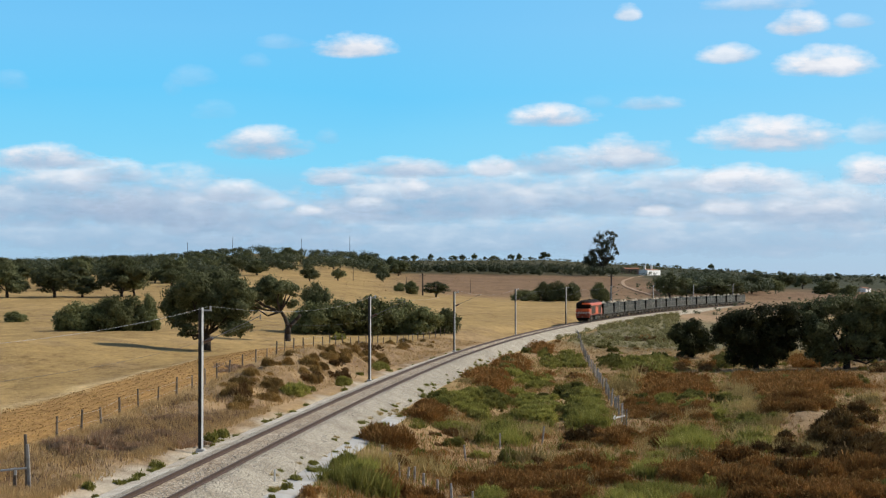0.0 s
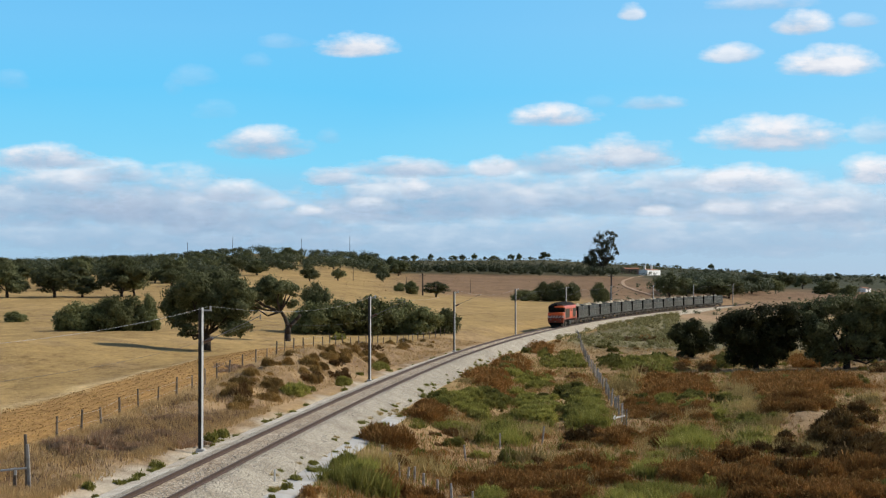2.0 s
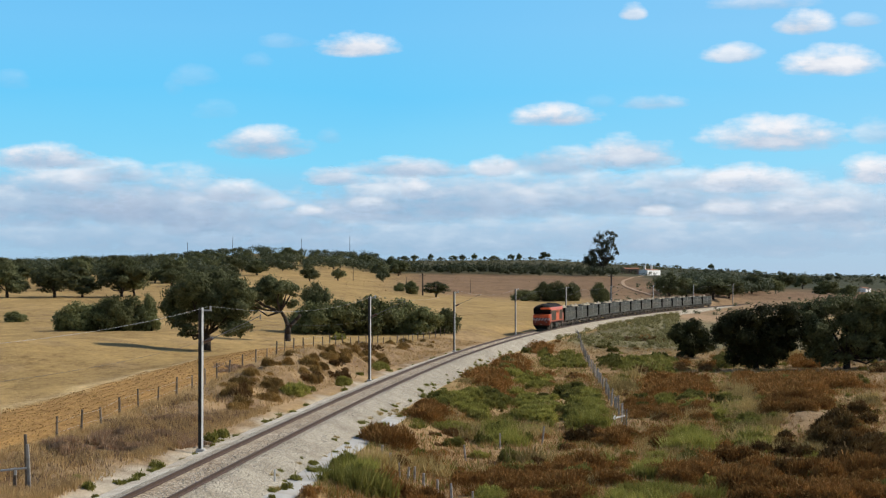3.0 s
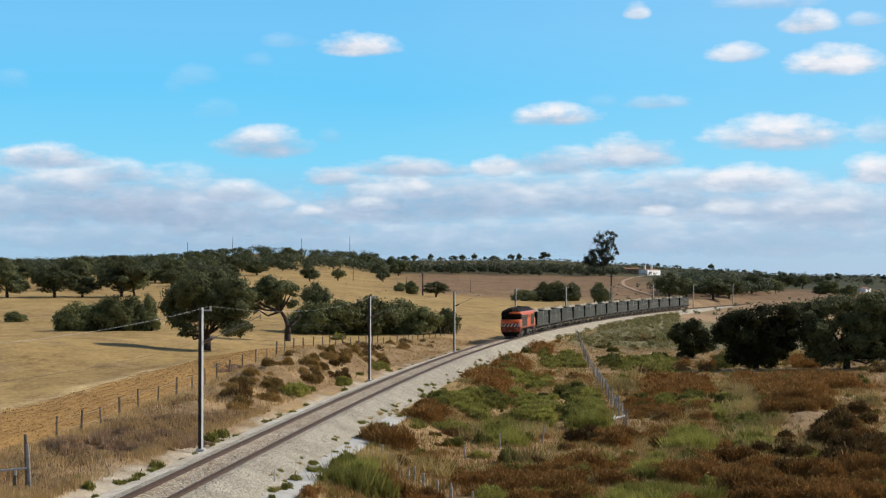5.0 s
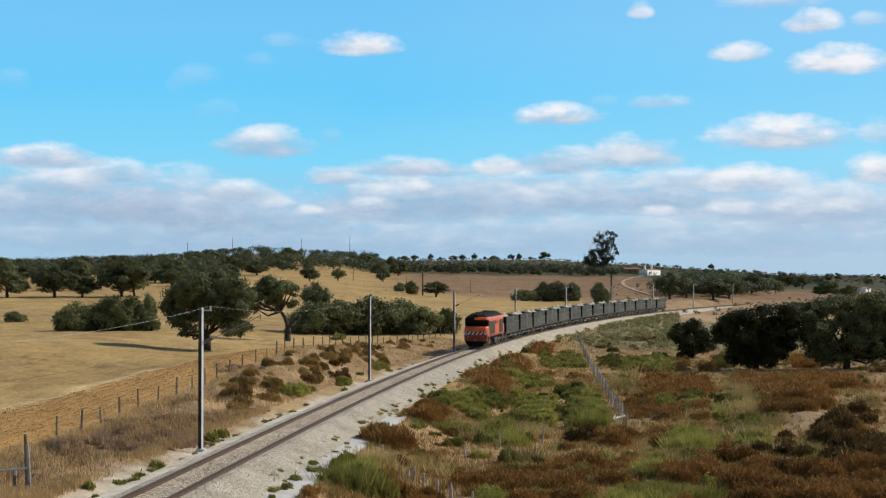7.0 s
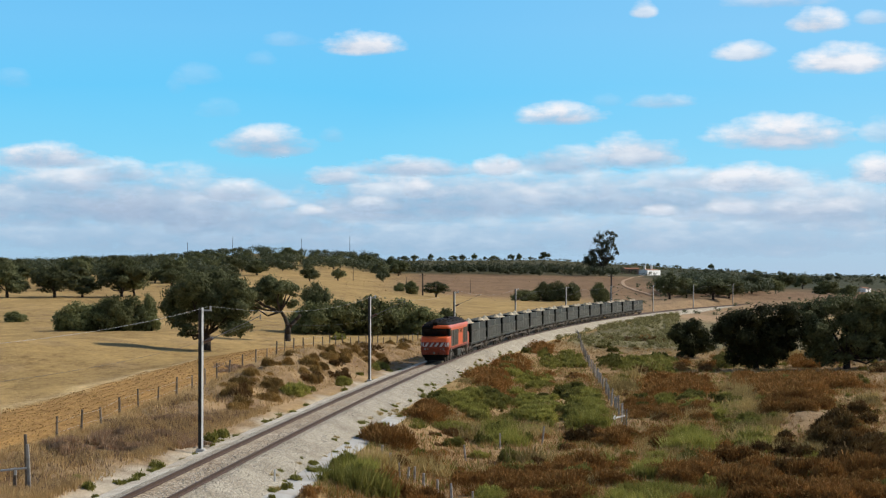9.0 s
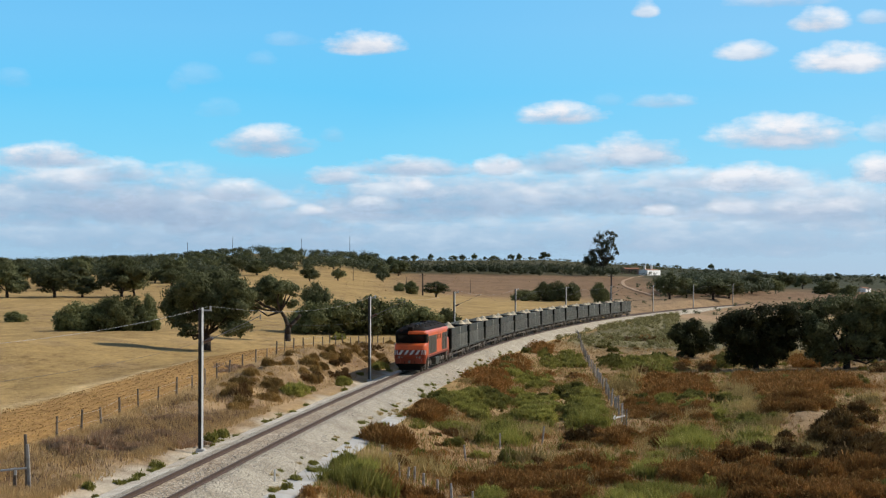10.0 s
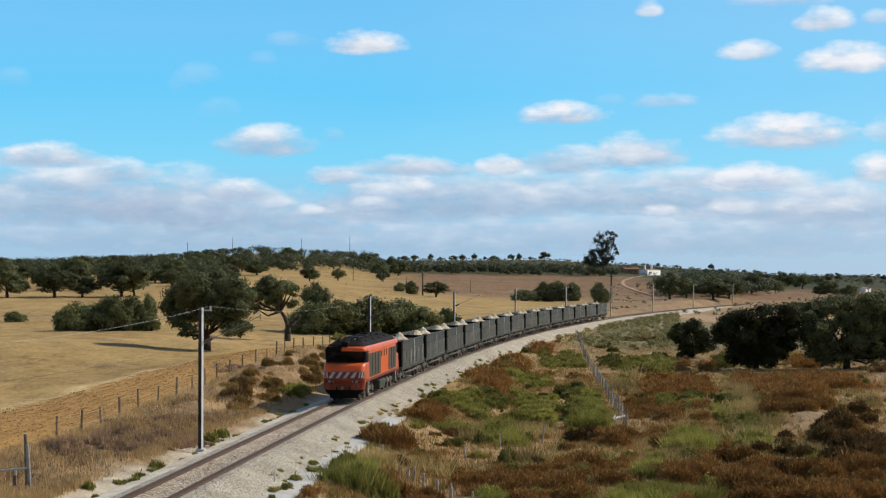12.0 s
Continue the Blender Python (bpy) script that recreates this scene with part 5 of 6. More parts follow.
drift("bush", 23.9, 258.4, 1.3, 1.1, 0.92)
drift("bush", 24.2, 251.1, 0.8, 1.1, 0.89)
drift("smallheath", 31.3, 279.4, 5.4, 2.1, 1.00)
drift("bush", 21.5, 222.1, 1.6, 10.6, 1.00)
drift("green", 24.1, 218.5, 1.8, 14.5, 1.00)
drift("green", 26.6, 217.0, 2.3, 20.0, 1.00)
drift("bush", 32.3, 270.6, 0.4, 1.1, 0.70)
drift("green", 16.5, 222.8, 2.3, 12.2, 1.00)
drift("smallheath", 14.6, 191.0, 0.7, 2.5, 1.00)
drift("bush", 11.9, 162.4, 1.6, 4.6, 1.00)
drift("green", 12.6, 148.9, 1.7, 16.6, 1.00)
drift("bush", 10.1, 138.4, 1.1, 6.9, 1.00)
drift("green", 13.3, 143.6, 1.4, 6.6, 1.00)
drift("rushes", 18.1, 176.1, 1.1, 13.4, 1.00)
drift("heath", 23.0, 172.4, 3.7, 13.9, 1.00)
drift("green", 19.6, 174.2, 0.6, 5.8, 1.00)
drift("bush", 17.7, 156.8, 0.6, 1.0, 0.91)
drift("heath", 15.8, 141.0, 1.0, 6.0, 1.00)
drift("green", 19.2, 150.1, 1.1, 5.4, 1.00)
drift("heath", 17.3, 136.5, 1.1, 5.8, 1.00)
drift("heath", 20.3, 140.6, 1.5, 8.4, 1.00)
drift("smallheath", 29.6, 216.8, 0.8, 13.0, 1.00)
drift("bush", 35.9, 223.5, 0.9, 14.5, 1.00)
drift("rushes", 40.3, 243.5, 0.8, 14.8, 1.00)
drift("rushes", 46.7, 235.9, 2.0, 10.6, 1.00)
drift("heath", 45.8, 222.6, 2.3, 9.9, 1.00)
drift("heath", 32.7, 173.4, 1.9, 19.4, 1.00)
drift("heath", 34.7, 167.8, 2.1, 20.0, 1.00)
drift("heath", 27.7, 139.8, 1.5, 9.5, 1.00)
drift("heath", 29.1, 136.8, 0.9, 8.0, 1.00)
drift("heath", 30.6, 175.9, 1.2, 13.6, 1.00)
drift("heath", 36.1, 162.8, 1.1, 7.5, 1.00)
drift("heath", 38.9, 169.0, 1.4, 12.0, 1.00)
drift("green", 27.2, 148.6, 0.6, 3.4, 1.00)
drift("rushes", 25.6, 151.8, 1.7, 20.0, 1.00)
drift("green", 21.6, 136.5, 0.8, 5.2, 1.00)
drift("green", 23.8, 128.0, 1.0, 0.5, 0.90)
drift("dark", 28.1, 125.1, 1.0, 0.9, 0.99)
drift("dark", 30.9, 130.0, 0.6, 0.2, 0.76)
drift("dark", 30.5, 125.8, 0.6, 0.2, 0.69)
drift("smallheath", 31.9, 134.4, 0.8, 1.6, 1.00)
drift("smallheath", 51.2, 205.0, 0.8, 7.0, 1.00)
drift("rushes", 31.0, 137.2, 0.8, 1.5, 1.00)
drift("rushes", 34.6, 140.9, 1.1, 3.1, 1.00)
drift("tallgreen", 10.2, 126.0, 1.0, 1.8, 1.00)
drift("dark", 9.4, 116.8, 0.7, 2.5, 1.00)
drift("heath", 11.3, 116.0, 1.4, 4.0, 1.00)
drift("tallgreen", 13.7, 124.4, 1.1, 2.1, 1.00)
drift("heath", 14.7, 117.1, 0.9, 5.4, 1.00)
drift("rushes", 13.1, 113.1, 0.4, 3.4, 1.00)
drift("tallgreen", 16.0, 112.9, 1.1, 3.9, 1.00)
drift("heath", 7.3, 94.9, 1.3, 4.6, 1.00)
drift("green", 9.0, 100.6, 1.3, 0.6, 0.97)
drift("tallgreen", 11.6, 96.2, 1.2, 3.2, 1.00)
drift("heath", 10.4, 99.5, 0.6, 1.2, 1.00)
drift("heath", 14.0, 97.8, 1.3, 5.2, 1.00)
drift("rushes", 14.4, 103.0, 0.8, 5.5, 1.00)
drift("tallgreen", 10.2, 85.2, 3.0, 2.0, 1.00)
drift("heath", 6.2, 85.8, 1.0, 1.8, 1.00)
drift("tallgreen", 6.7, 84.1, 0.5, 0.4, 0.81)
drift("rushes", 21.0, 118.2, 1.7, 10.0, 1.00)
drift("green", 19.1, 118.4, 0.5, 7.9, 1.00)
drift("green", 20.7, 116.0, 1.4, 7.8, 1.00)
drift("dark", 22.6, 115.4, 0.8, 0.4, 0.71)
drift("rushes", 22.1, 107.9, 1.3, 0.4, 0.88)
drift("dark", 24.6, 116.5, 0.8, 1.0, 0.92)
drift("dark", 27.1, 121.1, 1.1, 1.1, 1.00)
drift("dark", 25.2, 110.6, 1.3, 3.6, 1.00)
drift("dark", 26.9, 109.5, 0.9, 3.0, 1.00)
drift("rushes", 27.9, 116.2, 0.7, 3.0, 1.00)
drift("dark", 21.6, 105.0, 1.1, 0.2, 0.71)
drift("rushes", 18.7, 102.9, 0.9, 0.4, 0.70)
drift("heath", 17.0, 101.8, 1.1, 0.5, 0.93)
drift("heath", 16.3, 93.1, 1.8, 3.6, 1.00)
drift("dark", 19.1, 96.6, 0.6, 0.9, 1.00)
drift("rushes", 19.6, 96.9, 0.3, 1.1, 1.00)
drift("heath", 20.7, 96.6, 0.9, 3.4, 1.00)
drift("dark", 22.9, 100.9, 0.9, 2.4, 1.00)
drift("heath", 22.7, 95.9, 0.9, 2.6, 1.00)
drift("dark", 23.7, 95.1, 0.5, 2.4, 1.00)
drift("tallgreen", 15.9, 84.8, 1.7, 0.5, 0.93)
drift("heath", 15.8, 85.5, 2.6, 1.5, 1.00)
drift("heath", 19.8, 85.8, 2.1, 2.5, 1.00)
drift("tallgreen", 18.6, 84.0, 0.8, 0.2, 0.65)
drift("bush", 10.3, 229.2, 1.4, 7.8, 1.00)
drift("green", 4.4, 192.5, 1.1, 7.0, 1.00)
drift("heath", 12.9, 229.8, 1.5, 10.2, 1.00)
drift("green", 12.5, 211.5, 1.3, 8.2, 1.00)
drift("heath", 7.5, 192.2, 2.7, 8.5, 1.00)
drift("heath", 3.6, 165.8, 2.9, 9.8, 1.00)
drift("bush", 3.6, 179.9, 1.0, 1.6, 0.92)
drift("green", 9.1, 179.5, 2.6, 8.8, 1.00)
drift("bush", 5.2, 166.0, 0.9, 1.0, 0.96)
drift("bush", -0.2, 134.8, 1.0, 4.0, 1.00)
drift("green", 1.8, 138.0, 1.6, 7.5, 1.00)
drift("bush", 4.2, 147.1, 1.5, 4.9, 1.00)
drift("green", 7.5, 146.0, 2.0, 13.2, 1.00)
drift("green", 7.9, 141.1, 1.3, 10.6, 1.00)
drift("heath", -1.3, 122.6, 1.1, 4.6, 1.00)
drift("green", -2.9, 120.1, 0.9, 5.4, 1.00)
drift("bush", 2.1, 129.4, 0.8, 0.4, 0.83)
drift("heath", -3.4, 102.0, 1.8, 3.8, 1.00)
drift("green", -4.1, 101.5, 1.0, 5.2, 1.00)
drift("green", -1.7, 113.8, 0.7, 1.8, 1.00)
drift("bush", 0.8, 110.4, 0.6, 0.4, 0.85)
drift("tallgreen", 4.1, 120.4, 1.2, 7.6, 1.00)
drift("bush", 3.5, 116.9, 1.0, 3.4, 1.00)
drift("rushes", 6.2, 122.5, 0.8, 4.2, 1.00)
drift("green", -1.4, 99.1, 0.6, 2.1, 1.00)
drift("bush", 3.6, 102.9, 0.9, 0.4, 0.86)
drift("rushes", 1.2, 118.5, 1.8, 5.5, 1.00)
drift("rushes", -1.4, 95.0, 1.2, 0.5, 0.97)
drift("rushes", 5.4, 102.8, 1.0, 2.0, 1.00)
drift("heath", 1.1, 95.6, 0.8, 1.1, 1.00)
drift("heath", 3.9, 93.9, 2.2, 2.9, 1.00)
drift("heath", -2.0, 84.4, 1.3, 3.1, 1.00)
drift("dark", 0.0, 85.8, 0.5, 1.8, 1.00)
drift("tallgreen", 2.5, 84.0, 0.8, 0.5, 0.86)
drift("heath", 4.4, 85.5, 1.2, 3.0, 1.00)
drift("smallheath", -2.3, 93.9, 0.4, 0.1, 0.86)
drift("smallheath", -0.6, 96.9, 0.4, 0.4, 0.79)
drift("tallgreen", -4.1, 81.0, 1.4, 1.2, 1.00)
drift("heath", -5.8, 74.4, 1.4, 1.4, 1.00)
drift("rushes", -3.9, 89.6, 1.5, 1.4, 1.00)
drift("smallheath", 24.4, 206.4, 2.0, 8.9, 1.00)
drift("bush", 17.6, 134.0, 0.4, 3.0, 1.00)
drift("smallheath", 31.3, 208.0, 0.9, 9.0, 1.00)
drift("heath", 33.0, 166.4, 3.4, 16.9, 1.20)
drift("heath", 27.7, 139.4, 1.7, 9.9, 1.20)
drift("heath", 37.0, 166.5, 1.6, 9.0, 1.20)
drift("bush", 23.0, 141.6, 0.7, 9.4, 1.20)
drift("bush", 21.9, 125.9, 0.9, 6.9, 1.20)
drift("green", 19.6, 110.9, 1.4, 2.6, 1.20)
drift("bush", 21.5, 152.2, 1.0, 3.0, 1.20)
drift("green", 18.1, 121.4, 0.6, 2.4, 1.20)
drift("tallgreen", 12.9, 105.9, 0.4, 3.1, 1.20)
drift("dark", 20.1, 99.2, 0.5, 1.0, 0.91)
drift("dark", 15.8, 94.9, 0.7, 0.4, 0.70)
drift("heath", 9.0, 91.2, 0.9, 1.0, 1.20)
drift("heath", 7.3, 101.5, 0.8, 2.8, 1.20)
drift("tallgreen", 14.5, 143.1, 0.6, 6.4, 1.20)
drift("green", 26.6, 214.5, 1.2, 10.8, 1.20)
drift("tallgreen", 13.9, 102.8, 0.4, 1.2, 0.99)
drift("heath", 13.1, 92.5, 1.2, 1.8, 1.20)
drift("heath", 15.9, 86.9, 1.4, 1.1, 1.20)
drift("heath", -1.1, 84.2, 1.2, 1.0, 1.20)
drift("heath", 4.3, 95.0, 1.9, 0.5, 0.91)
patch("tallgreen", -4.4, 86.0, 1.0, 1.4, 6, 0.66)
patch("green", -4.3, 86.0, 1.2, 1.4, 4, 0.75)
patch("heath", -6.3, 80.0, 1.0, 1.6, 7, 0.9)
patch("heath", -5.9, 76.0, 0.9, 1.4, 5, 0.8)
patch("heath", -2.2, 83.6, 1.4, 1.6, 7, 0.85)
patch("heath", 3.9, 88.5, 3.0, 4.0, 16, 0.9)
patch("heath", -4.2, 101.0, 1.4, 3.0, 5, 0.9)
patch("green", -7.3, 84.0, 0.5, 1.2, 3, 0.6)
patch("dark", 27.5, 103.5, 2.6, 6.0, 10, 0.9)
patch("heath", 22.6, 95.5, 3.6, 4.5, 12)
patch("dark", 21.0, 108.0, 1.6, 3.0, 5, 0.7)
patch("heath", 27.2, 112.0, 2.0, 4.0, 5, 0.8)
patch("tallgreen", -7.1, 77.6, 0.3, 0.8, 3, 0.45)
patch("smallheath", -14.3, 121.5, 0.9, 3.0, 4)
patch("smallheath", -10.3, 142.5, 1.0, 2.5, 4)
patch("smallheath", -9.3, 152.5, 1.2, 3.5, 5)
patch("smallheath", -7.6, 186.0, 1.2, 6.0, 5)
patch("green", -11.3, 132.0, 0.7, 1.5, 3, 0.8)
patch("green", -8.3, 147.0, 0.5, 1.5, 3, 0.6)
patch("green", -6.3, 170.0, 0.6, 3.0, 4, 0.6)
patch("dull", -12.4, 150.5, 1.4, 5.0, 10)
patch("dull", -11.3, 152.0, 0.9, 2.8, 6)
patch("dull", -13.6, 138.2, 0.8, 3.1, 4)
patch("dull", -14.5, 130.2, 0.9, 2.4, 6)
patch("dull", -14.7, 122.8, 0.8, 4.6, 8)
patch("dull", -12.8, 128.0, 0.8, 1.1, 4)
patch("dull", -13.0, 124.2, 1.2, 2.8, 6)
patch("dull", -11.1, 144.0, 1.0, 2.9, 6)
patch("dull", -10.3, 160.2, 1.3, 8.8, 15)
patch("dull", -9.6, 170.5, 1.2, 30.2, 11)
patch("dull", -7.7, 176.8, 2.3, 5.2, 10)
patch("dull", -5.7, 209.0, 1.2, 22.6, 8)
patch("dull", -3.2, 224.2, 2.9, 10.1, 6)
patch("dull", -13.7, 116.0, 0.9, 2.4, 6)
patch("drybrush", -16.1, 93.2, 2.7, 5.0, 26)
patch("drybrush", -15.5, 103.0, 0.8, 2.0, 3)
patch("drybrush", -19.0, 102.2, 0.7, 2.2, 2)
patch("drybrush", -17.8, 86.5, 1.7, 5.5, 10)
patch("drybrush", -16.6, 137.0, 0.9, 5.0, 3)
patch("green", -11.3, 128.0, 0.6, 2.2, 2)
patch("green", -15.8, 76.0, 0.1, 1.0, 1, 0.44)
patch("green", -14.8, 73.2, 0.1, 1.0, 1, 0.44)
patch("green", -14.0, 76.2, 0.1, 1.0, 1, 0.44)
patch("green", -13.8, 79.8, 0.2, 1.0, 1, 0.44)
patch("green", -13.4, 83.0, 0.2, 1.0, 1, 0.44)
patch("green", -12.7, 94.8, 0.2, 1.0, 1, 0.44)
patch("green", -12.4, 98.0, 0.2, 1.0, 1, 0.44)
patch("green", -11.1, 109.5, 0.2, 1.0, 1, 0.44)
patch("green", -10.4, 134.2, 0.3, 1.1, 1, 0.44)
patch("green", -8.5, 143.0, 0.3, 1.5, 1, 0.44)
patch("green", -7.4, 158.0, 0.3, 1.8, 1, 0.44)
patch("green", -6.5, 168.2, 0.3, 2.0, 1, 0.44)
patch("green", -5.2, 171.8, 0.3, 2.4, 1, 0.44)
patch("green", -14.3, 241.0, 1.1, 6.5, 3)
# odd plants scattered through the scrub, one by one
for k in range(420):
    oy = 84 + 190 * scrub_rng.random() ** 1.5
    ox = float(np.interp(oy, T_Y, T_X)) + 5.5 + (0.27 * oy - float(np.interp(oy, T_Y, T_X)) - 5.5) * scrub_rng.random()
    if beside(ox, oy) > 5.2 and clear_of(ox, oy) and math.hypot((ox - 27.0) / 2.6, (oy - 131.0) / 7.0) > 1.0:
        plant(("green", "smallheath", "tallgreen", "rushes", "bush", "heath", "smallheath", "green")[k % 8], ox, oy, 0.25 + 0.40 * scrub_rng.random() ** 1.5, 0.9 + 0.7 * scrub_rng.random())
# weeds rooted along both edges of the ballast
weed_rng = np.random.default_rng(77)
for k in range(150):
    s_at = 36 + 150 * weed_rng.random() ** 1.2
    side = (3.0 + 0.55 * weed_rng.normal()) if k % 5 else (-3.5 + 0.25 * weed_rng.normal())
    side = max(2.3, min(4.3, side)) if side > 0 else side
    wx, wy, _ = track(s_at, side)
    wz = float(np.interp(side, [-4.0, -3.45, -2.6, 1.25, 2.1, 2.9, 3.3, 4.4], [-0.85, -0.72, -0.60, -0.24, -0.61, -0.98, -1.0, -1.12]))
    k0 = 0.14 + 0.22 * weed_rng.random() ** 2
    plant_young(("green", "tallgreen", "rushes", "tallgreen")[k % 4], wx, wy, wz - 0.03, k0, 0.8 + 0.7 * weed_rng.random(), 1.17 * k)
grow_young()


def grass(name, label, count, seed, d0, d1, y0, y1, h, w, per, material, bias=1.0):
    rng = np.random.default_rng(seed)
    y = y0 + (y1 - y0) * rng.random(count) ** bias
    d = d0 + (d1 - d0) * rng.random(count)
    x = np.interp(y, T_Y, T_X) + d
    keep = (np.abs(x / y) < 0.27) & (np.sin(x * 0.37 + 1.0) * np.sin(y * 0.21) + 0.5 * np.sin(x * 0.9 - y * 0.4) + 0.8 * rng.normal(size=count) > -0.3)
    x, y = x[keep], y[keep]
    pts = np.stack([x, y, ground_z(x, y)], 1)
    v, f = blades(rng, pts, per, h, w)
    tagged(new(name, mesh(name, v, f, material)), label, "grass", kind="stuff")


grass("verge_grass", "dry straw grass on the verge", 10000, 1, -11.5, -4.7, 66, 116, 0.32, 0.020, 6, VERGE, 1.2)
grass("withered_weeds", "grey-mauve withered weeds on the verge", 5000, 6, -10.5, -5.2, 70, 118, 0.27, 0.020, 6, MAUVE, 1.0)
grass("bank_grass", "thin dry grass on the cut bank", 6500, 2, -11.5, -4.9, 112, 250, 0.28, 0.020, 5, VERGE, 1.4)
grass("rough_grass", "dry grass among the scrub", 42000, 3, 4.3, 48, 66, 260, 0.30, 0.022, 6, VERGE, 1.5)
grass("heath_sprigs", "rusty dried heath sprigs between the shrubs", 15000, 8, 5.2, 46, 76, 200, 0.38, 0.020, 7, HEATH, 1.5)
grass("green_herbage", "low green weeds among the scrub", 14000, 4, 4.2, 40, 76, 230, 0.30, 0.026, 6, RUSH, 1.5)


# ---- fences ----
def fence(label, spots, h, wires, wood=None):
    """Rough posts with thin wire; spots are (x, y)."""
    fn = thing("wire_fence", label, "fence")
    rng = np.random.default_rng(len(spots))
    tops = []
    for x, y in spots:
        z = float(ground_z(x, y))
        hh = h * (0.85 + 0.3 * rng.random())
        lx, ly = rng.normal() * 0.05, rng.normal() * 0.05
        bm = bmesh.new()
        r = 0.05 + 0.025 * rng.random()
        tube(bm, (x, y, z - 0.3), (x + lx, y + ly, z + hh), r * 1.1, r * 0.9, 7)
        part("post", bm, wood or WOOD, fn)
        tops.append((x, y, z))
    for k in range(wires):
        zz = h * (0.35 + 0.5 * k / max(1, wires - 1))
        verts, faces = [], []
        for x, y, z in tops:
            verts += [(x, y, z + zz + 0.003), (x - 0.003, y, z + zz - 0.002), (x + 0.003, y, z + zz - 0.002)]
        for i in range(len(tops) - 1):
            for q in range(3):
                faces.append((i * 3 + q, i * 3 + (q + 1) % 3, i * 3 + 3 + (q + 1) % 3, i * 3 + 3 + q))
        part("fence_wire", mesh("fence_wire", verts, faces, STEEL), None, fn)
    return fn


def along(s0, s1, step, d):
    out = []
    s = s0
    while s < s1:
        x, y, a = track(s, d + 0.15 * math.sin(s * 1.7))
        out.append((x, y))
        s += step
    return out


fence("weathered wooden post and wire fence along the field edge", along(56, 232, 4.3, -11.4), 1.1, 2)
fence("weathered wooden post and wire fence crossing the scrub", [(13.3 + 0.0537 * (y - 127.7) + 0.1 * math.sin(y), y) for y in np.arange(127.7, 282, 2.7)], 1.25, 2, GREYWOOD)
fence("old leaning grey posts among brown heath", [(-3.2, 92.0), (-2.7, 90.6), (-2.2, 89.6), (-1.85, 89.0), (-1.5, 89.4), (-0.98, 88.2), (-0.25, 85.6), (0.44, 83.8), (1.4, 81.0)], 0.85, 1, GREYWOOD)
fence("single grey posts of an old fence in dry grass", [(1.37, 103.5), (3.62, 110.7), (6.38, 113.2)], 1.1, 0, GREYWOOD)

# tall end post with a rail and a reflector post at the field corner
gate = thing("field_gate_post", "pair of tall grey wooden posts with a pale horizontal rail", "post", at=pose(-17.4, 73.6, float(ground_z(-17.4, 73.6))))
part("post", tube(bmesh.new(), (-0.08, 0.1, -0.4), (-0.20, 0.1, 2.45), 0.09, 0.07, 8), WOOD, gate)
part("post", tube(bmesh.new(), (0.06, -0.1, -0.4), (-0.06, -0.1, 2.05), 0.09, 0.07, 8), GREYWOOD, gate)
part("rail", tube(bmesh.new(), (-3.0, 0.4, 0.72), (0, 0, 1.05), 0.045, 0.045, 8), STEEL, gate, "pale metal rail")
refl = thing("reflector_post", "short dark post with a white reflector", "post", at=pose(-18.1, 74.0, float(ground_z(-18.1, 74.0))))
part("post", boxes((-0.07, 0.07, -0.05, 0.05, -0.3, 0.95), bevel=0.01), WOOD, refl)
part("reflector", boxes((-0.02, 0.09, -0.08, -0.05, 0.62, 0.86), bevel=0.01), WHITE, refl, "white reflector plate")

sign = thing("white_arrow_marker", "white arrow board fixed between short fence posts", "marker", at=pose(12.9, 127.4, float(ground_z(12.9, 127.4)), 0, 0, 48))
part("post", tube(bmesh.new(), (-0.9, 0, -0.3), (-0.9, 0, 0.95), 0.04, 0.04, 7), WOOD, sign)
part("post", tube(bmesh.new(), (0.5, 0, -0.3), (0.5, 0, 1.2), 0.05, 0.045, 7), WOOD, sign)
part("arrow_board", prism([(-1.0, 0.66), (-0.75, 0.50), (-0.55, 0.58), (0.5, 0.68), (0.5, 0.80), (-0.55, 0.72), (-0.75, 0.84)], "y", -0.08, -0.05), WHITE, sign, "white painted arrow board")

post = thing("white_marker_post", "small white marker post beside the ballast", "post", at=pose(-7.5, 78.0, -0.9))
part("stake", boxes((-0.04, 0.04, -0.04, 0.04, -0.3, 0.6), bevel=0.01), WHITE, post)


# ---- far poles and masts ----
def utility_pole(x, y, h, r, label, arms=True):
    up = thing("utility_pole", label, "pole", "far poles", at=pose(x, y, float(ground_z(x, y))))
    part("shaft", tube(bmesh.new(), (0, 0, -0.5), (0, 0, h), r, r * 0.7, 8), POLEWOOD, up)
    if arms:
        part("crossarm", boxes((-0.9, 0.9, -0.06, 0.06, h - 0.6, h - 0.45)), POLEWOOD, up)
        for sx in (-0.8, 0.0, 0.8):
            part("insulator", tube(bmesh.new(), (sx, 0, h - 0.45), (sx, 0, h - 0.2), 0.06, 0.05, 6), WHITE, up)


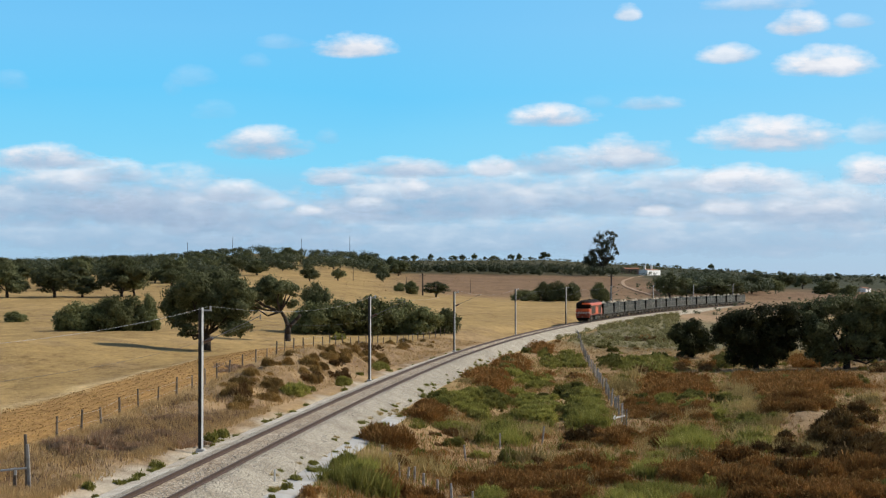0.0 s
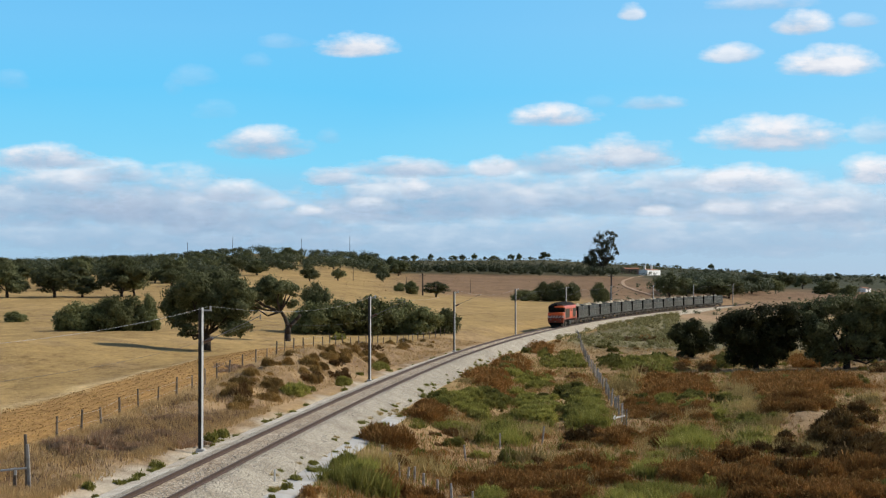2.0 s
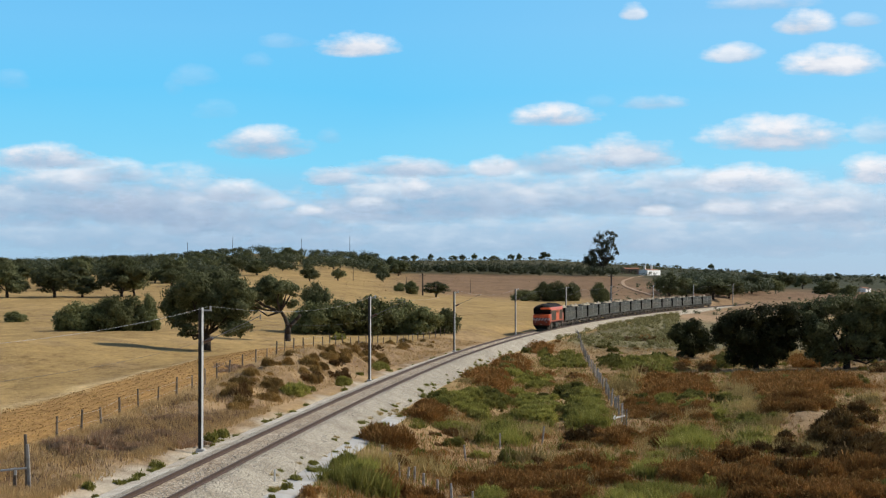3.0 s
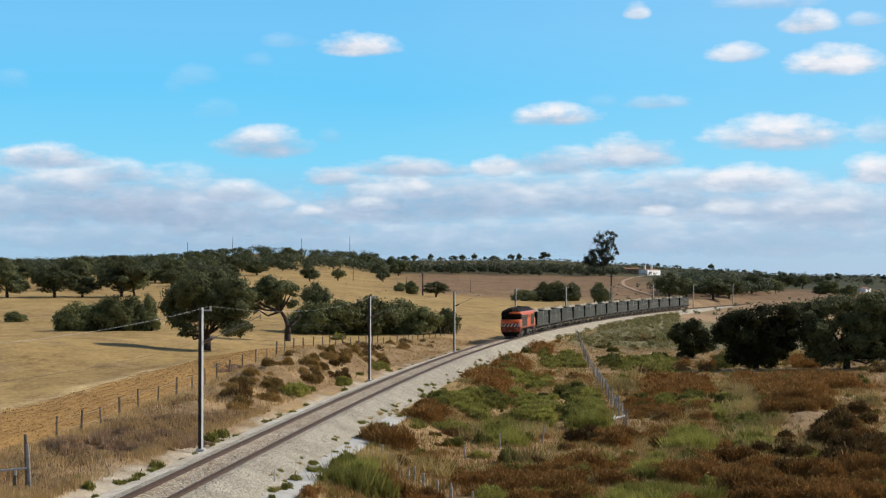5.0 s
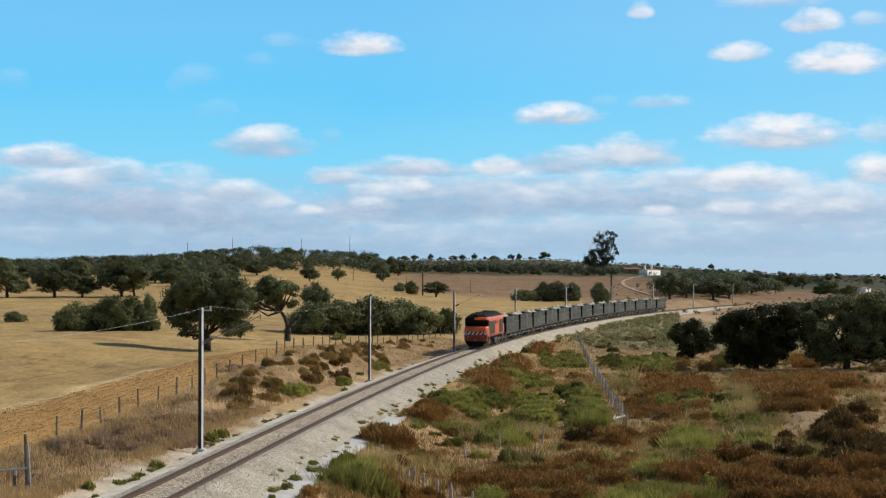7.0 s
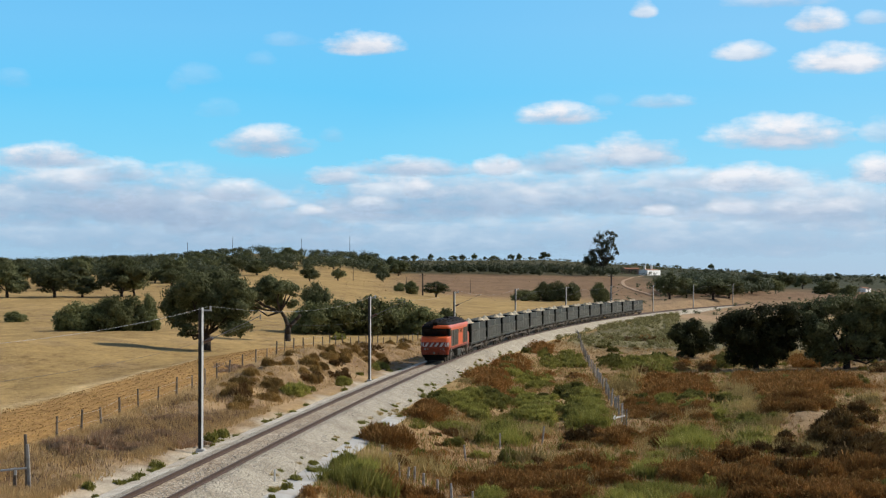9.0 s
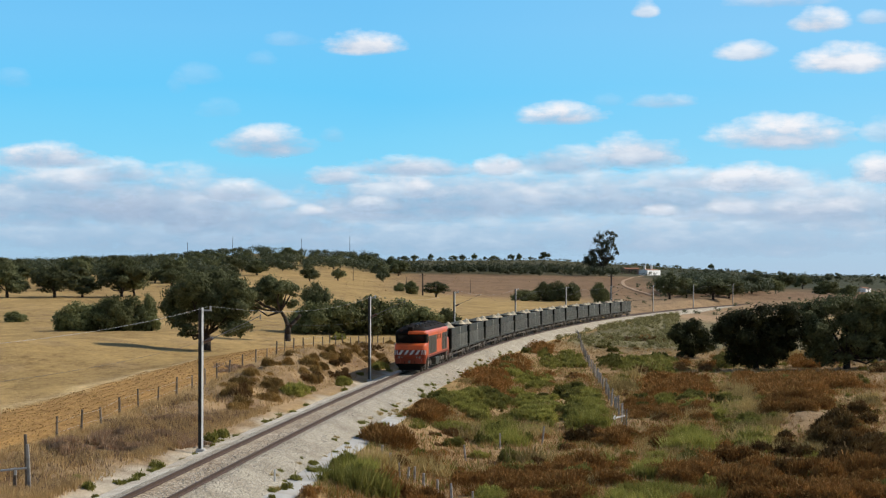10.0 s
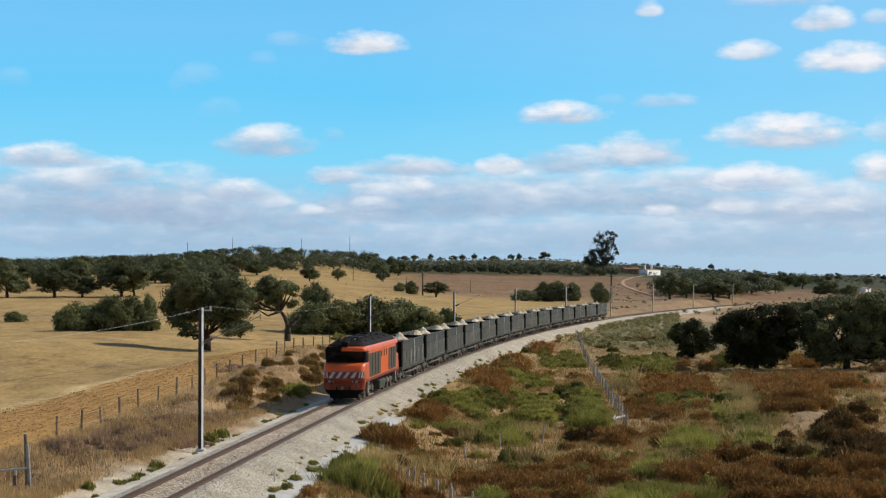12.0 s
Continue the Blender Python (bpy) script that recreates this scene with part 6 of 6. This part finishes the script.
utility_pole(-6.5, 559.0, 7.0, 0.28, "dark wooden utility pole in the dry field")
utility_pole(50.4, 523.0, 8.6, 0.28, "dark wooden utility pole beside the line")
for x, y, h in ((-12.6, 250.0 * 2.4, 5.0), (10.0, 640.0, 5.0), (-36.0, 700.0, 5.5)):
    utility_pole(x, y, h, 0.10, "thin wooden pole in the far field", False)
for x, y, h in ((-196.0, 1340.0, 13.0), (-162.0, 1345.0, 14.0), (-109.0, 1345.0, 13.0), (-70.5, 1320.0, 17.0)):
    utility_pole(x, y, h, 0.22, "tall thin steel mast on the far ridge", False)
for i, x in enumerate((706, 716, 733, 762, 779, 802, 818, 839, 858, 874, 904, 918, 938)):
    u = (x - 784) / 3090.0
    yy = 1335.0
    oak_at(u * yy, yy, 3.2 + 1.5 * ((i * 7) % 4), 3.0 + 0.8 * ((i * 5) % 4))
oak_at(77.2, 1332.0, 8.6, 6.4)
oak_at(205.0, 1335.0, 5.0, 5.0)
woods("ridge_brush", "small shrubs along the far right ridge", 160, 9, 0.12, 0.29, 1150, 1340, 1.2, 3.2, OAK_FAR)
woods("field_brush", "small dark bushes dotted over the dry slope", 360, 10, 0.085, 0.27, 400, 760, 0.5, 1.6, OAK_FAR, lambda u, y: abs(beside(u * y, y)) > 9)
woods("field_tufts", "dull tufts in loose rows over the brown field", 900, 16, -0.06, 0.105, 560, 900, 0.25, 0.75, BANK, lambda u, y: abs(beside(u * y, y)) > 9 and math.sin(y * 0.42) > -0.2)
woods("wood_edge", "dark oaks along the foot of the scrub hill", 190, 6, -0.04, 0.10, 890, 1000, 2.6, 6.4, OAK_FAR)
woods("verge_scrub", "low grey-green scrub on the fill slope", 1300, 7, 0.06, 0.135, 255, 430, 0.5, 1.3, SAGE, lambda u, y: 5.0 < beside(u * y, y) < 42)


def dirt_road(name, pts, width, label):
    """A worn road laid just over the ground, smoothed between a few bends."""
    fine = []
    for k in range(len(pts) - 1):
        p0, p1, p2, p3 = (np.array(pts[min(max(k + o, 0), len(pts) - 1)], float) for o in (-1, 0, 1, 2))
        for i in range(10):
            t = i / 10
            fine.append(0.5 * (2 * p1 + (p2 - p0) * t + (2 * p0 - 5 * p1 + 4 * p2 - p3) * t * t + (3 * p1 - p0 - 3 * p2 + p3) * t ** 3))
    verts, faces = [], []
    for i, p in enumerate(fine):
        q = fine[min(i + 1, len(fine) - 1)] - fine[max(i - 1, 0)]
        nrm = np.array([q[1], -q[0]]) / (np.linalg.norm(q) + 1e-6)
        for j in (-1.0, -0.5, 0.0, 0.5, 1.0):
            v = p + nrm * j * width / 2
            verts.append((v[0], v[1], float(ground_z(v[0], v[1])) + 0.25))
    for i in range(len(fine) - 1):
        for j in range(4):
            a = i * 5 + j
            faces.append((a, a + 1, a + 6, a + 5))
    tagged(new(name, mesh(name, verts, faces, ROADDUST)), label, "dirt road", kind="structure")


dirt_road("dirt_road", [(110.0, 957.0), (96.0, 885.0), (84.0, 812.0), (78.0, 752.0), (76.0, 694.0), (76.0, 660.0), (75.0, 627.0)], 1.5, "pale bare earth road winding up to the farmhouse")


# ---- clouds ----
def cloud_material():
    m = bpy.data.materials.new("cloud")
    m.use_nodes = True
    nt = m.node_tree
    nt.nodes.clear()
    tc = nt.nodes.new("ShaderNodeTexCoord")
    rnd = nt.nodes.new("ShaderNodeObjectInfo").outputs["Random"]
    gen = nt.nodes.new("ShaderNodeSeparateXYZ")
    nt.links.new(tc.outputs["Generated"], gen.inputs[0])
    off = nt.nodes.new("ShaderNodeCombineXYZ")
    nt.links.new(maths(nt, "MULTIPLY", rnd, 5000.0), off.inputs[1])
    va = nt.nodes.new("ShaderNodeVectorMath")
    nt.links.new(tc.outputs["Object"], va.inputs[0])
    nt.links.new(off.outputs[0], va.inputs[1])
    n1 = noise_of(nt, va.outputs[0], 0.011, 6.0, 0.55, (0.8, 1.0, 2.2))
    n2 = noise_of(nt, va.outputs[0], 0.035, 4.0, 0.6)
    u = maths(nt, "MULTIPLY", maths(nt, "SUBTRACT", gen.outputs[0], 0.5), 2.0)
    v = maths(nt, "SUBTRACT", gen.outputs[2], 0.30)
    v = maths(nt, "MAXIMUM", maths(nt, "MULTIPLY", v, 1.43), maths(nt, "MULTIPLY", v, -3.33))
    r2 = maths(nt, "ADD", maths(nt, "MULTIPLY", u, u), maths(nt, "MULTIPLY", v, v))
    body = maths(nt, "SUBTRACT", 0.85, maths(nt, "MULTIPLY", r2, 1.15))
    den = maths(nt, "ADD", body, maths(nt, "MULTIPLY", maths(nt, "SUBTRACT", n1, 0.5), 1.9))
    den = maths(nt, "ADD", den, maths(nt, "MULTIPLY", maths(nt, "SUBTRACT", n2, 0.5), 0.5))
    edge = maths(nt, "MULTIPLY", maths(nt, "SUBTRACT", 1.0, r2), 3.0, True)
    al = maths(nt, "MULTIPLY", maths(nt, "MULTIPLY", den, 1.25, True), edge)
    at = nt.nodes.new("ShaderNodeObjectInfo")
    al = maths(nt, "MULTIPLY", al, at.outputs["Alpha"])
    oc = nt.nodes.new("ShaderNodeSeparateColor")
    nt.links.new(at.outputs["Color"], oc.inputs[0])
    shade = maths(nt, "ADD", maths(nt, "MULTIPLY", gen.outputs[2], 0.95), maths(nt, "MULTIPLY", maths(nt, "SUBTRACT", n1, 0.5), 1.2))
    shade = maths(nt, "ADD", shade, oc.outputs[0])
    col = ramp(nt, shade, [(0.10, (0.325, 0.45, 0.635)), (0.45, (0.495, 0.61, 0.77)), (0.95, (0.94, 0.955, 1.0))])
    em = nt.nodes.new("ShaderNodeEmission")
    nt.links.new(col, em.inputs[0])
    em.inputs[1].default_value = 0.95
    tr = nt.nodes.new("ShaderNodeBsdfTransparent")
    ms = nt.nodes.new("ShaderNodeMixShader")
    nt.links.new(al, ms.inputs[0])
    nt.links.new(tr.outputs[0], ms.inputs[1])
    nt.links.new(em.outputs[0], ms.inputs[2])
    out = nt.nodes.new("ShaderNodeOutputMaterial")
    nt.links.new(ms.outputs[0], out.inputs[0])
    return m


def sky_material():
    m = bpy.data.materials.new("clear_sky")
    m.use_nodes = True
    nt = m.node_tree
    nt.nodes.clear()
    pos = nt.nodes.new("ShaderNodeNewGeometry").outputs["Position"]
    sp = nt.nodes.new("ShaderNodeSeparateXYZ")
    nt.links.new(pos, sp.inputs[0])
    h = maths(nt, "ADD", maths(nt, "DIVIDE", sp.outputs[2], 1500.0), maths(nt, "MULTIPLY", maths(nt, "SUBTRACT", noise_of(nt, pos, 0.0022, 3.0, 0.5, (0.6, 0.6, 2.5)), 0.5), 0.06))
    col = ramp(nt, h, [(0.0, (0.39, 0.545, 0.71)), (0.10, (0.37, 0.59, 0.785)), (0.22, (0.225, 0.67, 0.95)), (0.36, (0.15, 0.60, 0.96)), (0.48, (0.175, 0.57, 0.94)), (1.0, (0.10, 0.38, 0.80))])
    # thin high haze on the sunward side
    side = maths(nt, "MULTIPLY", maths(nt, "DIVIDE", maths(nt, "ADD", sp.outputs[0], 200.0), 1600.0, True), 0.16)
    col = mix(nt, side, col, (0.75, 0.88, 0.98))
    em = nt.nodes.new("ShaderNodeEmission")
    nt.links.new(col, em.inputs[0])
    em.inputs[1].default_value = 1.0
    out = nt.nodes.new("ShaderNodeOutputMaterial")
    nt.links.new(em.outputs[0], out.inputs[0])
    return m


def sky_backdrop():
    verts, faces = [], []
    n = 40
    for i in range(n + 1):
        a = radians(-75 + 150 * i / n)
        for z in (-150.0, 300.0, 800.0, 1500.0):
            verts.append((4900 * math.sin(a), 4900 * math.cos(a), z))
    for i in range(n):
        for k in range(3):
            a = i * 4 + k
            faces.append((a, a + 4, a + 5, a + 1))
    ob = tagged(new("backdrop", mesh("backdrop", verts, faces, sky_material(), True)), "clear blue sky paling towards the horizon", "sky", kind="structure")
    ob.visible_shadow = False


sky_backdrop()
CLOUD = cloud_material()
CLOUDS = []


def cloud(az, el, w, h, thick=1.0, bright=0.35, far=4200.0):
    """A far cumulus sheet at a bearing and height in degrees, so many degrees wide and high."""
    a, e = radians(az), radians(el)
    dist = far + 6.0 * len(CLOUDS)
    x, y = dist * math.sin(a), dist * math.cos(a)
    z = EYE_Z + dist * math.tan(e)
    hw, hh = dist * math.tan(radians(w)) / 2, dist * math.tan(radians(h)) / 2
    n = 12
    verts, faces = [], []
    for i in range(n + 1):
        xx = -hw + 2 * hw * i / n
        verts += [(xx, -xx * xx / (2 * dist), -hh), (xx, -xx * xx / (2 * dist), hh)]
    for i in range(n):
        faces.append((2 * i, 2 * i + 2, 2 * i + 3, 2 * i + 1))
    ob = tagged(new("cloud", mesh("cloud", verts, faces, CLOUD)), "soft white cumulus drifting slowly in a blue sky", "cloud", "drifting clouds")
    ob.color = (bright, 1, 1, thick)
    ob.visible_shadow = False
    CLOUDS.append((ob, az, z, dist, el))
    return ob


cloud(-2.89, 7.69, 3.34, 1.02, 1, 0.36)
cloud(6.06, 8.71, 1.11, 0.74, 0.75, 0.36)
cloud(11.49, 8.27, 2.45, 1.07, 1, 0.4)
cloud(13.26, 8.27, 1.56, 0.60, 0.5, 0.3)
cloud(9.30, 7.36, 2.45, 0.93, 0.85, 0.36)
cloud(12.38, 7.04, 4.23, 1.30, 1, 0.4)
cloud(3.54, 5.42, 3.78, 0.97, 1, 0.34)
cloud(6.76, 5.81, 2.89, 0.70, 0.5, 0.3)
cloud(10.74, 4.78, 6.01, 1.53, 1, 0.32)
cloud(13.84, 4.82, 2.00, 1.16, 0.5, 0.3)
cloud(-5.99, 4.54, 4.01, 1.39, 0.9, 0.16)
cloud(6.02, 4.21, 4.01, 1.53, 0.95, 0.2)
cloud(3.72, 3.95, 4.45, 1.30, 0.8, 0.12)
cloud(9.66, 3.32, 5.12, 1.21, 0.95, 0.28)
cloud(13.75, 3.58, 2.89, 1.25, 1, 0.32)
cloud(-12.92, 3.99, 4.45, 1.07, 0.95, 0.16)
cloud(-10.61, 3.54, 2.67, 1.02, 0.8, 0.16)
cloud(-1.19, 3.73, 5.12, 0.93, 0.9, 0.18)
cloud(-3.59, 3.47, 2.45, 0.93, 0.85, 0.2)
cloud(-6.72, 2.92, 3.12, 0.93, 0.8, 0.18)
cloud(-0.91, 3.01, 1.34, 0.83, 0.9, 0.3)
cloud(-2.48, 2.45, 2.45, 0.65, 0.8, 0.3)
cloud(-4.42, 2.27, 1.34, 0.51, 0.8, 0.35)
cloud(1.59, 3.77, 2.00, 0.93, 0.9, 0.28)
cloud(-5.62, 2.55, 1.78, 0.60, 0.7, 0.28)
cloud(6.94, 2.27, 2.00, 0.51, 0.75, 0.34)
cloud(9.30, 2.40, 2.23, 0.79, 0.7, 0.3)
cloud(7.67, 3.29, 3.34, 0.93, 0.6, 0.2)
cloud(3.26, 2.79, 4.01, 0.93, 0.6, 0.2)
cloud(11.99, 2.42, 3.78, 0.83, 0.6, 0.3)

cloud(-12.30, 3.16, 3.56, 0.93, 0.6, 0.15)
cloud(-8.18, 6.65, 2.00, 0.93, 0.14, 0.3)
cloud(-6.17, 7.15, 1.34, 0.70, 0.12, 0.3)
cloud(-7.49, 5.55, 1.78, 0.83, 0.13, 0.3)
cloud(-13.89, 6.38, 1.56, 0.83, 0.13, 0.3)
cloud(-8.81, 6.34, 0.89, 1.02, 0.12, 0.3)
cloud(-5.25, 7.77, 2.45, 0.60, 0.18, 0.3)
cloud(10.20, 8.96, 4.45, 0.79, 0.5, 0.35)
cloud(5.10, 5.83, 1.34, 0.60, 0.15, 0.3)
cloud(-3.78, 4.72, 1.11, 0.70, 0.2, 0.2)
cloud(-12.83, 2.97, 10.38, 2.78, 0.82, -0.07, 4500.0)
cloud(-8.90, 2.79, 7.79, 2.41, 0.77, -0.05, 4500.0)
cloud(-6.72, 2.32, 11.13, 2.04, 0.69, 0.00, 4500.0)
cloud(-1.19, 2.88, 8.90, 2.41, 0.82, -0.02, 4500.0)
cloud(2.71, 2.97, 9.27, 2.23, 0.77, 0.03, 4500.0)
cloud(6.39, 2.97, 7.79, 2.04, 0.73, 0.05, 4500.0)
cloud(10.38, 2.69, 11.13, 2.04, 0.65, 0.07, 4500.0)
cloud(13.05, 2.51, 9.27, 2.23, 0.65, 0.10, 4500.0)
cloud(-9.80, 1.77, 16.69, 2.23, 0.52, 0.00, 4500.0)
cloud(-0.07, 1.68, 18.54, 2.23, 0.52, 0.03, 4500.0)
cloud(9.48, 1.68, 16.69, 2.23, 0.52, 0.07, 4500.0)
cloud(-10.52, 2.29, 5.93, 1.11, 0.60, -0.20, 4500.0)


# ---- what moves ----
def on_line(s_mid, half):
    """Pose of a vehicle whose bogies stand half a metre-span either side of s_mid, running towards lower s."""
    p, q = track(s_mid - half), track(s_mid + half)
    a = math.atan2(q[0] - p[0], q[1] - p[1])
    return pose((p[0] + q[0]) / 2, (p[1] + q[1]) / 2, 0.0, 0, 0, 180 - math.degrees(a))


def motions():
    times = [0.5 * k for k in range(25)]
    nose = [305.3 - 18.74 * t + 2.0 * (t / 12.0) ** 2.5 for t in times]
    walk(engine, [(t, on_line(s + 9.2, 5.9)) for t, s in zip(times, nose)])
    for k, wg in enumerate(wagons):
        walk(wg, [(t, on_line(s + 19.2 + 16.42 * (k + 0.5), 5.6)) for t, s in zip(times, nose)])
    for ob, az, z, dist, el in CLOUDS:
        rows = []
        for t in (0.0, 6.0, 12.0):
            a = radians(az + el * max(0.012, 0.057 + 0.0036 * az) * t / 12.0)
            rows.append((t, pose(dist * math.sin(a), dist * math.cos(a), z + (z - EYE_Z) * 0.014 * t / 12.0, 0, 0, -math.degrees(a))))
        walk(ob, rows)


motions()
